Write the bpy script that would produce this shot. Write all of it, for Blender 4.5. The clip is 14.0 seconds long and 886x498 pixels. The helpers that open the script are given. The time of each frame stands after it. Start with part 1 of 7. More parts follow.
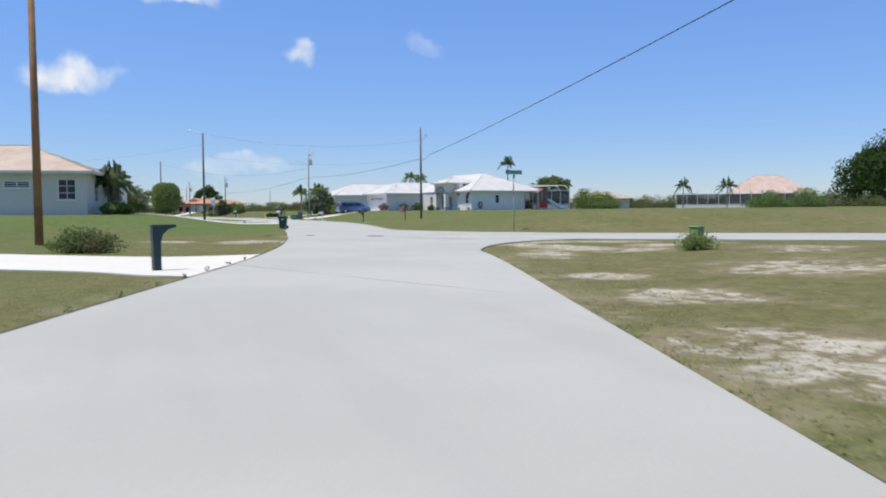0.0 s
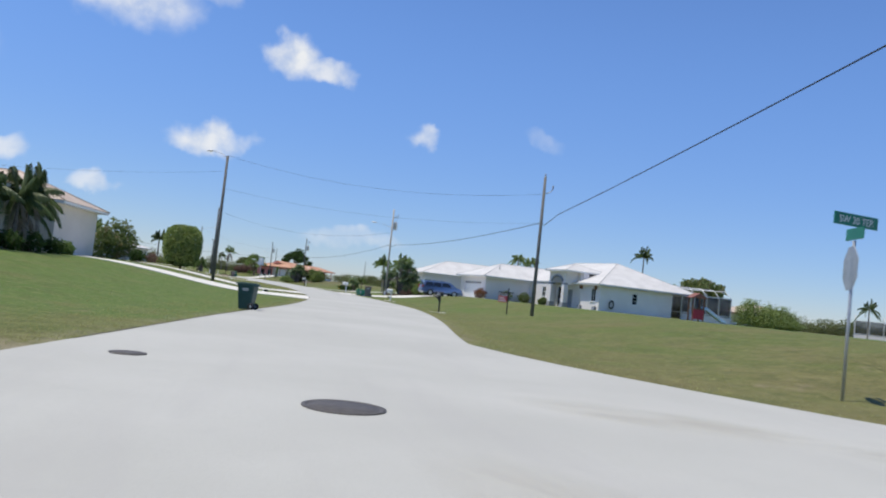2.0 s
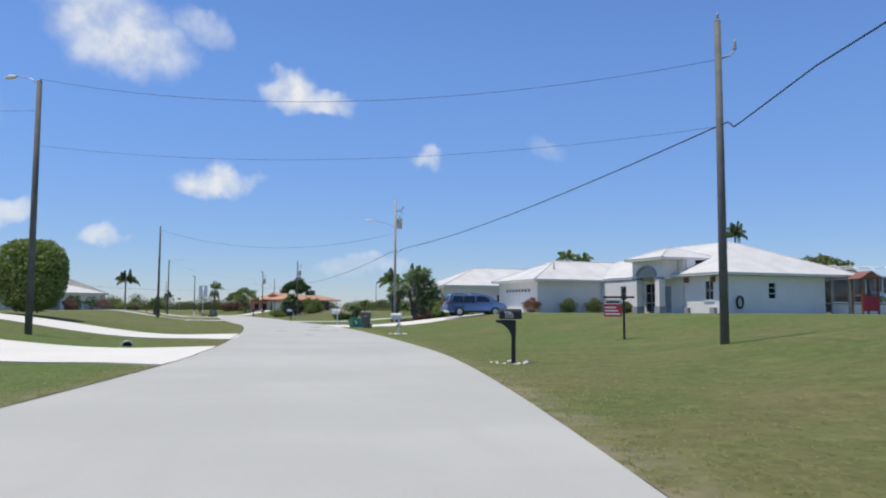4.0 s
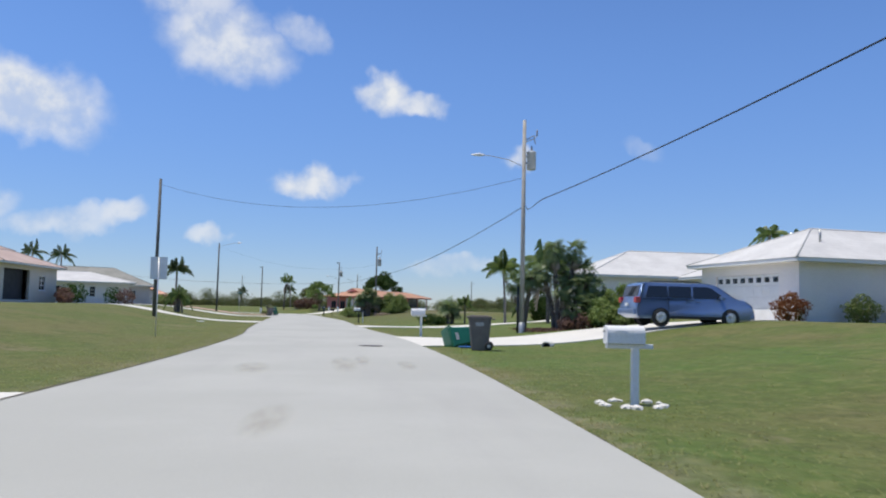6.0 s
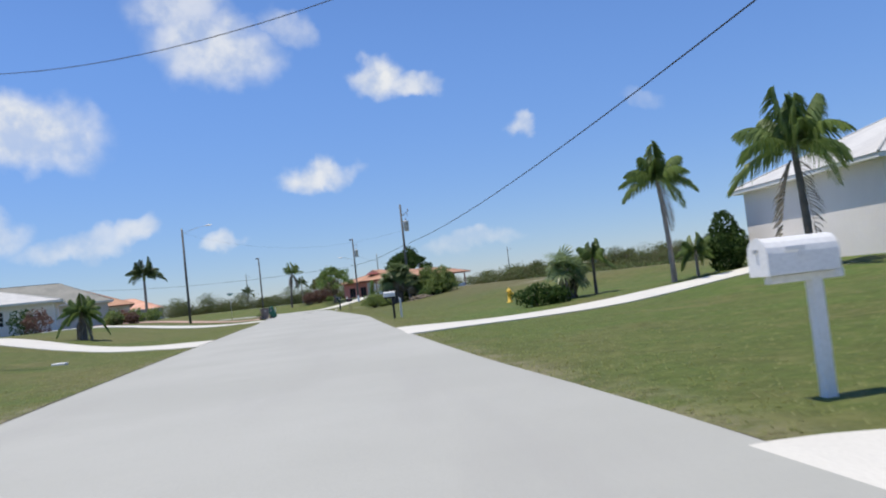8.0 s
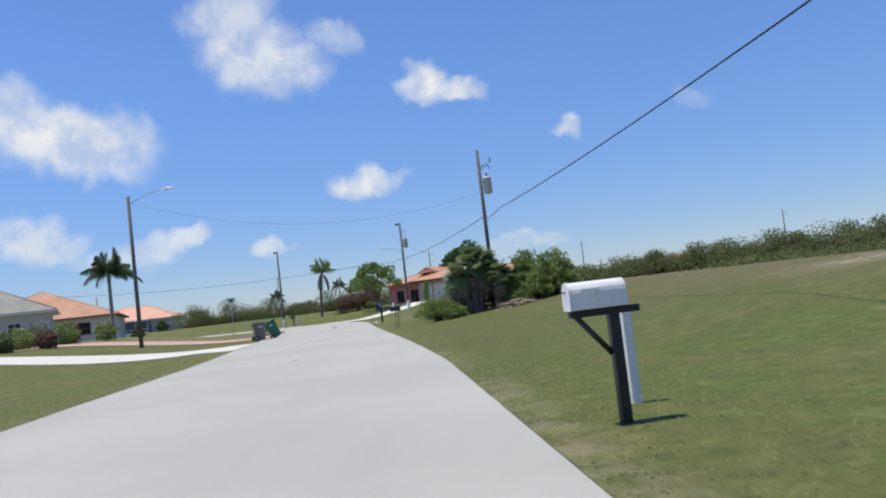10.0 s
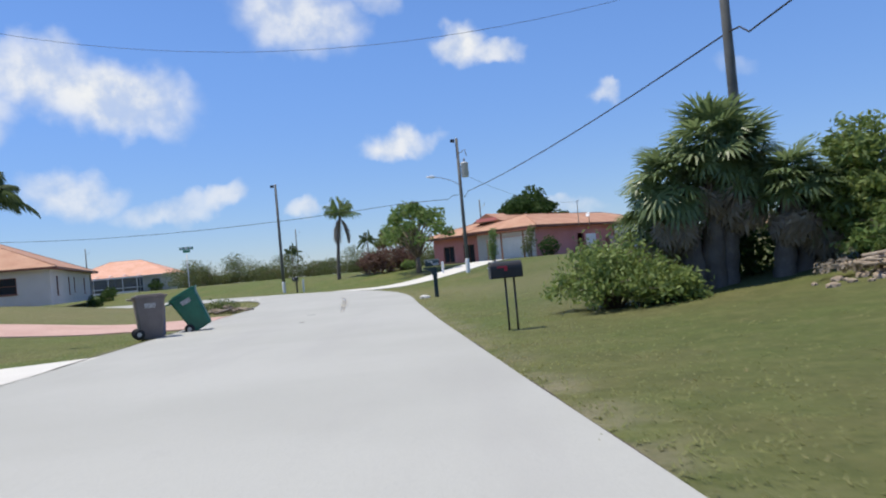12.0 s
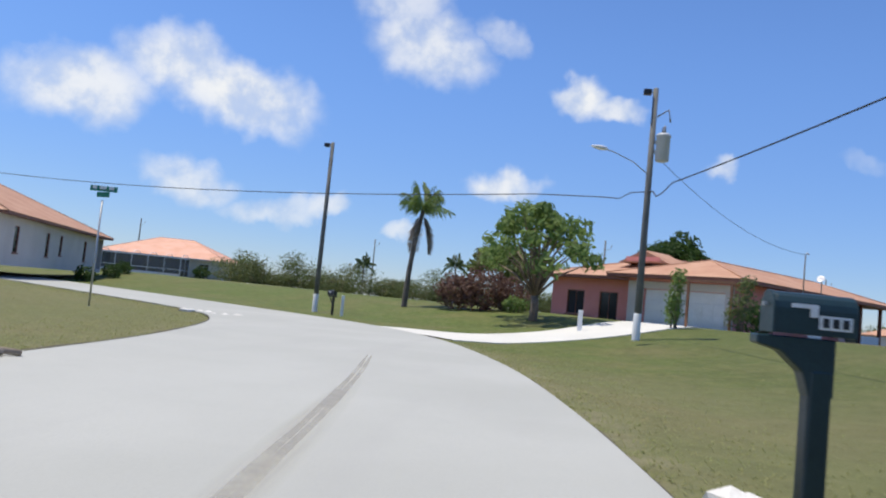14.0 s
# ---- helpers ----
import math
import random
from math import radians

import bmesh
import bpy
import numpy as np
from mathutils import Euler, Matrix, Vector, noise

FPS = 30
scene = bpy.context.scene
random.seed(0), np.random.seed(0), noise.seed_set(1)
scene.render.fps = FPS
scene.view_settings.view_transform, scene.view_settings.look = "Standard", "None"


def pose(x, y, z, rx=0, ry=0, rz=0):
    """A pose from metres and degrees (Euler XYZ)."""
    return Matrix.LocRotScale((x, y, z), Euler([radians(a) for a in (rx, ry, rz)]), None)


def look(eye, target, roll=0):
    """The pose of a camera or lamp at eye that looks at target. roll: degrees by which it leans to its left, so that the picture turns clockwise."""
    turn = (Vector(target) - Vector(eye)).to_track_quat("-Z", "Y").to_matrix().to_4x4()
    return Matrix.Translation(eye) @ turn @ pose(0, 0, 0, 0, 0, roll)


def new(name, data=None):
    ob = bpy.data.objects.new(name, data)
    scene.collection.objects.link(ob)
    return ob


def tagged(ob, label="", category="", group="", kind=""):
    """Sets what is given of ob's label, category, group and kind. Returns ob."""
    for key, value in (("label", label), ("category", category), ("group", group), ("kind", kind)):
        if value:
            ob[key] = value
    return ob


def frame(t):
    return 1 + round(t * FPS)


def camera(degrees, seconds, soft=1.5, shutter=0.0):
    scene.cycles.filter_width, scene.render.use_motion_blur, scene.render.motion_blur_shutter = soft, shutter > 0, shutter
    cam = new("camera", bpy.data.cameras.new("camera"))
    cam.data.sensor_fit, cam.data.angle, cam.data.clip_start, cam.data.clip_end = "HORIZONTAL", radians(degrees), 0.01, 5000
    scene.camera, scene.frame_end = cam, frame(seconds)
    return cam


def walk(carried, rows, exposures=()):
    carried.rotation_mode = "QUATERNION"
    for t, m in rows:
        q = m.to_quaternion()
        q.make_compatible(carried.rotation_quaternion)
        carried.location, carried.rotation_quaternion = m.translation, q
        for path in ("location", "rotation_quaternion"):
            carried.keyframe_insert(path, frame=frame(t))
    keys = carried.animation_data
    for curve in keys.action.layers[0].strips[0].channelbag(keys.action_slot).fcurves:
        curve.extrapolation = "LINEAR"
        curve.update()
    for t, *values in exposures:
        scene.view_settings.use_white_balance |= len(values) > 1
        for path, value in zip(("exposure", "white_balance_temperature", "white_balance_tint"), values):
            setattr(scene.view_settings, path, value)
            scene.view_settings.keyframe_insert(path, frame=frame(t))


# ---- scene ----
cam = camera(59.0, 14.0, soft=2.0, shutter=0.1)
PATH = [
    (0, (10.1, 6.281, 1.282), (10.821, 8.144, 1.181), -0.5),
    (0.5, (12.826, 13.344, 1.29), (13.479, 15.232, 1.213), 1.8),
    (1, (15.375, 20.425, 1.247), (16.046, 22.306, 1.143), 4.9),
    (1.5, (17.639, 27.643, 1.211), (18.235, 29.548, 1.335), 4.3),
    (2, (19.685, 34.906, 1.244), (20.144, 36.85, 1.356), 6.1),
    (2.2, (20.41, 37.834, 1.241), (20.92, 39.759, 1.421), 1.8),
    (4.3, (25.962, 68.871, 1.262), (26.369, 70.823, 1.412), 0.3),
    (4.5, (26.316, 71.838, 1.253), (26.699, 73.796, 1.399), 0.5),
    (5, (27.108, 79.415, 1.231), (27.448, 81.38, 1.373), -0.1),
    (5.5, (27.827, 87.302, 1.255), (28.088, 89.279, 1.409), 1.3),
    (6, (28.241, 95.114, 1.257), (28.434, 97.098, 1.413), 1.3),
    (6.5, (28.398, 102.897, 1.259), (28.515, 104.891, 1.371), 1.2),
    (7, (28.351, 110.709, 1.275), (28.449, 112.703, 1.399), -2.6),
    (7.5, (28.022, 118.431, 1.29), (28.183, 120.422, 1.386), -6.2),
    (8, (27.469, 125.986, 1.202), (27.622, 127.978, 1.3), -6.3),
    (8.2, (27.313, 129.004, 1.21), (27.452, 130.996, 1.312), -6.0),
    (10.3, (25.81, 160.612, 1.31), (25.838, 162.608, 1.433), -6.9),
    (10.5, (25.57, 163.516, 1.309), (25.59, 165.513, 1.413), -6.8),
    (11, (24.799, 170.669, 1.289), (24.763, 172.668, 1.316), -4.0),
    (11.5, (23.991, 177.706, 1.212), (23.931, 179.705, 1.241), -3.0),
    (12, (23.335, 184.592, 1.207), (23.278, 186.591, 1.245), -5.2),
    (12.5, (22.516, 191.032, 1.16), (22.447, 193.03, 1.207), -5.3),
    (13, (21.81, 197.256, 1.203), (21.723, 199.254, 1.244), -4.2),
    (13.5, (21.057, 203.151, 1.142), (20.955, 205.147, 1.22), -3.9),
    (14, (20.363, 208.472, 1.121), (20.08, 210.448, 1.258), 5.7),
]
walk(cam, [(t, look(eye, target, roll)) for t, eye, target, roll in PATH],
     exposures=[(0, 0.13), (1, 0.13), (2, 0.04), (4.5, 0.0), (11, 0.0), (12, 0.07), (14, 0.1)])

# ---- light ----
SUN_EL, SUN_AZ = radians(73), radians(-88)
sun = new("sun", bpy.data.lights.new("sun", "SUN"))
sun.data.energy, sun.data.angle, sun.data.color = 4.5, radians(0.55), (1.0, 0.925, 0.79)
sun_way = Vector((math.sin(SUN_AZ) * math.cos(SUN_EL), math.cos(SUN_AZ) * math.cos(SUN_EL), math.sin(SUN_EL)))
sun.rotation_euler = sun_way.to_track_quat("Z", "Y").to_euler()


class Nodes:
    """Small shorthand for a node tree."""

    def __init__(self, tree):
        self.tree = tree
        tree.nodes.clear()

    def add(self, kind, **sets):
        node = self.tree.nodes.new(kind)
        for key, value in sets.items():
            if key == "op":
                node.operation = value
            elif key == "blend":
                node.blend_type = value
            elif key == "dtype":
                node.data_type = value
        return node

    def link(self, a, b):
        self.tree.links.new(a, b)

    def put(self, socket, value):
        if isinstance(value, bpy.types.NodeSocket):
            self.link(value, socket)
        else:
            socket.default_value = value

    def math(self, op, a, b=0.0, c=0.0, clamp=False):
        node = self.add("ShaderNodeMath", op=op)
        node.use_clamp = clamp
        for n, v in enumerate((a, b, c)):
            self.put(node.inputs[n], v)
        return node.outputs[0]

    def vec(self, op, a, b=(0, 0, 0)):
        node = self.add("ShaderNodeVectorMath", op=op)
        self.put(node.inputs[0], a)
        self.put(node.inputs[1], b)
        return node.outputs["Value"] if op == "DOT_PRODUCT" else node.outputs["Vector"]

    def noise(self, where, scale, detail=3.0, rough=0.55, warp=0.0):
        node = self.add("ShaderNodeTexNoise")
        self.put(node.inputs["Vector"], where)
        self.put(node.inputs["Scale"], scale)
        self.put(node.inputs["Detail"], detail)
        self.put(node.inputs["Roughness"], rough)
        self.put(node.inputs["Distortion"], warp)
        return node.outputs["Fac"]

    def ramp(self, value, low, high, smooth=True):
        node = self.add("ShaderNodeMapRange")
        node.interpolation_type = "SMOOTHSTEP" if smooth else "LINEAR"
        self.put(node.inputs["Value"], value)
        self.put(node.inputs["From Min"], low)
        self.put(node.inputs["From Max"], high)
        return node.outputs["Result"]

    def mix(self, fac, a, b, blend="MIX"):
        node = self.add("ShaderNodeMix", dtype="RGBA", blend=blend)
        self.put(node.inputs["Factor"], fac)
        colours = [i for i in node.inputs if i.type == "RGBA"]
        for socket, value in zip(colours, (a, b)):
            self.put(socket, (*value, 1.0) if isinstance(value, tuple) and len(value) == 3 else value)
        return [o for o in node.outputs if o.type == "RGBA"][0]


def build_world():
    world = bpy.data.worlds.new("sky")
    world.use_nodes = True
    scene.world = world
    n = Nodes(world.node_tree)
    out, back = n.add("ShaderNodeOutputWorld"), n.add("ShaderNodeBackground")
    sky = n.add("ShaderNodeTexSky")
    sky.sky_type, sky.sun_disc = "NISHITA", False
    sky.sun_elevation, sky.sun_rotation = SUN_EL, SUN_AZ
    sky.altitude, sky.air_density, sky.dust_density, sky.ozone_density = 0, 1.0, 0.0, 4.0
    way = n.add("ShaderNodeTexCoord").outputs["Generated"]
    rough = n.add("ShaderNodeTexNoise")
    rough.inputs["Scale"].default_value, rough.inputs["Detail"].default_value = 22.0, 5.0
    n.link(way, rough.inputs["Vector"])
    wobble = n.vec("SUBTRACT", rough.outputs["Color"], (0.5, 0.5, 0.5))
    node = n.add("ShaderNodeVectorMath", op="SCALE")
    n.put(node.inputs[0], wobble)
    node.inputs["Scale"].default_value = 0.06
    warped = n.vec("ADD", way, node.outputs["Vector"])
    fine = n.noise(way, 26.0, 4.0, 0.55)
    # azimuth, elevation, half width, half height in degrees, density, lean
    clouds = [
        (-24.0, 13.2, 5.6, 2.6, 1.0, -8), (-28.0, 14.6, 4.0, 2.4, 0.9, 0), (-10.6, 18.2, 4.3, 2.7, 0.85, -12), (-12.5, 21.0, 3.2, 2.4, 0.7, 20),
        (-5.2, 19.2, 2.0, 1.2, 0.45, -30), (1.0, 15.6, 1.9, 1.5, 1.0, 0), (3.3, 14.9, 2.2, 0.9, 0.85, 0), (-4.0, 9.2, 2.6, 1.1, 0.9, 0),
        (11.2, 11.2, 1.1, 1.1, 0.7, -35), (-26.6, 6.7, 3.4, 1.7, 0.75, -12), (-20.0, 5.4, 4.4, 1.0, 0.6, 5), (-16.6, 6.0, 1.6, 1.1, 0.75, 25),
        (-11.2, 5.0, 1.6, 0.8, 0.7, 0), (6.6, 3.2, 3.6, 0.75, 0.5, 0),
        (19.8, 11.8, 1.6, 0.7, 0.22, -20), (-34.0, 12.0, 5.0, 2.6, 0.9, 5),
    ]
    total = None
    for az, el, wide, high, dense, lean in clouds:
        a, e, l = radians(az), radians(el), radians(lean)
        mid = Vector((math.sin(a) * math.cos(e), math.cos(a) * math.cos(e), math.sin(e)))
        right = Vector((math.cos(a), -math.sin(a), 0))
        up = right.cross(mid)
        r2, u2 = right * math.cos(l) + up * math.sin(l), up * math.cos(l) - right * math.sin(l)
        x = n.vec("DOT_PRODUCT", warped, tuple(r2 / math.tan(radians(wide))))
        y = n.math("SUBTRACT", n.vec("DOT_PRODUCT", warped, tuple(u2 / math.tan(radians(high)))), 0.0)
        far = n.math("ADD", n.math("MULTIPLY", x, x), n.math("MULTIPLY", y, y))
        here = n.math("MULTIPLY", n.ramp(far, 1.45, 0.02), dense)
        total = here if total is None else n.math("MAXIMUM", total, here)
    cover = n.math("MULTIPLY", total, n.math("ADD", n.math("MULTIPLY", n.ramp(fine, 0.3, 0.62), 0.4), 0.6), clamp=True)
    lit = n.mix(n.ramp(fine, 0.35, 0.7), (5.9, 6.4, 7.2), (7.7, 7.8, 7.9))
    sep = n.add("ShaderNodeSeparateXYZ")
    n.link(way, sep.inputs[0])
    tint = n.mix(n.ramp(sep.outputs[2], 0.0, 0.34), (0.64, 0.74, 1.02), (0.87, 1.05, 1.37))
    deep = n.mix(1.0, sky.outputs["Color"], tint, "MULTIPLY")
    n.put(back.inputs["Color"], n.mix(cover, deep, lit))
    back.inputs["Strength"].default_value = 0.11
    n.link(back.outputs[0], out.inputs["Surface"])


build_world()

# ---- materials ----


def material(name, build):
    """A node material; build(n, where) gives colour, roughness, bump height (or None) and further Principled inputs."""
    m = bpy.data.materials.new(name)
    m.use_nodes = True
    n = Nodes(m.node_tree)
    out, bsdf = n.add("ShaderNodeOutputMaterial"), n.add("ShaderNodeBsdfPrincipled")
    n.link(bsdf.outputs[0], out.inputs["Surface"])
    where = n.add("ShaderNodeTexCoord").outputs["Object"]
    colour, rough, bump, more = build(n, where)
    n.put(bsdf.inputs["Base Color"], (*colour, 1.0) if isinstance(colour, tuple) else colour)
    n.put(bsdf.inputs["Roughness"], rough)
    for key, value in more.items():
        if key != "bump":
            n.put(bsdf.inputs[key], value)
    if bump is not None:
        node = n.add("ShaderNodeBump")
        node.inputs["Strength"].default_value, node.inputs["Distance"].default_value = more.get("bump", (0.3, 0.02))
        n.link(bump, node.inputs["Height"])
        n.link(node.outputs[0], bsdf.inputs["Normal"])
    return m


def plain(name, a, b, scale=3.0, rough=0.6, fine=None, bump=(0.2, 0.01), metal=0.0, spots=0.0, vary=0.0, **more):
    """Two tones mixed by broad noise, with finer grain, and a per-object shift if vary is given."""

    def build(n, where):
        broad, grain = n.noise(where, scale, 4), n.noise(where, fine or scale * 12, 3)
        c = n.mix(n.ramp(broad, 0.3, 0.7), a, b)
        c = n.mix(n.math("MULTIPLY", n.ramp(grain, 0.35, 0.7), 0.35), c, tuple(v * 0.72 for v in a))
        if spots:
            c = n.mix(n.math("MULTIPLY", n.ramp(n.noise(where, scale * 3.1, 5, 0.7), 0.55, 0.72), spots), c, tuple(v * 0.45 for v in a))
        if vary:
            shift = n.math("MULTIPLY", n.math("SUBTRACT", n.add("ShaderNodeObjectInfo").outputs["Random"], 0.5), vary)
            node = n.add("ShaderNodeHueSaturation")
            n.put(node.inputs["Value"], n.math("ADD", shift, 1.0))
            n.put(node.inputs["Color"], c)
            c = node.outputs["Color"]
        r = n.math("ADD", n.math("MULTIPLY", n.math("SUBTRACT", grain, 0.5), 0.25), rough, clamp=True)
        return c, r, grain, {"Metallic": metal, "bump": bump, **more}

    return material(name, build)


def leafy(name, a, b, dry=None, rough=0.58, gloss=0.15):
    """Foliage: each leaf island takes its own tone."""

    def build(n, where):
        island = n.add("ShaderNodeNewGeometry").outputs["Random Per Island"]
        c = n.mix(island, a, b)
        if dry:
            c = n.mix(n.ramp(n.noise(where, 0.9, 2), 0.52, 0.7), c, dry)
        c = n.mix(n.math("MULTIPLY", n.noise(where, 1.3, 3), 0.5), c, tuple(v * 0.6 for v in a))
        return c, rough, None, {"Specular IOR Level": gloss}

    m = material(name, build)
    n = m.node_tree.nodes
    bsdf, out = n["Principled BSDF"], n["Material Output"]
    thin, both = n.new("ShaderNodeBsdfTranslucent"), n.new("ShaderNodeMixShader")
    both.inputs["Fac"].default_value = 0.42
    m.node_tree.links.new(bsdf.inputs["Base Color"].links[0].from_socket, thin.inputs["Color"])
    m.node_tree.links.new(bsdf.outputs[0], both.inputs[1])
    m.node_tree.links.new(thin.outputs[0], both.inputs[2])
    m.node_tree.links.new(both.outputs[0], out.inputs["Surface"])
    return m


def grass_build(n, where):
    sep = n.add("ShaderNodeSeparateXYZ")
    n.link(where, sep.inputs[0])
    x, y = sep.outputs[0], sep.outputs[1]
    broad, mid, fine = n.noise(where, 0.045, 3), n.noise(where, 0.28, 5, 0.62), n.noise(where, 9.0, 4, 0.7)
    blades = n.noise(where, 55.0, 3, 0.7)
    green = n.mix(n.ramp(fine, 0.3, 0.7), (0.074, 0.112, 0.022), (0.128, 0.164, 0.040))
    dull = n.mix(n.ramp(fine, 0.3, 0.7), (0.128, 0.126, 0.043), (0.188, 0.170, 0.070))
    lush = n.mix(n.ramp(fine, 0.3, 0.7), (0.070, 0.128, 0.022), (0.120, 0.182, 0.042))
    lawn_right = n.math("MULTIPLY", n.math("MULTIPLY", n.ramp(y, 80.0, 92.0), n.ramp(y, 168.0, 156.0)), n.ramp(x, 28.0, 31.0))
    lawn_left = n.math("MULTIPLY", n.math("MULTIPLY", n.ramp(y, 46.0, 56.0), n.ramp(y, 104.0, 92.0)), n.ramp(x, 24.0, 20.0))
    kept = n.math("MAXIMUM", n.math("MULTIPLY", lawn_right, n.ramp(n.noise(where, 0.11, 4, 0.6), 0.40, 0.66)), lawn_left)
    green = n.mix(kept, green, lush)
    # the lots by the side road and the open lot further on are dry and rough
    first = n.math("MULTIPLY", n.ramp(y, 62.0, 36.0), n.ramp(x, 4.0, 16.0))
    open_lot = n.math("MULTIPLY", n.math("MULTIPLY", n.ramp(y, 163.0, 178.0), n.ramp(x, 27.0, 42.0)), n.ramp(y, 262.0, 238.0))
    wild = n.math("MAXIMUM", first, open_lot)
    dry_at = n.math("ADD", n.math("ADD", n.math("MULTIPLY", broad, 0.5), n.math("MULTIPLY", mid, 0.75)), n.math("MULTIPLY", wild, 0.17))
    dry_at = n.math("SUBTRACT", dry_at, n.math("MULTIPLY", kept, 0.10))
    c = n.mix(n.ramp(dry_at, 0.52, 0.82), green, dull)
    brown = n.math("MULTIPLY", n.ramp(n.noise(where, 0.5, 5, 0.7), 0.5, 0.72), n.math("ADD", n.math("ADD", n.math("MULTIPLY", wild, 0.5), n.math("MULTIPLY", first, 0.12)), 0.15), clamp=True)
    c = n.mix(brown, c, (0.185, 0.148, 0.078))
    rough_lot = n.math("MULTIPLY", n.ramp(y, 166.0, 182.0), n.ramp(x, 21.0, 27.0))
    parched = n.math("MULTIPLY", n.math("MULTIPLY", n.ramp(y, 172.0, 186.0), n.ramp(x, 29.0, 39.0)), n.ramp(n.noise(where, 0.16, 4, 0.6), 0.3, 0.55))
    sand_mask = n.math("ADD", n.math("MULTIPLY", n.noise(where, 0.42, 5, 0.66, 0.6), 0.4), n.math("MULTIPLY", n.noise(where, 1.7, 6, 0.72, 0.8), 0.6))
    for sx, sy, reach in ((15.9, 11.2, 2.6), (17.6, 15.6, 1.6), (20.3, 24.8, 1.6), (23.0, 18.2, 3.2), (22.3, 32.2, 0.9), (23.6, 32.7, 1.2), (25.4, 32.9, 1.3), (27.4, 31.4, 1.5), (22.9, 29.8, 1.5), (22.3, 27.9, 1.7), (24.0, 26.4, 2.2), (26.4, 27.6, 2.0), (29.5, 29.5, 1.8), (27.0, 22.5, 2.5), (14.5, 40.0, 2.0), (38.0, 178.0, 3.5), (19.5, 116.0, 1.4), (17.5, 141.0, 2.2)):
        far = n.vec("SUBTRACT", where, (sx, sy, 0.0))
        spot = n.ramp(n.vec("DOT_PRODUCT", n.vec("MULTIPLY", far, (1, 1, 0)), far), reach * reach, 0.0)
        sand_mask = n.math("ADD", sand_mask, n.math("MULTIPLY", spot, 0.16))
    for sx, sy, reach in ((11.2, 40.6, 1.7), (15.0, 40.2, 1.6), (13.6, 38.6, 1.2), (22.6, 31.6, 1.2), (22.9, 30.0, 1.2), (23.3, 28.5, 1.3), (24.6, 32.5, 1.2), (26.4, 31.9, 1.2), (18.2, 18.9, 1.1), (20.9, 26.0, 1.2), (44.2, 210.0, 2.4), (41.0, 196.0, 1.2)):
        far = n.vec("SUBTRACT", where, (sx, sy, 0.0))
        spot = n.ramp(n.vec("DOT_PRODUCT", n.vec("MULTIPLY", far, (1, 1, 0)), far), reach * reach, 0.0)
        sand_mask = n.math("ADD", sand_mask, n.math("MULTIPLY", spot, 0.24))
    level = n.math("SUBTRACT", 0.71, n.math("MULTIPLY", wild, 0.085))
    sand = n.ramp(sand_mask, level, n.math("ADD", level, 0.07))
    scorched = n.ramp(sand_mask, n.math("SUBTRACT", level, 0.13), level)
    sand = n.math("MULTIPLY", sand, n.ramp(n.noise(where, 3.2, 5, 0.7, 0.3), 0.40, 0.49))
    c = n.mix(n.math("MULTIPLY", scorched, 0.85), c, n.mix(fine, (0.20, 0.165, 0.095), (0.30, 0.25, 0.155)))
    c = n.mix(n.math("MULTIPLY", sand, 0.92), c, n.mix(fine, (0.42, 0.38, 0.30), (0.74, 0.69, 0.60)))
    verge = n.add("ShaderNodeAttribute")
    verge.attribute_name = "verge"
    worn = n.math("MULTIPLY", n.ramp(verge.outputs["Fac"], 0.9, 0.1), n.ramp(n.noise(where, 1.1, 5, 0.65), 0.38, 0.62))
    c = n.mix(n.math("MULTIPLY", worn, 0.75), c, n.mix(fine, (0.24, 0.20, 0.13), (0.40, 0.35, 0.26)))
    mottle = n.math("MULTIPLY", n.ramp(n.noise(where, 0.9, 6, 0.72, 0.5), 0.42, 0.62), 0.34)
    c = n.mix(mottle, c, (0.085, 0.085, 0.028))
    c = n.mix(n.math("MULTIPLY", n.ramp(n.noise(where, 0.33, 5, 0.7), 0.5, 0.7), 0.35), c, (0.20, 0.175, 0.075))
    clump = n.noise(where, 2.6, 6, 0.7, 0.4)
    c = n.mix(n.math("MULTIPLY", n.ramp(clump, 0.5, 0.66), 0.42), c, (0.23, 0.225, 0.085))
    c = n.mix(n.math("MULTIPLY", n.ramp(clump, 0.48, 0.34), 0.45), c, (0.062, 0.078, 0.022))
    island = n.math("MULTIPLY", n.ramp(y, 206.0, 216.0), n.ramp(n.math("ADD", y, n.math("MULTIPLY", x, 0.75)), 245.0, 238.0))
    c = n.mix(n.math("MULTIPLY", island, 0.5), c, n.mix(clump, (0.17, 0.15, 0.07), (0.25, 0.225, 0.12)))
    c = n.mix(n.math("MULTIPLY", rough_lot, 0.45), c, n.mix(clump, (0.062, 0.075, 0.024), (0.135, 0.14, 0.055)))
    c = n.mix(n.math("MULTIPLY", parched, 0.7), c, n.mix(fine, (0.115, 0.095, 0.05), (0.19, 0.155, 0.088)))
    c = n.mix(n.math("MULTIPLY", n.ramp(blades, 0.42, 0.75), 0.35), c, (0.055, 0.075, 0.018))
    height = n.math("ADD", n.math("MULTIPLY", fine, 0.7), n.math("MULTIPLY", blades, 0.5))
    return c, 0.85, height, {"bump": (0.7, 0.06), "Specular IOR Level": 0.2}


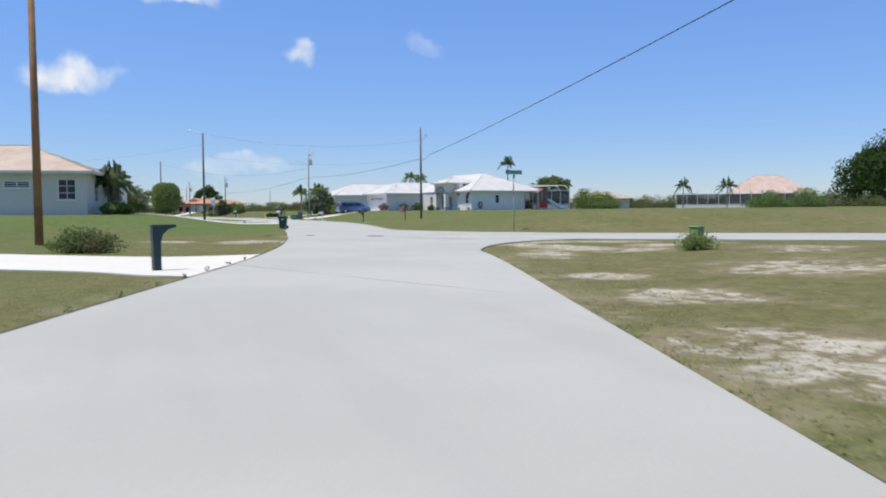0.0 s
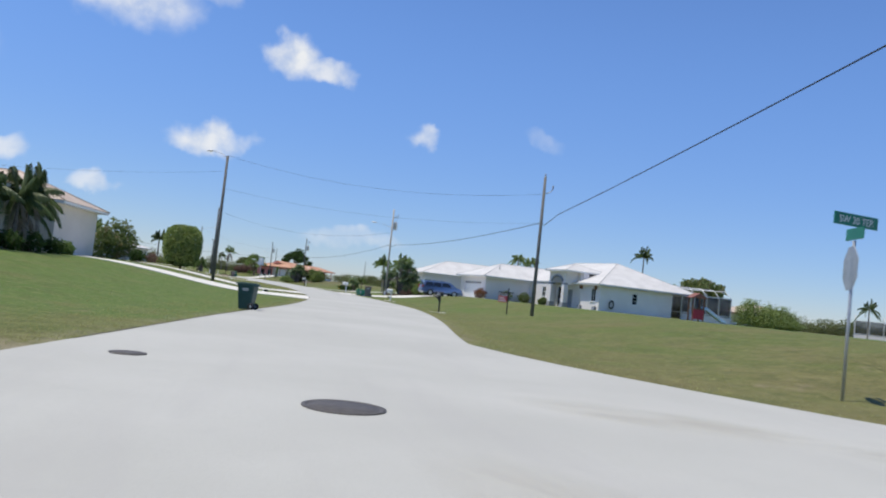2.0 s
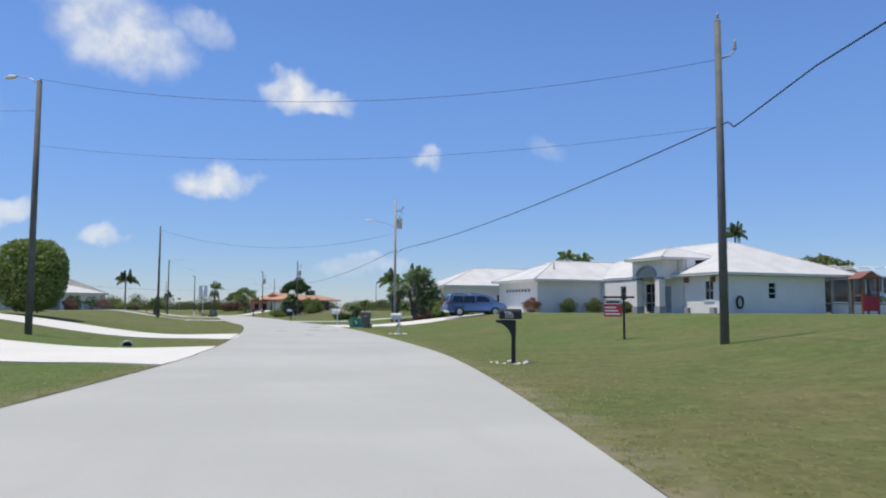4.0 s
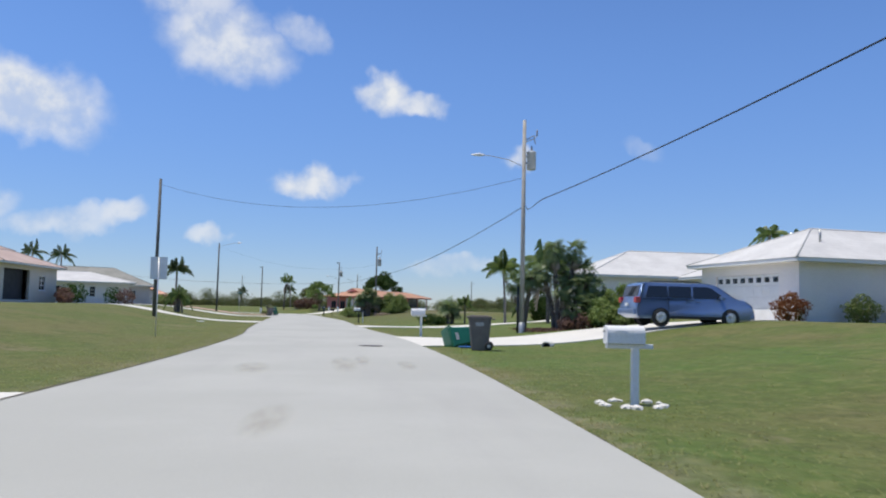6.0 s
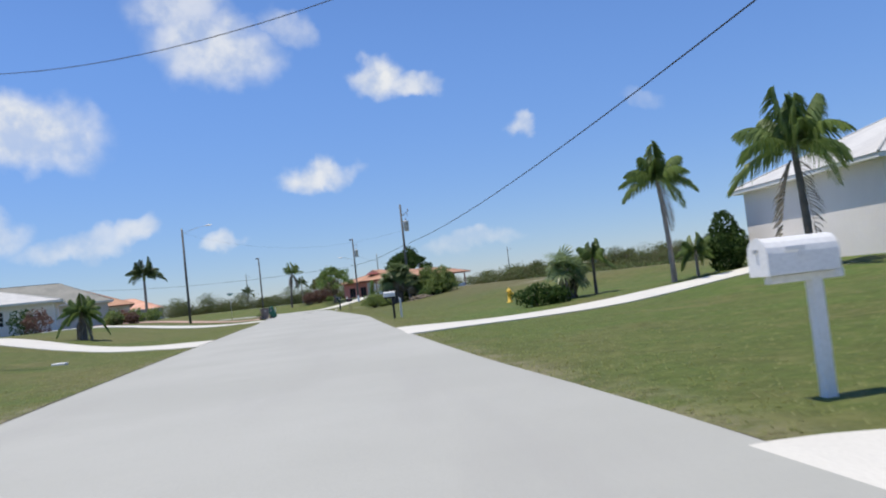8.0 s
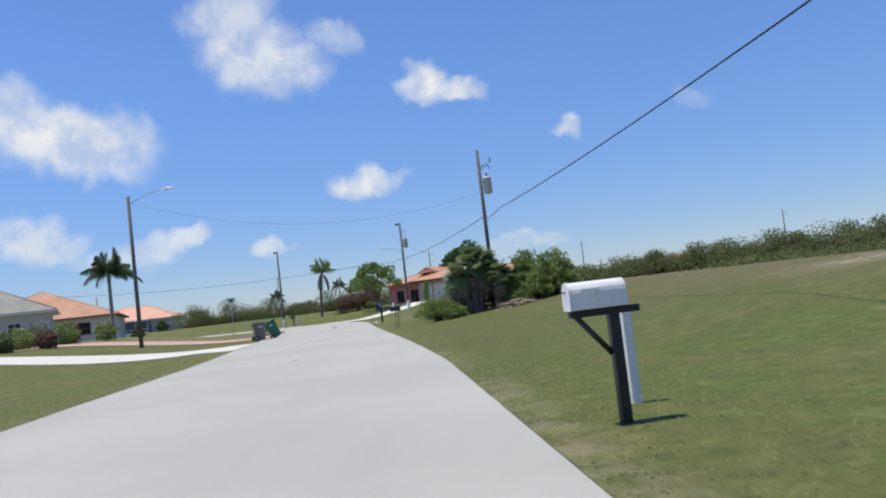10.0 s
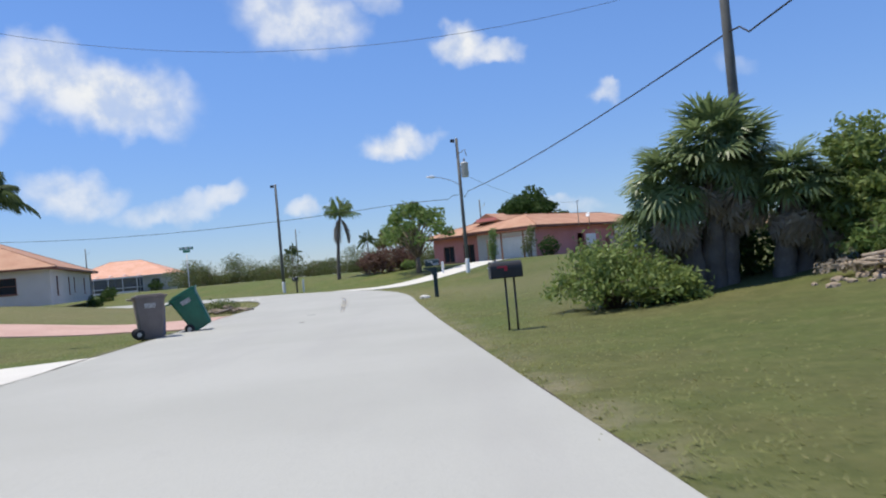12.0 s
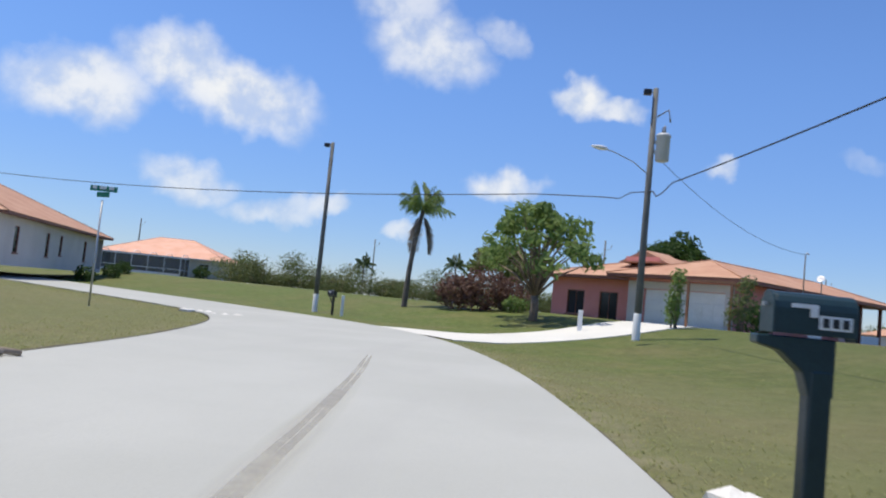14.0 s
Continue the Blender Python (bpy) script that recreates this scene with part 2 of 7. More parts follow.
def road_build(n, where):
    grain, pebble, broad = n.noise(where, 60.0, 3, 0.7), n.noise(where, 160.0, 2), n.noise(where, 0.22, 4)
    patch = n.noise(where, 1.3, 5, 0.65)
    c = n.mix(n.ramp(broad, 0.35, 0.68), (0.375, 0.376, 0.338), (0.418, 0.419, 0.38))
    c = n.mix(n.math("MULTIPLY", n.ramp(grain, 0.4, 0.75), 0.35), c, (0.30, 0.293, 0.275))
    c = n.mix(n.math("MULTIPLY", n.ramp(pebble, 0.62, 0.8), 0.4), c, (0.68, 0.67, 0.64))
    c = n.mix(n.math("MULTIPLY", n.ramp(patch, 0.58, 0.8), 0.22), c, (0.30, 0.293, 0.28))
    wear = n.noise(n.vec("MULTIPLY", where, (1.0, 0.12, 1.0)), 0.9, 4, 0.6)
    c = n.mix(n.math("MULTIPLY", n.ramp(wear, 0.5, 0.72), 0.25), c, (0.32, 0.31, 0.295))
    return c, 0.82, n.math("ADD", grain, pebble), {"bump": (0.25, 0.008)}


def roof_build(a, b, course=0.32, strength=0.5):
    def build(n, where):
        sep = n.add("ShaderNodeSeparateXYZ")
        n.link(where, sep.inputs[0])
        rows = n.math("FRACT", n.math("MULTIPLY", sep.outputs[2], 1.0 / course * 2.2))
        c = n.mix(n.ramp(n.noise(where, 0.7, 4), 0.3, 0.7), a, b)
        c = n.mix(n.math("MULTIPLY", n.ramp(n.noise(where, 4.0, 4, 0.7), 0.45, 0.75), 0.3), c, tuple(v * 0.6 for v in a))
        c = n.mix(n.math("MULTIPLY", n.ramp(rows, 0.86, 1.0), 0.35), c, tuple(v * 0.5 for v in a))
        return c, 0.75, rows, {"bump": (strength, 0.03)}

    return build


GRASS = material("grass", grass_build)
ROAD = material("road_concrete", road_build)
CONCRETE = plain("driveway_concrete", (0.62, 0.60, 0.54), (0.67, 0.65, 0.585), 0.6, 0.8, 40, (0.2, 0.006), spots=0.06)
PINK_PAVE = plain("pink_paving", (0.50, 0.31, 0.25), (0.57, 0.38, 0.31), 0.8, 0.8, 9, (0.25, 0.01), spots=0.2)
STUCCO_WHITE = plain("white_stucco", (0.79, 0.745, 0.715), (0.85, 0.81, 0.78), 0.5, 0.85, 26, (0.35, 0.01), spots=0.05)
STUCCO_BEIGE = plain("beige_stucco", (0.66, 0.60, 0.51), (0.72, 0.66, 0.57), 0.5, 0.85, 26, (0.35, 0.01), spots=0.06)
STUCCO_GREY = plain("grey_beige_stucco", (0.58, 0.53, 0.49), (0.65, 0.60, 0.56), 0.5, 0.85, 26, (0.35, 0.01), spots=0.06)
STUCCO_SALMON = plain("salmon_stucco", (0.66, 0.245, 0.215), (0.74, 0.315, 0.275), 0.5, 0.85, 26, (0.35, 0.01), spots=0.08)
ROOF_WHITE = material("white_shingle", roof_build((0.50, 0.495, 0.48), (0.59, 0.585, 0.565)))
ROOF_TAN = material("tan_tile", roof_build((0.42, 0.335, 0.26), (0.51, 0.42, 0.34), 0.36, 0.9))
ROOF_PINK = material("pink_tile", roof_build((0.45, 0.33, 0.275), (0.53, 0.41, 0.35), 0.36, 0.9))
ROOF_ORANGE = material("orange_tile", roof_build((0.44, 0.225, 0.135), (0.52, 0.30, 0.19), 0.36, 0.9))
ROOF_PALE_ORANGE = material("pale_orange_tile", roof_build((0.66, 0.34, 0.22), (0.74, 0.42, 0.30), 0.36, 0.9))
ROOF_GREY = material("grey_green_shingle", roof_build((0.22, 0.22, 0.195), (0.29, 0.285, 0.25)))
TRIM_WHITE = plain("white_paint", (0.76, 0.76, 0.75), (0.82, 0.82, 0.81), 2.0, 0.5, 30, (0.08, 0.005))
TRIM_GREY = plain("grey_stone_trim", (0.27, 0.28, 0.31), (0.36, 0.37, 0.40), 3.0, 0.8)
TRIM_BROWN = plain("brown_fascia", (0.20, 0.075, 0.05), (0.27, 0.11, 0.07), 2.0, 0.6)
# near-black colour that stands in for shade inside openings
SHADE_DARK = plain("painted_shade_dark", (0.03, 0.03, 0.032), (0.05, 0.05, 0.05), 2.0, 0.7)
GLASS = material("window_glass", lambda n, w: ((0.02, 0.023, 0.028), 0.08, None, {"Specular IOR Level": 0.35}))
SCREEN = material("insect_screen", lambda n, w: ((0.06, 0.065, 0.07), 0.8, None, {"Alpha": 0.55}))
CAGE_METAL = plain("white_aluminium", (0.70, 0.70, 0.70), (0.78, 0.78, 0.78), 4.0, 0.4, metal=0.1)
WOOD_POLE = plain("weathered_pole_wood", (0.105, 0.108, 0.102), (0.165, 0.165, 0.155), 1.2, 0.8, 22, (0.5, 0.01), spots=0.4, vary=0.25)
WOOD_PALE = plain("bleached_pole_wood", (0.33, 0.31, 0.28), (0.43, 0.41, 0.37), 1.2, 0.8, 22, (0.5, 0.01), spots=0.3)
WOOD_NEAR = plain("brown_pole_wood", (0.24, 0.125, 0.055), (0.33, 0.19, 0.09), 1.2, 0.8, 22, (0.5, 0.01), spots=0.4)
GALV = plain("galvanised_steel", (0.40, 0.41, 0.41), (0.52, 0.53, 0.53), 4.0, 0.45, 40, metal=0.6)
TRANSFORMER = plain("transformer_grey", (0.46, 0.48, 0.49), (0.55, 0.57, 0.58), 3.0, 0.45)
SIGN_BACK = plain("bare_aluminium", (0.68, 0.70, 0.71), (0.78, 0.79, 0.80), 3.0, 0.4, 30, metal=0.5)
CABLE = plain("black_cable", (0.015, 0.015, 0.016), (0.025, 0.025, 0.026), 5.0, 0.6)
LAMP_WHITE = plain("lamp_housing", (0.70, 0.71, 0.72), (0.80, 0.80, 0.80), 5.0, 0.35)
GREEN_BOX = plain("dark_green_plastic", (0.008, 0.026, 0.032), (0.014, 0.038, 0.044), 4.0, 0.4)
BLACK = plain("black_paint", (0.012, 0.012, 0.014), (0.02, 0.02, 0.023), 4.0, 0.45)
BIN_BROWN = plain("grey_brown_bin_plastic", (0.15, 0.125, 0.117), (0.19, 0.16, 0.15), 3.0, 0.5, 40, spots=0.15)
BIN_GREEN = plain("green_bin_plastic", (0.008, 0.11, 0.065), (0.015, 0.15, 0.09), 3.0, 0.42, 40)
BIN_DARK = plain("dark_green_bin_plastic", (0.012, 0.05, 0.05), (0.02, 0.07, 0.065), 3.0, 0.45)
BLUE_PLASTIC = plain("blue_plastic", (0.03, 0.13, 0.42), (0.05, 0.18, 0.5), 3.0, 0.4)
TUB_BLUE = plain("grey_blue_plastic", (0.07, 0.10, 0.20), (0.09, 0.13, 0.25), 3.0, 0.5)
WORN_PRINT = plain("worn_print", (0.30, 0.29, 0.28), (0.55, 0.54, 0.53), 14.0, 0.6, spots=0.7)
RUBBER = plain("rubber", (0.014, 0.014, 0.014), (0.024, 0.024, 0.024), 6.0, 0.75)
EDGE_DARK = plain("dark_edge_strip", (0.055, 0.045, 0.032), (0.11, 0.09, 0.065), 2.0, 0.95, 20, (0.5, 0.02), spots=0.3)
IRON = plain("cast_iron", (0.055, 0.05, 0.047), (0.09, 0.083, 0.076), 8.0, 0.7, 60)
SIGN_GREEN = plain("sign_green", (0.0, 0.16, 0.09), (0.005, 0.19, 0.11), 3.0, 0.35)
SIGN_WHITE = plain("sign_white", (0.72, 0.72, 0.71), (0.78, 0.78, 0.77), 3.0, 0.4)
SIGN_RED = plain("sign_red", (0.36, 0.02, 0.04), (0.44, 0.03, 0.05), 3.0, 0.4)
YELLOW = plain("hydrant_yellow", (0.68, 0.42, 0.03), (0.74, 0.5, 0.05), 5.0, 0.45)
ROCK_WHITE = plain("white_rock", (0.60, 0.58, 0.53), (0.74, 0.72, 0.68), 4.0, 0.85, vary=0.2)
BARK = plain("bark", (0.16, 0.12, 0.085), (0.26, 0.20, 0.15), 4.0, 0.9, 30, (0.8, 0.03), spots=0.3)
PALM_TRUNK = plain("palm_trunk", (0.24, 0.21, 0.18), (0.34, 0.30, 0.26), 3.0, 0.85, 24, (0.7, 0.02), spots=0.25)
PALM_TRUNK_DARK = plain("dark_palm_trunk", (0.10, 0.085, 0.07), (0.17, 0.145, 0.12), 3.0, 0.85, 24, (0.7, 0.02), spots=0.25)
FROND = leafy("palm_frond", (0.14, 0.225, 0.06), (0.27, 0.35, 0.11), rough=0.42, gloss=0.45)
FROND_FAN = leafy("fan_palm_leaf", (0.12, 0.19, 0.075), (0.29, 0.36, 0.16), rough=0.4, gloss=0.5)
FROND_DARK = leafy("dark_palm_frond", (0.075, 0.125, 0.045), (0.17, 0.22, 0.09), rough=0.45, gloss=0.4)
FROND_DRY = leafy("dry_frond", (0.30, 0.255, 0.20), (0.50, 0.44, 0.36))
LEAF = leafy("leaf_green", (0.13, 0.22, 0.06), (0.28, 0.36, 0.125))
LEAF_OLIVE = leafy("leaf_olive", (0.15, 0.19, 0.075), (0.23, 0.26, 0.11), (0.28, 0.235, 0.14))
LEAF_LIME = leafy("leaf_lime", (0.17, 0.25, 0.06), (0.34, 0.41, 0.14), gloss=0.4)
LEAF_DARK = leafy("leaf_dark", (0.038, 0.081, 0.019), (0.088, 0.142, 0.038))
LEAF_SCRUB = leafy("leaf_scrub", (0.125, 0.180, 0.055), (0.225, 0.265, 0.105), (0.26, 0.21, 0.12))
LEAF_RED = leafy("leaf_red", (0.20, 0.075, 0.035), (0.30, 0.13, 0.05), (0.1, 0.13, 0.03))
LEAF_MAUVE = leafy("leaf_mauve_brown", (0.168, 0.098, 0.077), (0.266, 0.168, 0.133))
BLADE = leafy("grass_blade", (0.25, 0.28, 0.10), (0.36, 0.36, 0.17), (0.36, 0.31, 0.17), gloss=0.1)
DEADWOOD = plain("dead_wood", (0.26, 0.20, 0.14), (0.42, 0.35, 0.27), 5.0, 0.9)
VAN_BLUE = material("van_paint", lambda n, w: (n.mix(n.noise(w, 1.0, 3), (0.15, 0.22, 0.38), (0.18, 0.255, 0.42)), 0.3, None, {"Metallic": 0.45, "Coat Weight": 0.7, "Coat Roughness": 0.06}))
VAN_GLASS = material("van_glass", lambda n, w: ((0.012, 0.014, 0.018), 0.05, None, {"Specular IOR Level": 0.7}))
CHROME = material("wheel_alloy", lambda n, w: ((0.62, 0.63, 0.65), 0.3, None, {"Metallic": 0.9}))
LAMP_RED = material("tail_lamp", lambda n, w: ((0.38, 0.02, 0.03), 0.2, None, {"Coat Weight": 0.6}))
LAMP_CLEAR = material("head_lamp", lambda n, w: ((0.6, 0.62, 0.64), 0.15, None, {"Coat Weight": 0.6}))

# ---- geometry helpers ----


def part(name, bm, mat, parent=None, label=""):
    """Links a bmesh as one mesh object, under a thing or a part if a parent is given."""
    data = bpy.data.meshes.new(name)
    bm.to_mesh(data)
    bm.free()
    data.materials.append(mat)
    ob = new(name, data)
    if parent is not None:
        ob.parent = parent
    if label:
        ob["label"] = label
    return ob


def raw(name, verts, faces, mat, parent=None, label="", smooth=False):
    data = bpy.data.meshes.new(name)
    data.from_pydata(verts, [], faces)
    data.materials.append(mat)
    if smooth:
        data.polygons.foreach_set("use_smooth", [True] * len(data.polygons))
    data.update()
    ob = new(name, data)
    if parent is not None:
        ob.parent = parent
    if label:
        ob["label"] = label
    return ob


def thing(name, place, label, category, yaw=0.0, group="", kind=""):
    """An Empty at the base of a thing."""
    ob = new(name)
    ob.empty_display_size = 0.2
    ob.matrix_basis = pose(*place, 0, 0, yaw)
    return tagged(ob, label, category, group, kind)


def box(bm, x0, x1, y0, y1, z0, z1, bevel=0.0):
    made = bmesh.ops.create_cube(bm, size=1.0)["verts"]
    for v in made:
        v.co = Vector((x0 + (v.co.x + 0.5) * (x1 - x0), y0 + (v.co.y + 0.5) * (y1 - y0), z0 + (v.co.z + 0.5) * (z1 - z0)))
    if bevel:
        edges = {e for v in made for e in v.link_edges}
        bmesh.ops.bevel(bm, geom=list(edges), offset=bevel, segments=2, affect="EDGES", profile=0.5)
    return bm


def boxes(*rows, bevel=0.0):
    bm = bmesh.new()
    for row in rows:
        box(bm, *row, bevel=bevel)
    return bm


def tube(bm, path, radii, sides=10, cap=True):
    """A round tube along a path of points; radii: one or one a point."""
    pts = [Vector(p) for p in path]
    radii = [radii] * len(pts) if isinstance(radii, (int, float)) else radii
    rings = []
    side = None
    for i, p in enumerate(pts):
        ahead = (pts[min(i + 1, len(pts) - 1)] - pts[max(i - 1, 0)]).normalized()
        if side is None:
            side = ahead.orthogonal().normalized()
        side = (side - ahead * side.dot(ahead)).normalized()
        up = ahead.cross(side)
        rings.append([bm.verts.new(p + (side * math.cos(a) + up * math.sin(a)) * radii[i]) for a in (2 * math.pi * k / sides for k in range(sides))])
    for a, b in zip(rings, rings[1:]):
        for k in range(sides):
            face = bm.faces.new((a[k], a[(k + 1) % sides], b[(k + 1) % sides], b[k]))
            face.smooth = True
    if cap:
        bm.faces.new(rings[0][::-1])
        bm.faces.new(rings[-1])
    return bm


def lathe(bm, profile, sides=20, centre=(0, 0, 0)):
    """A turned shape about z from (radius, height) pairs."""
    cx, cy, cz = centre
    rings = [[bm.verts.new((cx + r * math.cos(2 * math.pi * k / sides), cy + r * math.sin(2 * math.pi * k / sides), cz + z)) for k in range(sides)] for r, z in profile]
    for a, b in zip(rings, rings[1:]):
        for k in range(sides):
            bm.faces.new((a[k], a[(k + 1) % sides], b[(k + 1) % sides], b[k])).smooth = True
    bm.faces.new(rings[0][::-1])
    bm.faces.new(rings[-1])
    return bm


def prism(bm, outline, y0, y1, bevel=0.0):
    """An outline in x and z pushed from y0 to y1."""
    a = [bm.verts.new((x, y0, z)) for x, z in outline]
    b = [bm.verts.new((x, y1, z)) for x, z in outline]
    bm.faces.new(a)
    bm.faces.new(b[::-1])
    for k in range(len(outline)):
        bm.faces.new((a[k], b[k], b[(k + 1) % len(b)], a[(k + 1) % len(a)]))
    bmesh.ops.recalc_face_normals(bm, faces=bm.faces)
    if bevel:
        bmesh.ops.bevel(bm, geom=list(bm.edges), offset=bevel, segments=2, affect="EDGES", profile=0.5)
    return bm


def glide(points, step=1.0):
    """A smooth line through control points, sampled about every step metres."""
    pts = [np.array(p, float) for p in points]
    pts = [2 * pts[0] - pts[1], *pts, 2 * pts[-1] - pts[-2]]
    out = []
    for a, b, c, d in zip(pts, pts[1:], pts[2:], pts[3:]):
        count = max(2, int(np.linalg.norm(c - b) / step))
        for k in range(count):
            t = k / count
            out.append(0.5 * (2 * b + (c - a) * t + (2 * a - 5 * b + 4 * c - d) * t * t + (3 * b - a - 3 * c + d) * t**3))
    out.append(pts[-2])
    return np.array(out)


# ---- ground and roads ----
HALF = 3.36
MAIN = glide([(-2, -26), (5.0, -5), (11.9, 14.8), (16.5, 28.4), (19.85, 42.1), (22.35, 56.8), (24.75, 69.5), (26.4, 81.7), (27.05, 91.2), (27.25, 106), (27.1, 118), (26.5, 130),
              (25.5, 139), (24.3, 152), (23.4, 163), (22.4, 175), (21.6, 183), (20.5, 192), (19.6, 199.5), (18.5, 209), (17.6, 217), (16.3, 224), (14.0, 231.2), (10.6, 236.6), (4.0, 242.4), (-9.7, 253.0), (-40, 276), (-110, 330)])
SIDE = glide([(20.5, 45.0), (24.5, 41.8), (29.0, 38.0), (37.0, 31.3), (60, 12.5), (130, -45)])
aim = np.gradient(MAIN, axis=0)
MAIN = MAIN - 0.14 * np.c_[aim[:, 1], -aim[:, 0]] / np.linalg.norm(aim, axis=1)[:, None]
MAIN = MAIN + np.c_[np.interp(MAIN[:, 1], [34, 46, 70, 85, 110, 125], [0.12, 0, 0, 0.08, 0.08, 0]), 0 * MAIN[:, 1]]
LINES = np.concatenate([MAIN, SIDE])
HALVES = HALF + np.interp(MAIN[:, 1], [34, 46, 70, 85, 110, 125, 160, 172, 182, 192, 202, 225], [-0.12, 0, 0, 0.06, 0.06, 0.03, 0.2, 0.36, 0.17, 0.1, 0.03, 0])
RADII = np.r_[HALVES - 0.05, np.full(len(SIDE), 4.0)]


CORNERS = [((22.4, 37.8), (19.8, 28.2), (27.6, 34.3)), ((24.0, 47.4), (25.2, 54.6), (31.2, 41.4))]


def corner_curve(corner, a, b, count=12):
    corner, a, b = (np.array(v, float) for v in (corner, a, b))
    return [(1 - t) ** 2 * a + 2 * t * (1 - t) * (a * 0.22 + b * 0.22 + corner * 0.56) + t * t * b for t in np.linspace(0, 1, count)]


def in_fan(x, y, curve, apex):
    """Whether points lie in the fan of triangles from the apex over a curve."""
    inside = np.zeros(x.shape, bool)
    pts = [*curve, np.array(apex, float)]
    for p, q in zip(pts, pts[1:] + pts[:1]):
        cross = ((p[1] > y) != (q[1] > y)) & (x < (q[0] - p[0]) * (y - p[1]) / (q[1] - p[1] + 1e-12) + p[0])
        inside ^= cross
    return inside


def off_road(x, y):
    """Metres from the nearest road edge (below zero: on the road)."""
    x, y = np.atleast_1d(np.asarray(x, float)), np.atleast_1d(np.asarray(y, float))
    if x.size < 400:
        out = np.min(np.hypot(x.reshape(-1, 1) - LINES[:, 0], y.reshape(-1, 1) - LINES[:, 1]) - RADII, axis=1).reshape(x.shape)
    else:
        out = np.full(x.shape, 1e9)
        for (px, py), r in zip(LINES, RADII):
            np.minimum(out, np.hypot(x - px, y - py) - r, out=out)
    if not np.any((x > 18) & (x < 33) & (y > 26) & (y < 57)):
        return out
    for corner, a, b in CORNERS:
        out = np.where(in_fan(x, y, corner_curve(corner, a, b), (20.9, 43.6)), np.minimum(out, -0.3), out)
    return out


def rise(t):
    t = np.clip(t, 0, 1)
    return t * t * (3 - 2 * t)


def ground_z(x, y):
    x, y = np.atleast_1d(np.asarray(x, float)), np.atleast_1d(np.asarray(y, float))
    d = off_road(x, y)
    low = rise((x - 14) / 8) * rise((48 - y) / 10)
    gentle = rise((x - 27.5) / 2) * rise((y - 70) / 12) * rise((146 - y) / 8)
    shallow = rise((x - 27.5) / 2) * rise((y - 130) / 12) * rise((174 - y) / 8)
    z = (1.12 - 0.72 * low) * rise((d - 2.5) / (11.5 + 2.7 * gentle + 13.0 * shallow))
    z = z * (1 - 0.8 * rise((18 - x) / 3) * rise((62 - y) / 22))
    lump = 0.05 * np.sin(x * 0.31 + 1.3 * np.sin(y * 0.17)) * np.sin(y * 0.27 + 0.8 * np.sin(x * 0.13))
    z = z + lump * rise((d - 2.0) / 6)
    z = z - 0.36 * np.exp(-((x - 39.2) ** 2 + (y - 93.4) ** 2) / 27.0) * rise((d - 2.0) / 4)
    return np.where(d < 0.15, -0.06 + 0.06 * rise((d + 0.6) / 0.75), z)


def gz(x, y):
    return float(ground_z(x, y)[0])


def spaced(a, b, fine, far):
    """Even steps between a and b, then ever wider ones out to far."""
    inner = list(np.arange(a, b + 0.01, fine))
    step, left, right = fine, [a], [b]
    while left[-1] > -far:
        step *= 1.35
        left.append(left[-1] - step)
    step = fine
    while right[-1] < far:
        step *= 1.35
        right.append(right[-1] + step)
    return np.array(left[:0:-1] + inner + right[1:])


def build_ground():
    xs, ys = spaced(-36, 96, 1.0, 4200), spaced(-12, 296, 1.0, 4200)
    gx, gy = np.meshgrid(xs, ys)
    z = ground_z(gx.ravel(), gy.ravel())
    verts = np.c_[gx.ravel(), gy.ravel(), z]
    w, h = len(xs), len(ys)
    i, j = np.meshgrid(np.arange(w - 1), np.arange(h - 1))
    a = (j * w + i).ravel()
    faces = np.c_[a, a + 1, a + w + 1, a + w]
    ob = raw("ground", verts.tolist(), faces.tolist(), GRASS, smooth=True)
    edge = ob.data.attributes.new("verge", "FLOAT", "POINT")
    edge.data.foreach_set("value", np.clip(off_road(gx.ravel(), gy.ravel()), 0, 5).astype(np.float32))
    tagged(ob, "patchy lawn with dry grass and sandy spots", "lawn", kind="structure")


def ribbon(name, line, half, mat, label, category, lift=0.02, follow=False, taper=None):
    """A paved strip with a small edge, along a line of points."""
    line = np.asarray(line, float)
    ahead = np.gradient(line, axis=0)
    ahead /= np.linalg.norm(ahead, axis=1)[:, None]
    side = np.c_[ahead[:, 1], -ahead[:, 0]]
    halves = np.full(len(line), float(half)) if taper is None else np.asarray(taper)
    verts, faces = [], []
    across = np.array([-1.0, -0.5, 0, 0.5, 1.0]) if follow else np.array([-1.0, 1.0])
    k = len(across) + 2
    for p, s, h in zip(line, side, halves):
        row = [p + s * h * a for a in across]
        zs = [gz(*q) + lift if follow else lift for q in row]
        if follow:
            zs = [0.006 if off_road(*q)[0] < -0.02 else max(v, lift) for q, v in zip(row, zs)]
        verts.append((*row[0], zs[0] - 0.14))
        verts += [(*q, z) for q, z in zip(row, zs)]
        verts.append((*row[-1], zs[-1] - 0.14))
    for i in range(len(line) - 1):
        for j in range(k - 1):
            a = i * k + j
            faces.append((a, a + 1, a + k + 1, a + k))
    ob = raw(name, verts, faces, mat)
    return tagged(ob, label, category, kind="structure")


def fillet(corner, a, b, z=0.016):
    """The rounded piece of paving in a road corner."""
    verts = [(20.9, 43.6, z)] + [(*p, z) for p in corner_curve(corner, a, b)]
    faces = [(0, i, i + 1) for i in range(1, 12)]
    return tagged(raw("road_corner", verts, faces, ROAD), "pale concrete road corner", "road", kind="structure")


build_ground()
ribbon("road", MAIN, HALF, ROAD, "pale grey concrete residential road with faint tyre marks", "road", 0.024, taper=HALVES)
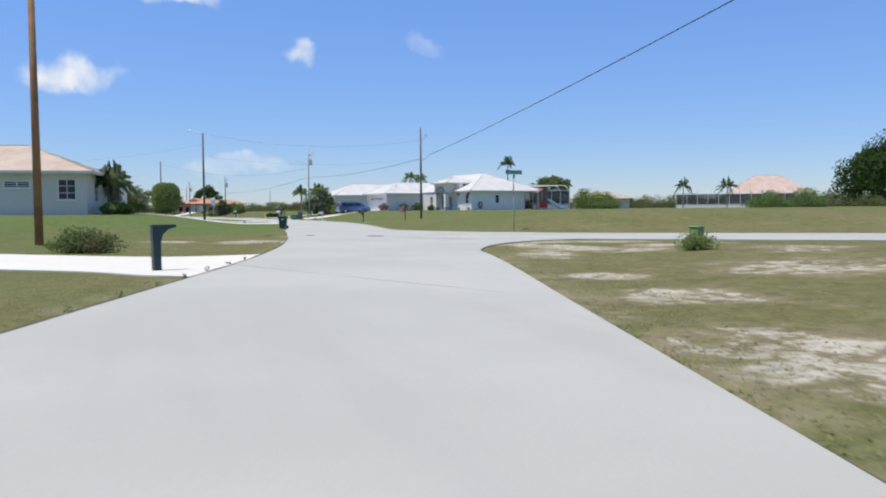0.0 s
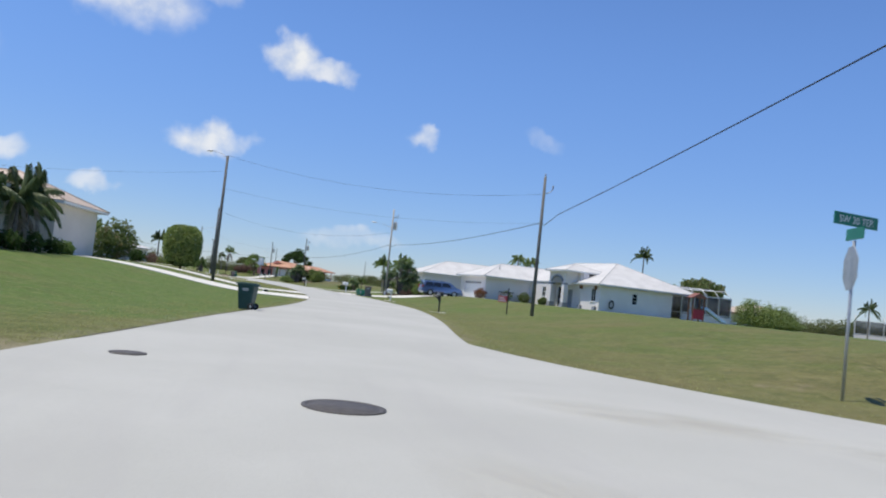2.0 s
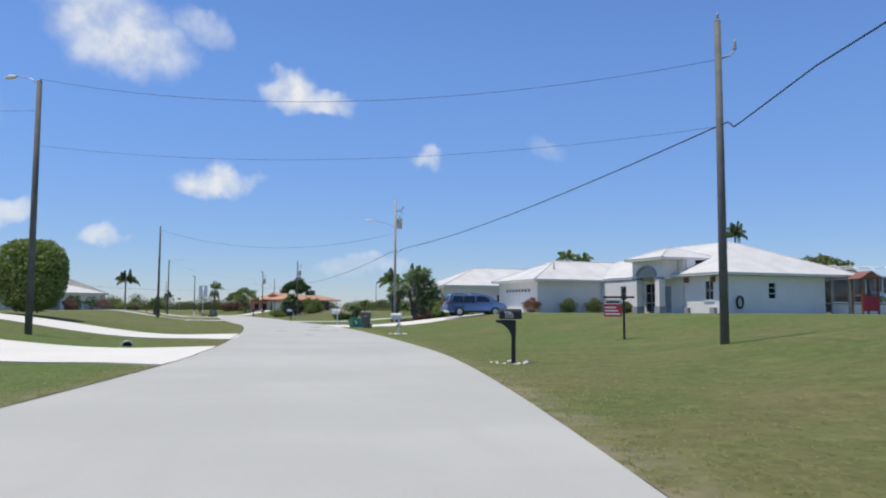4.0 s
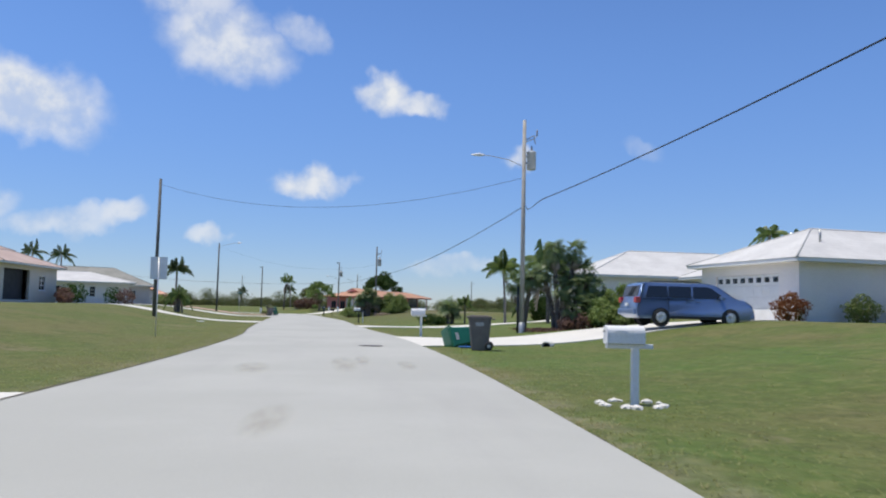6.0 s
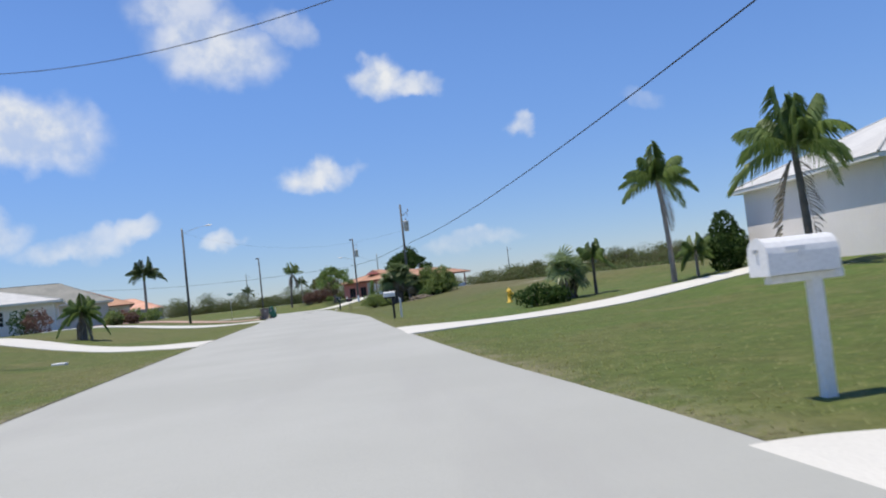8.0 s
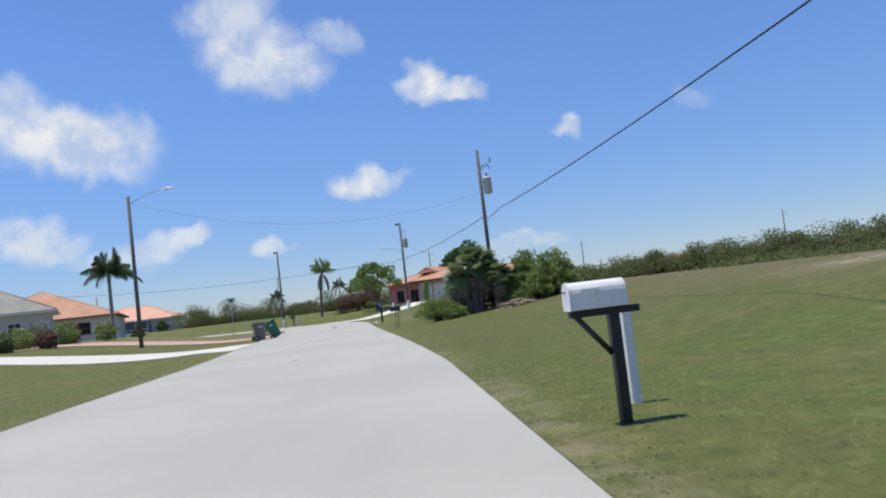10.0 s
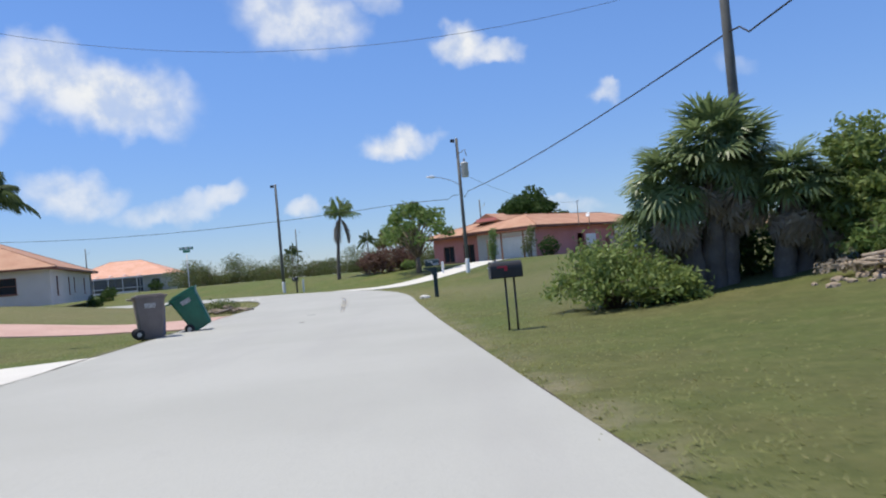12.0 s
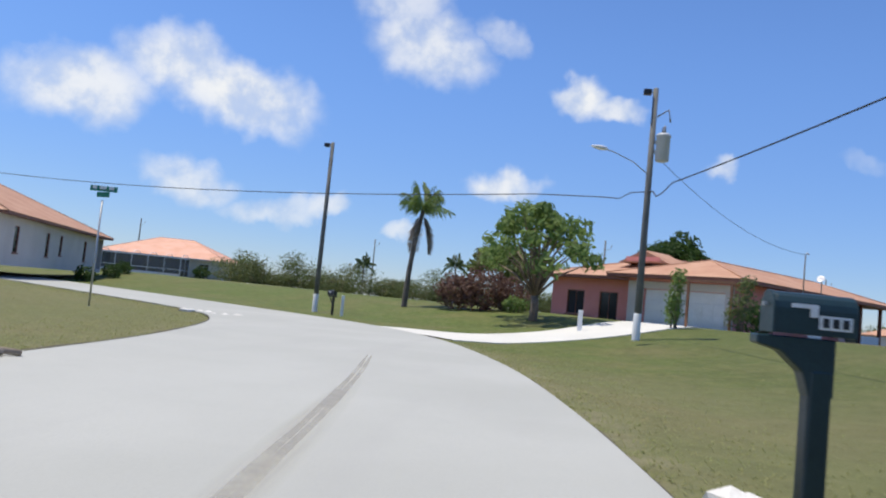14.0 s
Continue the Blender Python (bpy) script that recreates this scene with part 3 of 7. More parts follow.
ribbon("side_road", SIDE, 4.0, ROAD, "pale grey concrete side road", "road", 0.02)
for row in CORNERS:
    fillet(*row)


DRIVES = []


def driveway(points, half, mat=CONCRETE, label="white concrete driveway", lift=0.03, flare=1.2, joint=3.0):
    """A driveway of cast slabs that widens at the road."""
    first, second = np.array(points[0], float), np.array(points[1], float)
    inside = first - (second - first) / np.linalg.norm(second - first) * 1.2
    line = glide([tuple(inside), *points], 0.4)
    run = np.r_[0, np.cumsum(np.linalg.norm(np.diff(line, axis=0), axis=1))]
    taper = half + flare * np.exp(-((run - 1.2).clip(0) / 1.6) ** 2)
    DRIVES.append((line[::2, 0], line[::2, 1], taper[::2], run[-1]))
    ob = ribbon("driveway", line, half, mat, label, "driveway", lift, True, taper)
    return ob


driveway([(12.2, 25.9), (7.5, 28.2), (0, 31.8), (-14, 38.3)], 2.5)
driveway([(23.7, 87.6), (19, 87.7), (13.5, 87.2), (8.0, 86.2)], 3.4)
driveway([(23.8, 102.6), (18, 103.0), (9, 106.4), (0, 111.5), (-7, 117)], 2.5)
driveway([(20.6, 158.4), (15, 161.5), (8, 166.5), (1.0, 170.5)], 1.6, flare=0.9)
driveway([(16.9, 195.9), (13.8, 195.6), (11.3, 193.7), (6.5, 190.3), (1.0, 187.5)], 2.5, flare=1.3)
driveway([(15.4, 210.0), (12.5, 210.2), (9.6, 209.8), (5.0, 207.4), (-3.0, 203.5)], 2.2, PINK_PAVE, "pink paved driveway")
driveway([(30.2, 126.6), (33, 126.9), (36.5, 127.6), (41, 129.6), (47.2, 132.2)], 3.2, flare=1.0)
driveway([(28.0, 150.4), (31.5, 150.6), (36, 152.6), (41, 156.2), (44.5, 158.6)], 1.35, flare=1.0)
driveway([(16.6, 235.6), (19.4, 237.8), (22.2, 240.0), (25.4, 244.6), (26.6, 246.6)], 2.0, flare=1.0)



def road_edge(side):
    """A thin ragged dark line along the road's edge."""
    line = glide([tuple(p) for p in MAIN], 0.35)
    ahead = np.gradient(line, axis=0)
    ahead /= np.linalg.norm(ahead, axis=1)[:, None]
    out = np.c_[ahead[:, 1], -ahead[:, 0]] * side
    reach = np.interp(line[:, 1], MAIN[:-60, 1], HALVES[:-60])[:, None]
    edge = line + out * (reach - 0.02)
    high = 0.034 if side < 0 else 0.014
    clear = off_road(*(line + out * (reach + 0.12)).T) > 0.03
    wide = 0.028 + 0.022 * np.sin(np.arange(len(line)) * 0.9) * np.sin(np.arange(len(line)) * 0.37 + side)
    verts, faces = [], []
    for k, (p, o, w) in enumerate(zip(edge, out, wide)):
        verts += [(*p, high), (*(p + o * (w + 0.01)), high)]
        if k and clear[k] and clear[k - 1] and -5 < p[1] < 262:
            faces.append((2 * k - 2, 2 * k - 1, 2 * k + 1, 2 * k))
    tagged(raw("road_edge", verts, faces, EDGE_DARK), "thin strip of bare dark soil along the road", "soil", kind="structure")


road_edge(1)
road_edge(-1)

# ---- houses ----


def wall_run(a, b, z0, z1, openings=(), thick=0.22):
    """A wall from a to b (plan points, outside on the right hand going a to b), with holes (s0, s1, low, high) right through it."""
    a, b = Vector((*a, 0)), Vector((*b, 0))
    length = (b - a).length
    along = (b - a).normalized()
    inward = Vector((-along.y, along.x, 0))
    cuts_s = sorted({0.0, length, *(s for o in openings for s in o[:2])})
    cuts_z = sorted({z0, z1, *(z0 + h for o in openings for h in o[2:4])})
    bm = bmesh.new()
    for s0, s1 in zip(cuts_s, cuts_s[1:]):
        for l0, l1 in zip(cuts_z, cuts_z[1:]):
            sm, lm = (s0 + s1) / 2, (l0 + l1) / 2 - z0
            if any(o[0] < sm < o[1] and o[2] < lm < o[3] for o in openings):
                continue
            corners = [a + along * s + inward * d + Vector((0, 0, z)) for z in (l0, l1) for s, d in ((s0, 0), (s1, 0), (s1, thick), (s0, thick))]
            v = [bm.verts.new(c) for c in corners]
            for f in ((3, 2, 1, 0), (4, 5, 6, 7), (0, 1, 5, 4), (1, 2, 6, 5), (2, 3, 7, 6), (3, 0, 4, 7)):
                bm.faces.new([v[k] for k in f])
    bmesh.ops.remove_doubles(bm, verts=bm.verts, dist=0.0005)
    bmesh.ops.recalc_face_normals(bm, faces=bm.faces)
    return bm


def frame_at(a, b, s, z):
    """A pose on a wall: x along it, y inwards, z up, at s metres from a."""
    a, b = Vector((*a, 0)), Vector((*b, 0))
    along = (b - a).normalized()
    p = a + along * s
    return Matrix.Translation((p.x, p.y, z)) @ Euler((0, 0, math.atan2(along.y, along.x))).to_matrix().to_4x4()


def window(parent, m, w, h, bars=(2, 2), mat=TRIM_WHITE, sill=True, glass=GLASS):
    """A framed window with bars, pane and sill in an opening of that size."""
    f = 0.06
    ob = part("window", boxes((0, f, 0.02, 0.14, 0, h), (w - f, w, 0.02, 0.14, 0, h), (f, w - f, 0.02, 0.14, 0, f), (f, w - f, 0.02, 0.14, h - f, h)), mat, parent)
    ob.matrix_basis = m
    part("pane", boxes((f, w - f, 0.085, 0.095, f, h - f)), glass, ob, "dark window glass")
    for k in range(1, bars[0]):
        part("glazing_bar", boxes((w * k / bars[0] - 0.02, w * k / bars[0] + 0.02, 0.05, 0.083, f, h - f)), mat, ob)
    for k in range(1, bars[1]):
        part("glazing_bar", boxes((f, w - f, 0.045, 0.08, h * k / bars[1] - 0.02, h * k / bars[1] + 0.02)), mat, ob)
    if sill:
        part("sill", boxes((-0.08, w + 0.08, -0.07, 0.018, -0.09, -0.004), bevel=0.012), mat, ob)
    return ob


def garage_door(parent, m, w, h, lights=8, mat=TRIM_WHITE):
    """A sectional garage door: four panels with pressed fields, and a row of small lights."""
    rows = 4
    ob = part("garage_door", boxes((0, w, 0.13, 0.16, 0, h)), mat, parent, "white sectional garage door")
    ob.matrix_basis = m
    ph = h / rows
    for r in range(rows):
        bm = boxes((0.01, w - 0.01, 0.085, 0.128, r * ph + 0.008, (r + 1) * ph - 0.008), bevel=0.008)
        count = 8
        if r < rows - 1:
            for k in range(count):
                box(bm, (k + 0.14) * w / count, (k + 0.86) * w / count, 0.07, 0.084, r * ph + 0.11, (r + 1) * ph - 0.11)
        panel = part("door_panel", bm, mat, ob)
        if r == rows - 1 and lights:
            for k in range(lights):
                part("door_light", boxes(((k + 0.22) * w / lights, (k + 0.78) * w / lights, 0.07, 0.084, r * ph + 0.16, (r + 1) * ph - 0.14)), GLASS, panel)
    return ob


def hip_roof(parent, x0, x1, y0, y1, z, pitch, mat, edge=TRIM_WHITE, thick=0.16, name="roof", trim=True):
    """A hipped roof over eaves at those bounds, with its fascia and soffit."""
    w, d = x1 - x0, y1 - y0
    half = min(w, d) / 2
    top = z + half * pitch
    if w >= d:
        r0, r1 = (x0 + half, (y0 + y1) / 2), (x1 - half, (y0 + y1) / 2)
    else:
        r0, r1 = ((x0 + x1) / 2, y0 + half), ((x0 + x1) / 2, y1 - half)
    bm = bmesh.new()
    c = [bm.verts.new((x, y, z)) for x, y in ((x0, y0), (x1, y0), (x1, y1), (x0, y1))]
    if abs(w - d) < 0.05:
        t = bm.verts.new((*r0, top))
        for k in range(4):
            bm.faces.new((c[k], c[(k + 1) % 4], t))
    else:
        a, b = bm.verts.new((*r0, top)), bm.verts.new((*r1, top))
        if w >= d:
            for f in ((c[0], c[1], b, a), (c[1], c[2], b), (c[2], c[3], a, b), (c[3], c[0], a)):
                bm.faces.new(f)
        else:
            for f in ((c[0], c[1], a), (c[1], c[2], b, a), (c[2], c[3], b), (c[3], c[0], a, b)):
                bm.faces.new(f)
    low = [bm.verts.new((v.co.x, v.co.y, z - 0.02)) for v in c]
    for k in range(4):
        bm.faces.new((c[(k + 1) % 4], c[k], low[k], low[(k + 1) % 4]))
    bm.faces.new(low[::-1])
    roof = part(name, bm, mat, parent)
    if trim:
        i = 0.03
        part("fascia", boxes((x0 + i, x1 - i, y0 + i, y0 + i + 0.04, z - 0.02 - thick, z - 0.024), (x0 + i, x1 - i, y1 - i - 0.04, y1 - i, z - 0.02 - thick, z - 0.024),
                             (x0 + i, x0 + i + 0.04, y0 + i + 0.042, y1 - i - 0.042, z - 0.02 - thick, z - 0.024), (x1 - i - 0.04, x1 - i, y0 + i + 0.042, y1 - i - 0.042, z - 0.02 - thick, z - 0.024)), edge, roof)
        part("soffit", boxes((x0 + 0.08, x1 - 0.08, y0 + 0.08, y1 - 0.08, z - 0.03 - thick + 0.02, z - thick)), edge, roof)
    ridge = bmesh.new()
    tube(ridge, [(*r0, top), (*r1, top)] if abs(w - d) > 0.05 else [(*r0, top - 0.02), (r0[0] + 0.05, r0[1], top - 0.02)], 0.05, 6)
    ends = (r0, r1)
    for (cx, cy) in ((x0, y0), (x1, y0), (x1, y1), (x0, y1)):
        e = min(ends, key=lambda q: (q[0] - cx) ** 2 + (q[1] - cy) ** 2)
        tube(ridge, [(cx, cy, z + 0.01), (*e, top)], 0.05, 6)
    part("ridge_cap", ridge, mat, roof)
    return roof


def block_walls(parent, x0, x1, y0, y1, h, mat, west=(), south=(), east=(), north=(), skip="", name="wall"):
    """Four outer walls of a block, with openings given along each wall, going anticlockwise seen from above."""
    runs = {"south": ((x0, y0), (x1, y0), south), "east": ((x1, y0), (x1, y1), east), "north": ((x1, y1), (x0, y1), north), "west": ((x0, y1), (x0, y0), west)}
    t = 0.22
    for side, (a, b, holes) in runs.items():
        if side in skip:
            continue
        if side in ("east", "west"):
            s = 1 if b[1] > a[1] else -1
            a, b = (a[0], a[1] + s * (t + 0.001)), (b[0], b[1] - s * (t + 0.001))
            holes = [(o[0] - t, o[1] - t, *o[2:]) for o in holes]
        part(name, wall_run(a, b, -0.35, h, [(o[0], o[1], o[2] + 0.35, o[3] + 0.35) for o in holes]), mat, parent)


def screen_cage(parent, x0, x1, y0, y1, h, bays_x=5, bays_y=2, rise_h=0.9):
    """A screened pool cage: slender white posts, rails and a low mansard roof, with dark insect screen between."""
    r = 0.045
    xs, ys = np.linspace(x0, x1, bays_x + 1), np.linspace(y0, y1, bays_y + 1)
    for x in xs:
        for y in (y0, y1):
            part("post", boxes((x - r, x + r, y - r, y + r, -0.1, h)), CAGE_METAL, parent)
        tube_bm = bmesh.new()
        tube(tube_bm, [(x, y0, h), (x, y0 + 1.2, h + rise_h), (x, y1 - 1.2, h + rise_h), (x, y1, h)], r, 6)
        part("rafter", tube_bm, CAGE_METAL, parent)
    for y in ys[1:-1]:
        for x in (x0, x1):
            part("post", boxes((x - r, x + r, y - r, y + r, -0.1, h)), CAGE_METAL, parent)
    for z in (0.9, h):
        part("rail", boxes((x0, x1, y0 - r * 0.8, y0 + r * 0.8, z - r, z + r), (x0, x1, y1 - r * 0.8, y1 + r * 0.8, z - r, z + r), (x0 - r * 0.8, x0 + r * 0.8, y0, y1, z - r, z + r), (x1 - r * 0.8, x1 + r * 0.8, y0, y1, z - r, z + r)), CAGE_METAL, parent)
    part("kick_wall", boxes((x0, x1, y0 - 0.03, y0 + 0.03, -0.2, 0.35 if h < 3 else 0.75)), STUCCO_WHITE, parent)
    part("screen", boxes((x0 + 0.05, x1 - 0.05, y0 - 0.004, y0 + 0.004, 0.36, h - 0.05)), SCREEN, parent, "dark insect screen")
    part("screen", boxes((x0 - 0.004, x0 + 0.004, y0 + 0.05, y1 - 0.05, 0.1, h - 0.05)), SCREEN, parent)
    part("screen", boxes((x1 - 0.004, x1 + 0.004, y0 + 0.05, y1 - 0.05, 0.1, h - 0.05)), SCREEN, parent)


def house_white():
    """The white house with its garage to the road, a tall entry and a hipped main roof; x here runs away from the road."""
    H = thing("house", (47.4, 127.5, 1.15), "white stucco single-storey house with white shingle hip roof and arched entry", "house", 9.0)
    eave = 2.86
    # garage
    block_walls(H, 0.6, 8.0, 1.3, 9.0, eave - 0.16, STUCCO_WHITE, west=[(1.3, 6.3, 0.0, 2.2)], name="garage_wall")
    garage_door(H, frame_at((0.6, 9.0), (0.6, 1.3), 1.3, 0.0), 5.0, 2.2)
    hip_roof(H, 0.0, 15.5, 0.7, 9.6, eave, 0.42, ROOF_WHITE)
    # front wall in the recess
    part("front_wall", wall_run((7.0, 1.29), (7.0, -4.2), -0.35, eave - 0.16, [(3.0, 3.9, 1.0 + 0.35, 2.25 + 0.35)]), STUCCO_WHITE, H)
    window(H, frame_at((7.0, 1.29), (7.0, -4.2), 3.0, 1.0), 0.9, 1.25, (2, 2))
    # entry behind the columns
    part("entry_wall", wall_run((7.6, -4.2), (7.6, -9.3), -0.35, 4.1, [(0.25, 1.75, 0.35, 2.75), (2.6, 3.6, 0.35, 2.45)]), STUCCO_WHITE, H)
    door_ob = part("front_door", boxes((0, 1.0, 0.05, 0.1, 0, 2.1), bevel=0.01), TRIM_GREY, H, "grey front door")
    door_ob.matrix_basis = frame_at((7.6, -4.2), (7.6, -9.3), 2.6, 0.0)
    part("door_handle", boxes((0.88, 0.92, -0.01, 0.05, 0.95, 1.1), bevel=0.01), GALV, door_ob)
    window(H, frame_at((7.6, -4.2), (7.6, -9.3), 0.25, 0.0), 1.5, 2.4, (2, 3), sill=False)
    part("entry_side_wall", boxes((7.22, 7.6, -4.2, -4.0, -0.35, 4.1)), STUCCO_WHITE, H)
    part("entry_side_wall", boxes((7.82, 8.6, -9.5, -9.3, 2.9, 4.1)), STUCCO_WHITE, H)
    for y in (-5.35, -8.3):
        col = part("column", boxes((5.9, 6.45, y - 0.28, y + 0.28, 0.5, 2.6), bevel=0.02), STUCCO_WHITE, H)
        part("column_base", boxes((5.84, 6.51, y - 0.34, y + 0.34, -0.3, 0.5), bevel=0.02), TRIM_GREY, col, "grey stone column base")
        part("column_cap", boxes((5.86, 6.49, y - 0.33, y + 0.33, 2.6, 2.78), bevel=0.02), TRIM_GREY, col, "grey column cap")
    # arch and the tall wall over it
    arch = bmesh.new()
    spans = 16
    ring = []
    for k in range(spans + 1):
        a = math.pi * k / spans
        ring.append((-6.825 - 1.2 * math.cos(a), 2.78 + 0.72 * math.sin(a)))
    outline = [(-4.95, 2.78), (-4.95, 4.1), (-8.7, 4.1), (-8.7, 2.78)]
    prism_pts = outline + [(y, z) for y, z in reversed(ring[::-1])][::-1]
    face = [arch.verts.new((6.0, y, z)) for y, z in prism_pts]
    back = [arch.verts.new((6.35, y, z)) for y, z in prism_pts]
    arch.faces.new(face)
    arch.faces.new(back[::-1])
    for k in range(len(face)):
        arch.faces.new((face[k], back[k], back[(k + 1) % len(back)], face[(k + 1) % len(face)]))
    bmesh.ops.triangulate(arch, faces=arch.faces)
    bmesh.ops.recalc_face_normals(arch, faces=arch.faces)
    part("arch_wall", arch, STUCCO_WHITE, H)
    band = bmesh.new()
    tube(band, [(5.97, y * 1.0, z + 0.13) for y, z in ring], 0.14, 8)
    part("arch_trim", band, TRIM_GREY, H, "grey arch moulding")
    part("lintel", boxes((6.36, 7.58, -5.15, -4.95, 2.6, 4.1)), STUCCO_WHITE, H)
    part("lintel", boxes((6.36, 7.58, -8.7, -8.5, 2.6, 4.1)), STUCCO_WHITE, H)
    hip_roof(H, 5.4, 11.0, -9.6, -4.6, 4.28, 0.36, ROOF_WHITE, name="entry_roof")
    # wing and main body
    holes_w = [(2.55, 3.5, 0.95, 2.4)]
    block_walls(H, 7.5, 17.4, -13.6, -9.3, eave - 0.1, STUCCO_WHITE, west=holes_w, south=[(4.35, 5.1, 1.05, 2.3)], skip="north")
    window(H, frame_at((7.5, -9.3), (7.5, -13.6), 2.55, 0.95), 0.95, 1.45, (2, 2))
    window(H, frame_at((7.5, -13.6), (17.4, -13.6), 4.35, 1.05), 0.75, 1.25, (1, 3))
    for y in (-9.95, -12.9):
        part("bracket", boxes((7.2, 7.48, y - 0.12, y + 0.12, 2.3, 2.7), bevel=0.02), plain_brown, H, "brown eave bracket")
        part("plinth", boxes((7.2, 7.48, y - 0.25, y + 0.25, -0.2, 0.42), bevel=0.02), TRIM_GREY, H, "grey stone plinth")
    block_walls(H, 8.83, 17.4, -9.07, 8.4, eave - 0.1, STUCCO_WHITE, skip="west south")
    hip_roof(H, 6.9, 20.8, -14.2, 9.0, eave + 0.1, 0.42, ROOF_WHITE, name="main_roof")
    for y in (-13.4, -8.0, -2.0):
        part("post", boxes((20.1, 20.3, y - 0.1, y + 0.1, -0.3, 2.8)), TRIM_WHITE, H)
    # roof vents
    for x, y, z in ((3.2, 3.0, 4.45), (4.6, 6.8, 4.7)):
        bm = bmesh.new()
        tube(bm, [(x, y, z - 0.6), (x, y, z)], 0.06, 8)
        part("vent_pipe", bm, GALV, H)
    cage = thing("pool_cage", (47.4 + 0.988 * 20.9 + 0.156 * 11, 127.5 + 0.156 * 20.9 - 0.988 * 11, 1.15), "white aluminium pool screen cage beside a house", "screen cage", 9.0)
    screen_cage(cage, 0, 7.6, 0, 11, 3.1, 4, 5)


plain_brown = plain("brown_wood", (0.19, 0.085, 0.045), (0.27, 0.13, 0.07), 3.0, 0.7)
house_white()


def simple_house(place, yaw, label, blocks, wall_mat, roof_mat, trim_mat, pitch=0.4):
    """blocks: (x0, x1, y0, y1, wall height, overhang, openings by side)."""
    H = thing("house", place, label, "house", yaw)
    for x0, x1, y0, y1, h, over, holes in blocks:
        block_walls(H, x0, x1, y0, y1, h, wall_mat, **{k: [o[:4] for o in v] for k, v in holes.items()})
        runs = {"south": ((x0, y0), (x1, y0)), "east": ((x1, y0), (x1, y1)), "north": ((x1, y1), (x0, y1)), "west": ((x0, y1), (x0, y0))}
        for side, some in holes.items():
            for o in some:
                kind = o[4] if len(o) > 4 else "window"
                m = frame_at(*runs[side], o[0], o[2])
                if kind == "garage":
                    garage_door(H, m, o[1] - o[0], o[3] - o[2], 0)
                elif kind == "dark":
                    # a dark panel behind the opening paints the recess's shade
                    part("entry_recess", boxes((0, o[1] - o[0], 0.6, 0.64, 0, o[3] - o[2])), SHADE_DARK, H, "shaded recess").matrix_basis = m
                else:
                    window(H, m, o[1] - o[0], o[3] - o[2], (1, 2) if trim_mat is TRIM_BROWN else (1, 3) if o[1] - o[0] < 0.8 else (2, 3), trim_mat)
        hip_roof(H, x0 - over, x1 + over, y0 - over, y1 + over, h + 0.16, pitch, roof_mat, trim_mat)
    return H


# beige house on the left of the first bend
simple_house((6.6, 68.3, 1.2), -6.3, "beige stucco house with tan tile hip roof beside the lawn",
             [(-16, 0, 0, 9.5, 2.9, 0.6, {"south": [(14.1, 15.3, 1.0, 2.5), (10.6, 12.3, 1.85, 2.35)], "east": [(3.5, 5.0, 0.9, 2.4)]}),
              (-15.5, -2.6, 9.7, 15.8, 3.2, 0.6, {"east": [(1.5, 4.8, 0.0, 2.7, "dark")]}),
              (-14, -0.2, 16, 23.6, 2.9, 0.6, {})], STUCCO_BEIGE, ROOF_TAN, TRIM_WHITE)
# pink-roofed house further on
simple_house((0.4, 174.0, 1.35), 0, "pale stucco house with pink tile roof and shaded porch",
             [(-17, -1.5, -13, -1.0, 2.95, 0.7, {"south": [(2, 3.6, 0.9, 2.2), (8.6, 10, 1.0, 2.2)], "east": [(1.0, 6.0, 0.0, 2.6, "dark"), (8, 9.4, 0.9, 2.2)]}),
              (-15, -5, -9, -4, 4.3, 0.6, {})], STUCCO_BEIGE, ROOF_PINK, TRIM_WHITE, 0.36)
simple_house((-0.6, 194.6, 1.1), 20, "white stucco house with pale shingle hip roof", [(-15, 0, 0, 9, 2.5, 0.7, {"south": [(3, 3.9, 0.8, 2.1), (6.2, 7.4, 0.8, 2.1), (10.5, 11.2, 0.8, 2.1)], "east": [(2, 3.4, 0.8, 2.0)]})], STUCCO_WHITE, ROOF_WHITE, TRIM_WHITE, 0.25)
simple_house((-4.8, 219.6, 1.1), 24, "house with grey-green shingle roof and fenced yard", [(-22, 0, 0, 9.5, 2.75, 0.6, {"south": [(15, 16.4, 0.9, 2.1), (19, 20, 0.9, 2.1)], "east": [(4, 6, 0.0, 2.3, "dark")]})], STUCCO_GREY, ROOF_GREY, TRIM_WHITE, 0.5)
# orange-roofed houses by the far bend
simple_house((-21.0, 276.0, 1.1), 19.0, "grey-beige house with orange tile hip roof",
             [(-17, 0, -27, -0.2, 2.75, 0.7, {"east": [(3.0, 3.9, 0.5, 2.2), (9.6, 10.4, 0.5, 2.2), (13.0, 13.7, 0.7, 2.2), (20, 20.9, 0.5, 2.2), (25.0, 26.6, 0.0, 2.6, "dark")], "south": [(9, 10.6, 0.8, 2.2), (13, 14.4, 0.8, 2.2)]})], STUCCO_GREY, ROOF_ORANGE, TRIM_BROWN, 0.42)
simple_house((-26.0, 314.0, 1.1), 10.0, "house with pale orange tile roof and screened porch", [(-17, 0, 0, 12, 2.6, 0.7, {"south": [(13.8, 15.2, 0.9, 2.1)]})], STUCCO_BEIGE, ROOF_PALE_ORANGE, TRIM_WHITE, 0.42)
cage = thing("pool_cage", (-40.5, 307.0, 1.1), "white screened porch under a pale orange roof", "screen cage", 10.0)
screen_cage(cage, 0, 11, 0, 4.0, 2.5, 5, 2, 0.5)
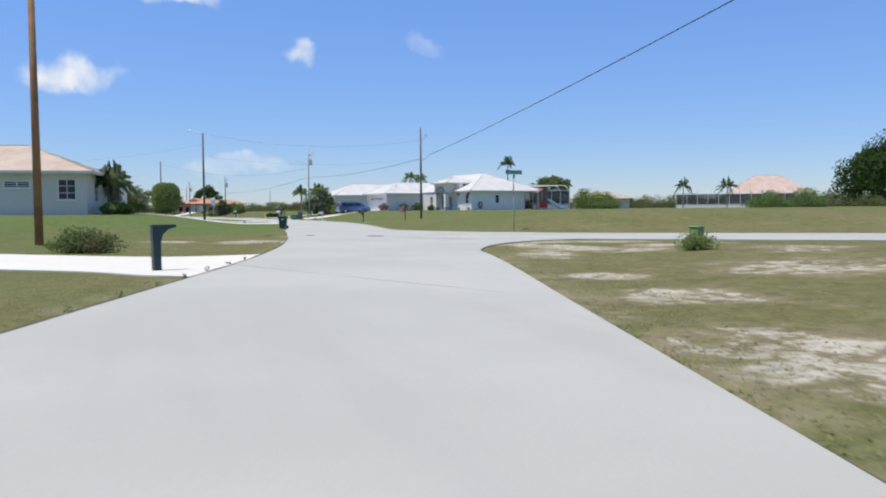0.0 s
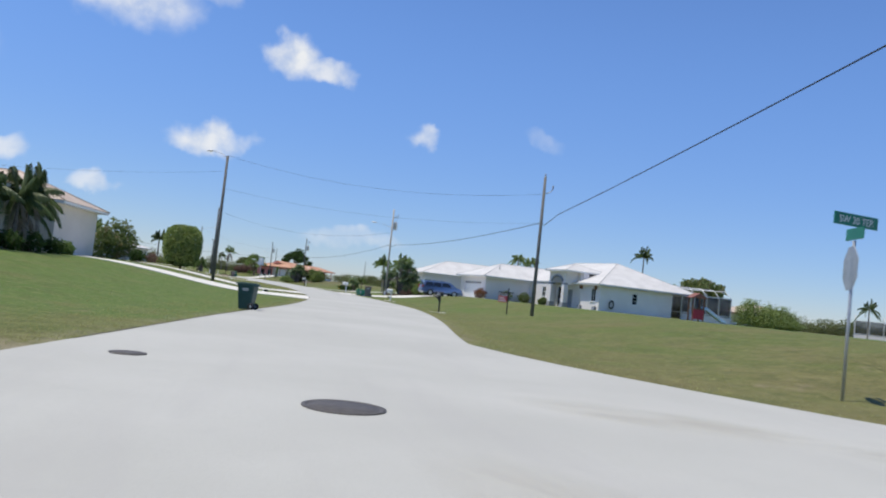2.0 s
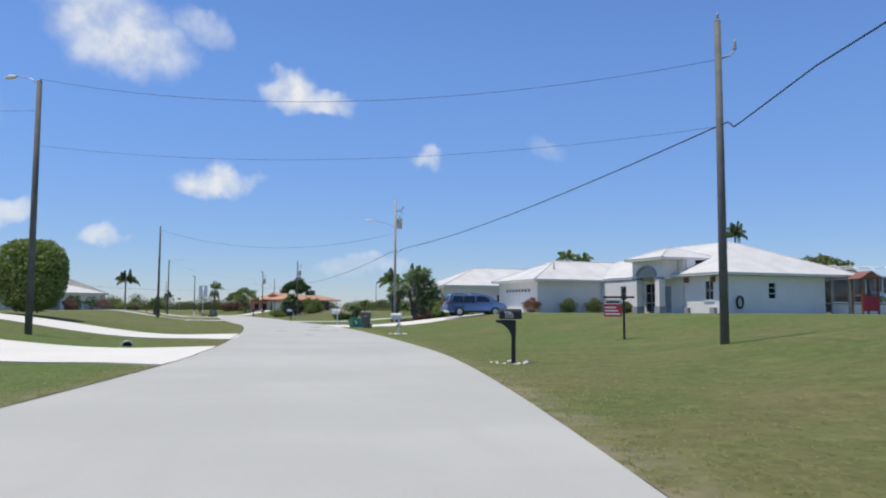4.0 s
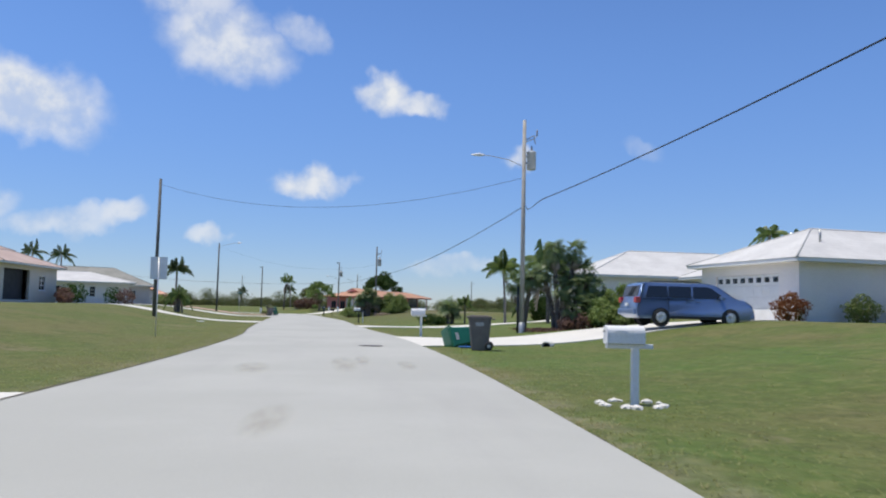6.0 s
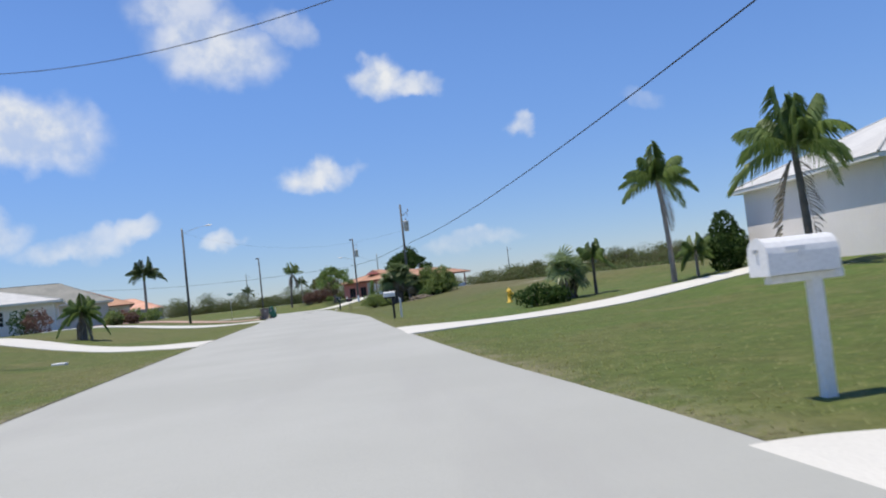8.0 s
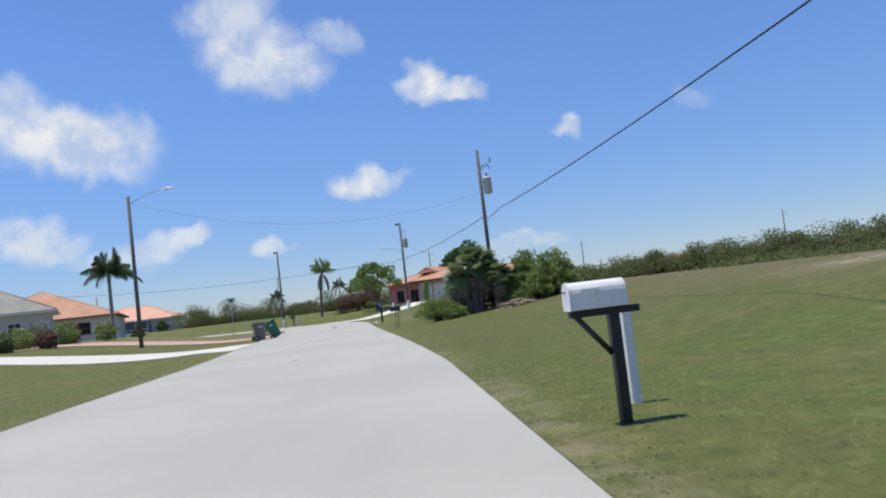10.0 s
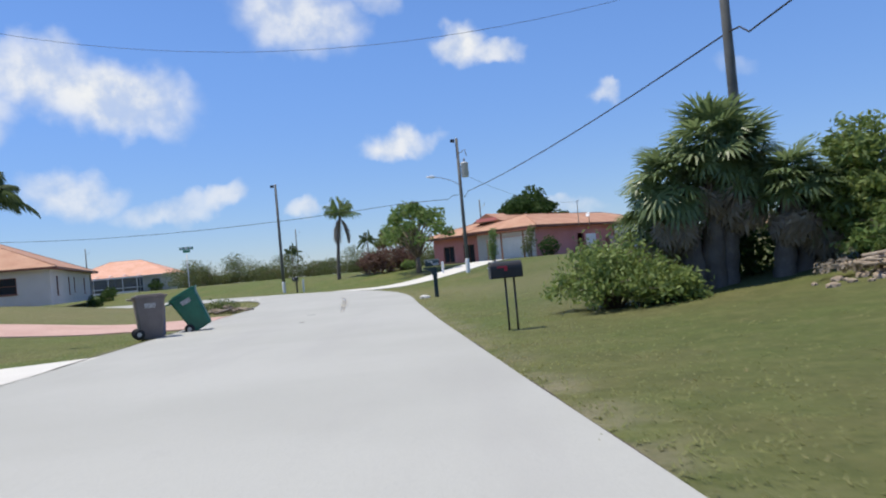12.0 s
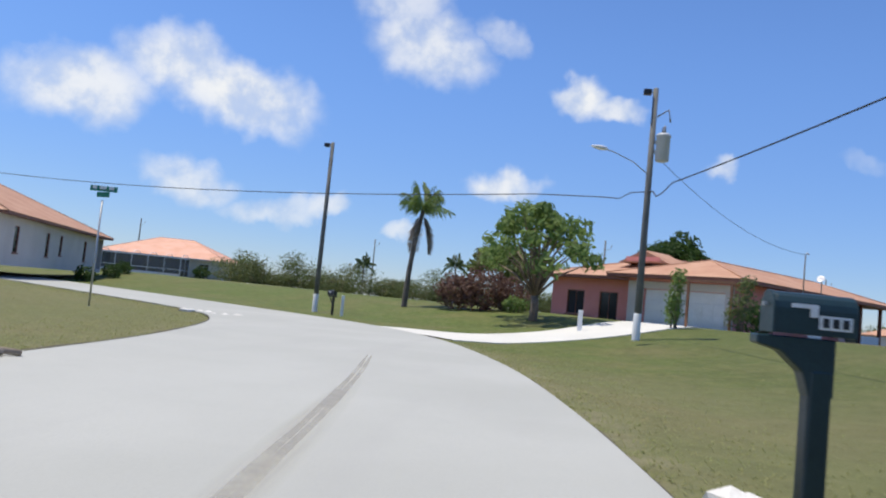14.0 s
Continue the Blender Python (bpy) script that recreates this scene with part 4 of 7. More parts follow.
# white house behind the palms on the right
simple_house((44.8, 151.5, 0.9), 3.0, "plain white stucco house with pale shingle roof behind palms", [(0, 17, 0, 9.5, 3.1, 0.5, {"south": [(6, 7.4, 0.9, 2.2)]}), (7, 20, -7, -0.3, 3.0, 0.5, {"west": [(2, 3.4, 0.9, 2.2)]})], STUCCO_WHITE, ROOF_WHITE, TRIM_WHITE, 0.42)


def house_salmon():
    """The salmon house at the end: garage towards the road, long side wall, porch at the far end."""
    yaw = math.degrees(math.atan2(0.76, 0.65))
    H = thing("house", (29.0, 247.5, 0.72), "salmon stucco house with orange tile roof and white garage door", "house", yaw)
    # x runs along the side wall away from the road, y to the left of it
    block_walls(H, 0, 12.2, 0, 6.0, 2.75, STUCCO_SALMON, west=[(1.0, 5.6, 0.0, 2.2)], south=[(6.2, 7.2, 0.9, 2.1)], name="wall")
    garage_door(H, frame_at((0, 6.0), (0, 0), 1.0, 0.0), 4.6, 2.2, 0)
    part("garage_surround", boxes((-0.05, -0.004, 0.0, 0.42, -0.3, 2.6), (-0.05, -0.004, 5.05, 6.0, -0.3, 2.6), (-0.05, -0.004, 0.42, 5.05, 2.22, 2.6)), STUCCO_GREY, H, "grey-beige garage surround")
    holes = [(1.2, 2.5, 0.55, 2.0), (3.6, 4.9, 0.35, 2.0)]
    block_walls(H, 2.0, 12.2, 6.23, 13.0, 2.75, STUCCO_SALMON, west=holes, skip="south")
    for o in holes:
        window(H, frame_at((2.0, 13.0), (2.0, 6.23), o[0], o[2]), o[1] - o[0], o[3] - o[2], (2, 1), TRIM_BROWN)
    hip_roof(H, -0.8, 19.6, -0.8, 7.0, 2.92, 0.3, ROOF_ORANGE, TRIM_BROWN)
    hip_roof(H, 1.2, 17.0, 2.6, 13.8, 2.88, 0.29, ROOF_ORANGE, TRIM_BROWN, name="main_roof")
    # porch at the far end of the side wall
    for x in (12.4, 15.6, 18.8):
        part("post", boxes((x - 0.09, x + 0.09, 0.0, 0.18, -0.3, 2.74)), TRIM_BROWN, H)
    part("screen", boxes((12.5, 15.5, 0.07, 0.09, 0.0, 2.7)), SCREEN, H, "dark porch screen")
    part("porch_panel", boxes((15.7, 18.7, 0.05, 0.11, -0.2, 0.95)), TRIM_WHITE, H, "white porch panel")
    part("porch_wall", boxes((12.42, 18.8, 5.4, 5.6, -0.3, 2.74)), STUCCO_SALMON, H)
    # gable vent on the roof and a dish
    bm = bmesh.new()
    prism(bm, [(-1.7, 0), (1.7, 0), (0, 0.75)], 0, 2.6)
    g = part("roof_gable", bm, ROOF_ORANGE, H)
    g.matrix_basis = pose(3.4, 7.6, 3.88, 0, 0, -90)
    part("gable_face", boxes((-1.15, 1.15, -0.03, -0.004, 0.08, 0.34)), STUCCO_SALMON, g)


house_salmon()
# far houses on the right
simple_house((124.5, 154.3, 0.8), -40, "far house with terracotta roof behind a screened pool", [(11, 29, 5, 18, 3.2, 0.7, {"south": [(5, 7, 0.8, 2.2)]})], STUCCO_BEIGE, ROOF_PINK, TRIM_WHITE, 0.62)
cage = thing("pool_cage", (120.5, 157.0, 1.0), "white screened pool cage beside a far house", "screen cage", -40.0)
screen_cage(cage, 5, 30, 0, 4.6, 3.2, 11, 2, 1.0)
simple_house((116.0, 160.0, 0.9), -15, "low far house with tan roof and dark eaves", [(-11, 0, 0, 9, 2.4, 0.7, {"south": [(4, 6, 0.8, 2.0)]})], STUCCO_BEIGE, ROOF_TAN, TRIM_BROWN, 0.34)
simple_house((87.0, 372.0, 0.75), 10, "pale yellow far house with orange tile roof", [(0, 18, 0, 11, 2.4, 0.7, {"south": [(3.5, 4.6, 0.9, 2.0), (9, 10.2, 0.9, 2.0)]})], STUCCO_BEIGE, ROOF_ORANGE, TRIM_BROWN, 0.4)

# ---- poles, cables and street furniture ----


def utility_pole(x, y, height, gear="", base=0.13, mat=WOOD_POLE, label="weathered wooden utility pole", lamp=None, arm_to=(1, 0)):
    """A wooden pole with what it carries. arm_to: plan direction of its bracket."""
    z = gz(x, y)
    P = thing("utility_pole", (x, y, z), label, "utility pole", group="poles along the road")
    bm = bmesh.new()
    tube(bm, [(0, 0, -0.5), (0, 0, height * 0.5), (0, 0, height)], [base, base * 0.86, base * 0.7], 14)
    part("pole", bm, mat, P)
    top = bmesh.new()
    tube(top, [(0, 0, height + 0.002), (0, 0, height + 0.03)], [base * 0.72, base * 0.62], 14)
    part("pole_cap", top, GALV, P)
    ax, ay = arm_to
    if "t" in gear:
        side = Vector((ax, ay, 0)) * 0.42
        can = part("transformer", lathe(bmesh.new(), [(0.2, 0.0), (0.24, 0.04), (0.24, 0.86), (0.26, 0.88), (0.26, 0.93), (0.18, 1.0), (0.05, 1.03)], 18, (side.x, side.y, height - 2.6)), TRANSFORMER, P, "grey cylindrical transformer")
        for k in (-0.1, 0.1):
            part("bushing", lathe(bmesh.new(), [(0.03, 0), (0.055, 0.06), (0.03, 0.1), (0.05, 0.16), (0.02, 0.24)], 10, (side.x + k * ay, side.y + k * ax, height - 1.58)), TRIM_GREY, can)
        part("bracket", boxes((-0.05 + side.x * 0.1, 0.05 + side.x * 0.7, -0.05, 0.05, height - 2.3, height - 2.2), (-0.05 + side.x * 0.1, 0.05 + side.x * 0.7, -0.05, 0.05, height - 1.95, height - 1.85)), GALV, P)
        cut = bmesh.new()
        tube(cut, [(side.x * 0.3, side.y * 0.3, height - 1.0), (side.x * 1.3, side.y * 1.3, height - 0.75), (side.x * 1.5, side.y * 1.5, height - 1.2)], 0.03, 8)
        part("fuse_cutout", cut, TRIM_GREY, P)
    if "a" in gear:
        arm = bmesh.new()
        tube(arm, [(0, 0, height - 1.15), (ax * 0.5, ay * 0.5, height - 0.95), (ax * 0.72, ay * 0.72, height - 0.75)], 0.025, 8)
        arm = part("insulator_arm", arm, GALV, P)
        part("insulator", lathe(bmesh.new(), [(0.025, 0), (0.06, 0.05), (0.03, 0.09), (0.06, 0.14), (0.03, 0.18), (0.05, 0.24), (0.02, 0.32)], 12, (ax * 0.72, ay * 0.72, height - 0.75)), TRIM_GREY, arm)
    if "p" in gear:
        part("insulator", lathe(bmesh.new(), [(0.02, 0), (0.055, 0.05), (0.03, 0.1), (0.055, 0.15), (0.02, 0.22)], 12, (0, 0, height + 0.03)), TRIM_GREY, P)
    if "f" in gear:
        fl = part("flood_lamp", boxes((-0.42, -0.14, -0.12, 0.12, height - 0.22, height - 0.02), bevel=0.03), BLACK, P, "small dark flood lamp")
        part("flood_bracket", boxes((-0.14, 0.0, -0.02, 0.02, height - 0.14, height - 0.1)), GALV, fl)
    if "w" in gear:
        part("base_band", lathe(bmesh.new(), [(base * 1.02, -0.2), (base * 1.05, 0.0), (base * 1.05, 0.9), (base * 0.99, 0.92)], 14), TRIM_WHITE, P, "white painted foot of the pole")
    if "g" in gear:
        part("guard", lathe(bmesh.new(), [(base * 1.28, -0.2), (base * 1.3, 0.0), (base * 1.3, 0.52), (base * 1.0, 0.54)], 16), GALV, P, "grey sleeve round the foot")
        pipe = bmesh.new()
        tube(pipe, [(-0.24, 0, -0.3), (-0.22, 0, 1.2), (-0.2, 0, 2.4)], 0.05, 8)
        part("riser_pipe", pipe, BLACK, P, "black cable riser pipe")
    if lamp:
        lx, ly, lz = lamp
        d = Vector((lx - x, ly - y, 0))
        n = d.normalized()
        bm = bmesh.new()
        tube(bm, [(0, 0, lz - z - 0.55), (d.x * 0.35, d.y * 0.35, lz - z - 0.2), (d.x * 0.75, d.y * 0.75, lz - z - 0.02), (d.x, d.y, lz - z)], 0.019, 8)
        arm = part("lamp_arm", bm, GALV, P)
        head = bmesh.new()
        prof = [(-0.34, 0.03, 0.02), (-0.24, 0.11, 0.055), (-0.02, 0.15, 0.085), (0.2, 0.115, 0.06), (0.34, 0.05, 0.035), (0.4, 0.03, 0.02)]
        rings = [[head.verts.new((s, w * math.cos(a), h * math.sin(a) * (0.8 if math.sin(a) < 0 else 1.2))) for a in (2 * math.pi * k / 12 for k in range(12))] for s, w, h in prof]
        for a, b in zip(rings, rings[1:]):
            for k in range(12):
                head.faces.new((a[k], a[(k + 1) % 12], b[(k + 1) % 12], b[k])).smooth = True
        head.faces.new(rings[0])
        head.faces.new(rings[-1][::-1])
        bmesh.ops.recalc_face_normals(head, faces=head.faces)
        h = part("lamp_head", head, LAMP_WHITE, P, "pale cobra-head street lamp")
        h.matrix_basis = Matrix.Translation((d.x, d.y, lz - z)) @ Euler((0, 0, math.atan2(n.y, n.x))).to_matrix().to_4x4()
        part("lens", lathe(bmesh.new(), [(0.03, -0.07), (0.08, -0.06), (0.1, -0.04)], 12), LAMP_CLEAR, h)
    return P


def cable(a, b, sag, r=0.012, loop=False, label="black overhead cable between poles"):
    """A hanging cable; loop: a slack splice loop just before b."""
    a, b = Vector(a), Vector(b)
    pts = [a.lerp(b, t) - Vector((0, 0, sag * 4 * t * (1 - t))) for t in np.linspace(0, 1, 28)]
    if loop:
        d = (a - b).normalized()
        pts = pts[:-2] + [b + d * 1.6 - Vector((0, 0, 0.28)), b + d * 1.0 - Vector((0, 0, 0.30)), b + d * 0.6 - Vector((0, 0, 0.06)), b]
    bm = bmesh.new()
    tube(bm, pts, r, 6)
    return tagged(part("overhead_cable", bm, CABLE), label, "cable", group="overhead cables")


# right-hand line
PB, P2, P3, P5, P8 = (25.0, 12.0), (37.96, 84.56), (36.32, 135.22), (29.6, 202.19), (23.39, 236.48)
utility_pole(*PB, 9.5, "ap", arm_to=(-0.9, 0.3))
utility_pole(*P2, 9.4, "ap", arm_to=(0.95, 0.3))
utility_pole(*P3, 11.15, "atg", mat=WOOD_PALE, label="bleached wooden utility pole with transformer and street lamp", lamp=(33.92, 135.3, 9.42), arm_to=(0.98, 0.2))
utility_pole(*P5, 9.3, "ta", arm_to=(0.95, -0.1))
utility_pole(*P8, 8.9, "tfw", lamp=(21.56, 235.02, 6.85), arm_to=(0.9, -0.2))
# left-hand poles
PL, P4, P6, P7 = (16.75, 95.59), (13.74, 151.06), (8.19, 203.98), (8.45, 247.54)
utility_pole(*PL, 9.4, "", lamp=(15.37, 96.9, 10.15))
utility_pole(*P4, 9.55, "")
utility_pole(*P6, 9.25, "", lamp=(11.0, 203.0, 9.7))
utility_pole(*P7, 8.8, "fw")
utility_pole(6.64, 38.5, 10.5, "", 0.155, WOOD_NEAR, "brown wooden utility pole beside a driveway")
# distant poles
for x, y, h in ((-30.0, 258.0, 8.8), (26.0, 300.0, 9.0), (60.0, 330.0, 9.0), (-48.0, 330.0, 9.0), (92.0, 300.0, 9.0), (-8.0, 330.0, 9.0), (118.0, 196.0, 8.5)):
    utility_pole(x, y, h, "a", label="distant wooden utility pole")

cable((*PB, 8.2), (*P2, 6.65), 0.3, 0.02, True)
cable((*P2, 6.65), (*P3, 6.77), 0.5, 0.02, True)
cable((*P3, 6.77), (*P5, 5.78), 0.75, 0.02, True)
cable((*P5, 5.78), (*P8, 5.72), 0.28, 0.02, True)
cable((-30.0, 258.0, 8.0), (*P8, 5.72), 1.15, 0.018, True)
cable((*P2, 8.6), (*PL, 9.8), 1.05, 0.007)
cable((*P2, 6.62), (*PL, 7.3), 0.75, 0.005)
cable((*P3, 8.3), (*P4, 9.6), 1.6, 0.01)
cable((*P5, 7.2), (*P6, 9.3), 1.6, 0.005)
cable((*P8, 7.2), (33.0, 250.5, 5.4), 0.7, 0.01)
mast = thing("service_mast", (33.0, 250.5, 3.4), "steel service mast on an orange tile roof", "mast")
bm = bmesh.new()
tube(bm, [(0, 0, 0), (0, 0, 1.95), (0.05, 0.0, 2.08), (0.16, 0.0, 2.05)], [0.035, 0.035, 0.04, 0.045], 8)
part("pipe", bm, GALV, mast)
dish = thing("satellite_dish", (33.9, 250.6, 3.75), "small white satellite dish on an orange tile roof", "satellite dish", -130)
bm = bmesh.new()
tube(bm, [(0, 0, -0.4), (0, 0, 0.3), (0.1, 0, 0.42)], 0.03, 8)
part("stem", bm, GALV, dish)
bowl = part("bowl", lathe(bmesh.new(), [(0.02, 0.0), (0.12, 0.017), (0.2, 0.06), (0.207, 0.067), (0.12, 0.027), (0.02, 0.01)], 20), LAMP_WHITE, dish)
bowl.matrix_basis = pose(0.1, 0, 0.45, 0, 60, 0)
cable((*PL, 8.6), (-2.0, 80.0, 5.2), 0.5, 0.005)


def rounded_top(w, h, n=8):
    """The outline of a mailbox end: a box with a half-round top."""
    r = w / 2
    return [(-r, 0), (r, 0), (r, h - r)] + [(r * math.cos(a), h - r + r * math.sin(a)) for a in (math.pi * k / n for k in range(1, n))] + [(-r, h - r)]


def mailbox(x, y, yaw, height, mat, post_mat, style, label, group="mailboxes along the road", w=0.2, h=0.25, long=0.52, panel=False, has_box=True, thick=0.085):
    """A mailbox on a post. Its door faces -y of its own axes, before the yaw."""
    z = gz(x, y)
    M = thing("mailbox", (x, y, z), label, "mailbox", yaw, group)
    low = height - h
    if style == "post":
        part("post", boxes((-0.05, 0.05, 0.0, 0.1, -0.3, low - 0.03), bevel=0.012), post_mat, M)
        part("arm", boxes((-0.045, 0.045, -0.36, 0.3, low - 0.07, low - 0.004), bevel=0.01), post_mat, M)
        brace = bmesh.new()
        tube(brace, [(0, 0.0, low - 0.42), (0, -0.3, low - 0.06)], 0.03, 6)
        if post_mat is not TRIM_WHITE:
            part("brace", brace, post_mat, M)
        else:
            brace.free()
    elif style == "thick":
        part("post", boxes((-thick, thick, 0.065 - thick, 0.065 + thick, -0.3, low - 0.22), bevel=0.02), post_mat, M)
        bm = bmesh.new()
        prism(bm, [(0.075 + thick, low - 0.02), (-0.36, low - 0.02), (-0.36, low - 0.08), (-0.2, low - 0.12), (-0.06, low - 0.24), (0.065 - thick, low - 0.40), (0.075 + thick, low - 0.40)], 0.005 - thick, thick - 0.005, 0.012)
        b = part("bracket", bm, post_mat, M)
        b.matrix_basis = pose(0, 0, 0, 0, 0, 90)
    elif style == "legs":
        for k in (-0.03, 0.12):
            leg = bmesh.new()
            tube(leg, [(0, k, -0.3), (0, k, low)], 0.018, 8)
            part("leg", leg, post_mat, M)
    if has_box:
        back = -0.09 if style == "post" else 0.0
        bm = bmesh.new()
        prism(bm, [(a, b + low) for a, b in rounded_top(w, h)], -long / 2, long / 2, 0.006)
        body = part("box", bm, mat, M)
        body.matrix_basis = pose(0, back, 0)
        bm = bmesh.new()
        prism(bm, [(a * 1.05, b * 1.03 + low - 0.002) for a, b in rounded_top(w, h)], -long / 2 - 0.022, -long / 2 - 0.002)
        door = part("door", bm, mat, body)
        part("door_pull", boxes((-0.015, 0.015, -long / 2 - 0.05, -long / 2 - 0.023, low + h * 0.62, low + h * 0.72)), GALV, door)
        flag = part("flag", boxes((w / 2 + 0.004, w / 2 + 0.012, -0.17, 0.0, low + h * 0.62, low + h * 0.72), (w / 2 + 0.004, w / 2 + 0.012, -0.05, 0.0, low + h * 0.42, low + h * 0.62)), SIGN_RED if style == "legs" else SIGN_WHITE, body, "small flag")
        if panel:
            for s in (-1, 1):
                x0, x1 = sorted((s * (w / 2 + 0.004), s * (w / 2 + 0.01)))
                p0, p1 = panel
                plate = part("number_plate", boxes((x0, x1, p0, p1, low + 0.04, low + 0.13)), SIGN_WHITE, body, "white plate with dark bars")
                for k in range(3):
                    c = p0 + (p1 - p0) * (0.2 + 0.3 * k)
                    a, b = sorted((s * (w / 2 + 0.011), s * (w / 2 + 0.014)))
                    part("bar", boxes((a, b, c - 0.02, c + 0.02, low + 0.055, low + 0.115)), BLACK, plate)
    return M


mailbox(10.48, 24.17, 110, 1.28, GREEN_BOX, GREEN_BOX, "thick", "dark green plastic mailbox post without its box", has_box=False)
mailbox(31.06, 82.75, -100, 1.31, BLACK, BLACK, "thick", "black mailbox with number plate on a slim dark post", panel=(-0.14, 0.05), thick=0.05)
mailbox(31.96, 105.82, -92, 1.10, TRIM_WHITE, TRIM_WHITE, "post", "white mailbox on a white post ringed by white stones")
mailbox(30.83, 132.05, -84, 1.31, TRIM_WHITE, TRIM_WHITE, "post", "white mailbox on a white post beside a driveway", w=0.26, h=0.3, long=0.62)
mailbox(27.65, 163.3, -82, 1.3, TRIM_WHITE, BLACK, "post", "white mailbox on a dark post")
mailbox(23.98, 197.76, -82, 1.16, BLACK, BLACK, "legs", "black mailbox on two thin legs in the grass", w=0.24, h=0.28, long=0.52)
mailbox(22.05, 213.9, -84, 1.42, GREEN_BOX, GREEN_BOX, "thick", "dark green mailbox with number plate on a thick post", w=0.22, h=0.27, long=0.52, panel=(0.01, 0.22), thick=0.075)
mailbox(9.9, 245.6, -130, 1.2, BLACK, BLACK, "post", "small black mailbox beside the far bend")
marker = thing("marker_post", (10.6, 244.9, gz(10.6, 244.9)), "short white marker post in the grass", "post")
part("post", boxes((-0.06, 0.06, -0.06, 0.06, -0.2, 1.0), bevel=0.01), TRIM_WHITE, marker)
marker = thing("marker_post", (28.05, 164.3, gz(28.05, 164.3)), "short white marker post beside a mailbox", "post")
part("post", boxes((-0.05, 0.05, -0.05, 0.05, -0.2, 0.95), bevel=0.01), TRIM_WHITE, marker)


def wheelie_bin(x, y, yaw, mat, label, tip=0.0, lie=False, z=None, size=1.0):
    """A two-wheeled rubbish bin: tapered tub, lid, handle bar and wheels. Its handle is on +y."""
    z = gz(x, y) if z is None else z
    B = new("wheelie_bin")
    B.matrix_basis = pose(x, y, z, 0, 0, yaw) @ (pose(0, 0, 0.36, -96, 0, 0) @ pose(0, 0, 0, 0, 0, 22) if lie else pose(0, 0.3, 0.02, -tip, 0, 0) @ pose(0, -0.3, 0, 0, 0, 0))
    B.scale = (size, size, size)
    tagged(B, label, "rubbish bin", "bins by the road")
    bm = bmesh.new()
    tub = [(0.24, 0.25, 0.0), (0.25, 0.27, 0.06), (0.31, 0.36, 0.98), (0.335, 0.39, 0.985), (0.335, 0.39, 1.03)]
    rings = []
    for w, d, h in tub:
        c = 0.05
        rings.append([bm.verts.new(p) for p in ((-w + c, -d, h), (w - c, -d, h), (w, -d + c, h), (w, d - c, h), (w - c, d, h), (-w + c, d, h), (-w, d - c, h), (-w, -d + c, h))])
    for a, b in zip(rings, rings[1:]):
        for k in range(8):
            bm.faces.new((a[k], a[(k + 1) % 8], b[(k + 1) % 8], b[k]))
    bm.faces.new(rings[0][::-1])
    bm.faces.new(rings[-1])
    part("tub", bm, mat, B)
    lid = boxes((-0.35, 0.35, -0.43, 0.38, 1.034, 1.07), bevel=0.015)
    box(lid, -0.27, 0.27, -0.33, 0.28, 1.072, 1.1, bevel=0.012)
    part("lid", lid, mat, B)
    bar = bmesh.new()
    tube(bar, [(-0.28, 0.4, 0.98), (-0.27, 0.48, 1.0), (0.27, 0.48, 1.0), (0.28, 0.4, 0.98)], 0.02, 8)
    part("handle", bar, mat, B)
    for s in (-1, 1):
        wheel = bmesh.new()
        lathe(wheel, [(0.06, -0.03), (0.125, -0.03), (0.135, -0.015), (0.135, 0.015), (0.125, 0.03), (0.06, 0.03)], 18)
        w = part("wheel", wheel, RUBBER, B)
        w.matrix_basis = pose(s * 0.29, 0.3, 0.135, 0, 90, 0)
        part("hub", lathe(bmesh.new(), [(0.055, -0.034), (0.055, 0.034)], 12), GALV, w)
    for s in (-1, 1):
        part("side_print", boxes((-0.004, 0.004, -0.13, 0.13, -0.06, 0.06), bevel=0.003), WORN_PRINT, B, "worn pale oval print").matrix_basis = pose(s * 0.3, 0.0, 0.82, 0, s * 3.7, 0)
    part("label_patch", boxes((-0.11, 0.11, -0.352, -0.345, 0.72, 0.84)), SIGN_WHITE, B, "worn white printed patch").matrix_basis = pose(0, 0.03, 0, -4, 0, 0)
    return B


wheelie_bin(19.55, 61.95, -110, BIN_DARK, "dark green wheeled bin at the road edge", size=0.8)
wheelie_bin(31.92, 120.1, -100, BIN_BROWN, "grey-brown wheeled bin standing on the grass")
wheelie_bin(32.1, 122.7, 112, BIN_GREEN, "green wheeled bin tipped over on the grass", lie=True)
wheelie_bin(15.35, 203.9, 118, BIN_BROWN, "grey-brown wheeled bin at the road edge")
wheelie_bin(16.1, 205.65, 105, BIN_GREEN, "green wheeled bin leaning over at the road edge", tip=27)
tub = thing("recycling_tub", (15.2, 204.75, gz(15.2, 204.75)), "narrow grey-blue recycling tub between two bins", "tub")
part("tub", prism(bmesh.new(), [(-0.14, 0.0), (0.14, 0.0), (0.17, 0.8), (-0.17, 0.8)], -0.15, 0.15, 0.02), TUB_BLUE, tub)
lid_ob = thing("blue_sheet", (31.62, 121.5, gz(31.62, 121.5) + 0.02), "blue plastic lid lying on the grass", "lid")
part("lid", boxes((-0.2, 0.2, -0.17, 0.17, 0, 0.05), bevel=0.015), BLUE_PLASTIC, lid_ob)


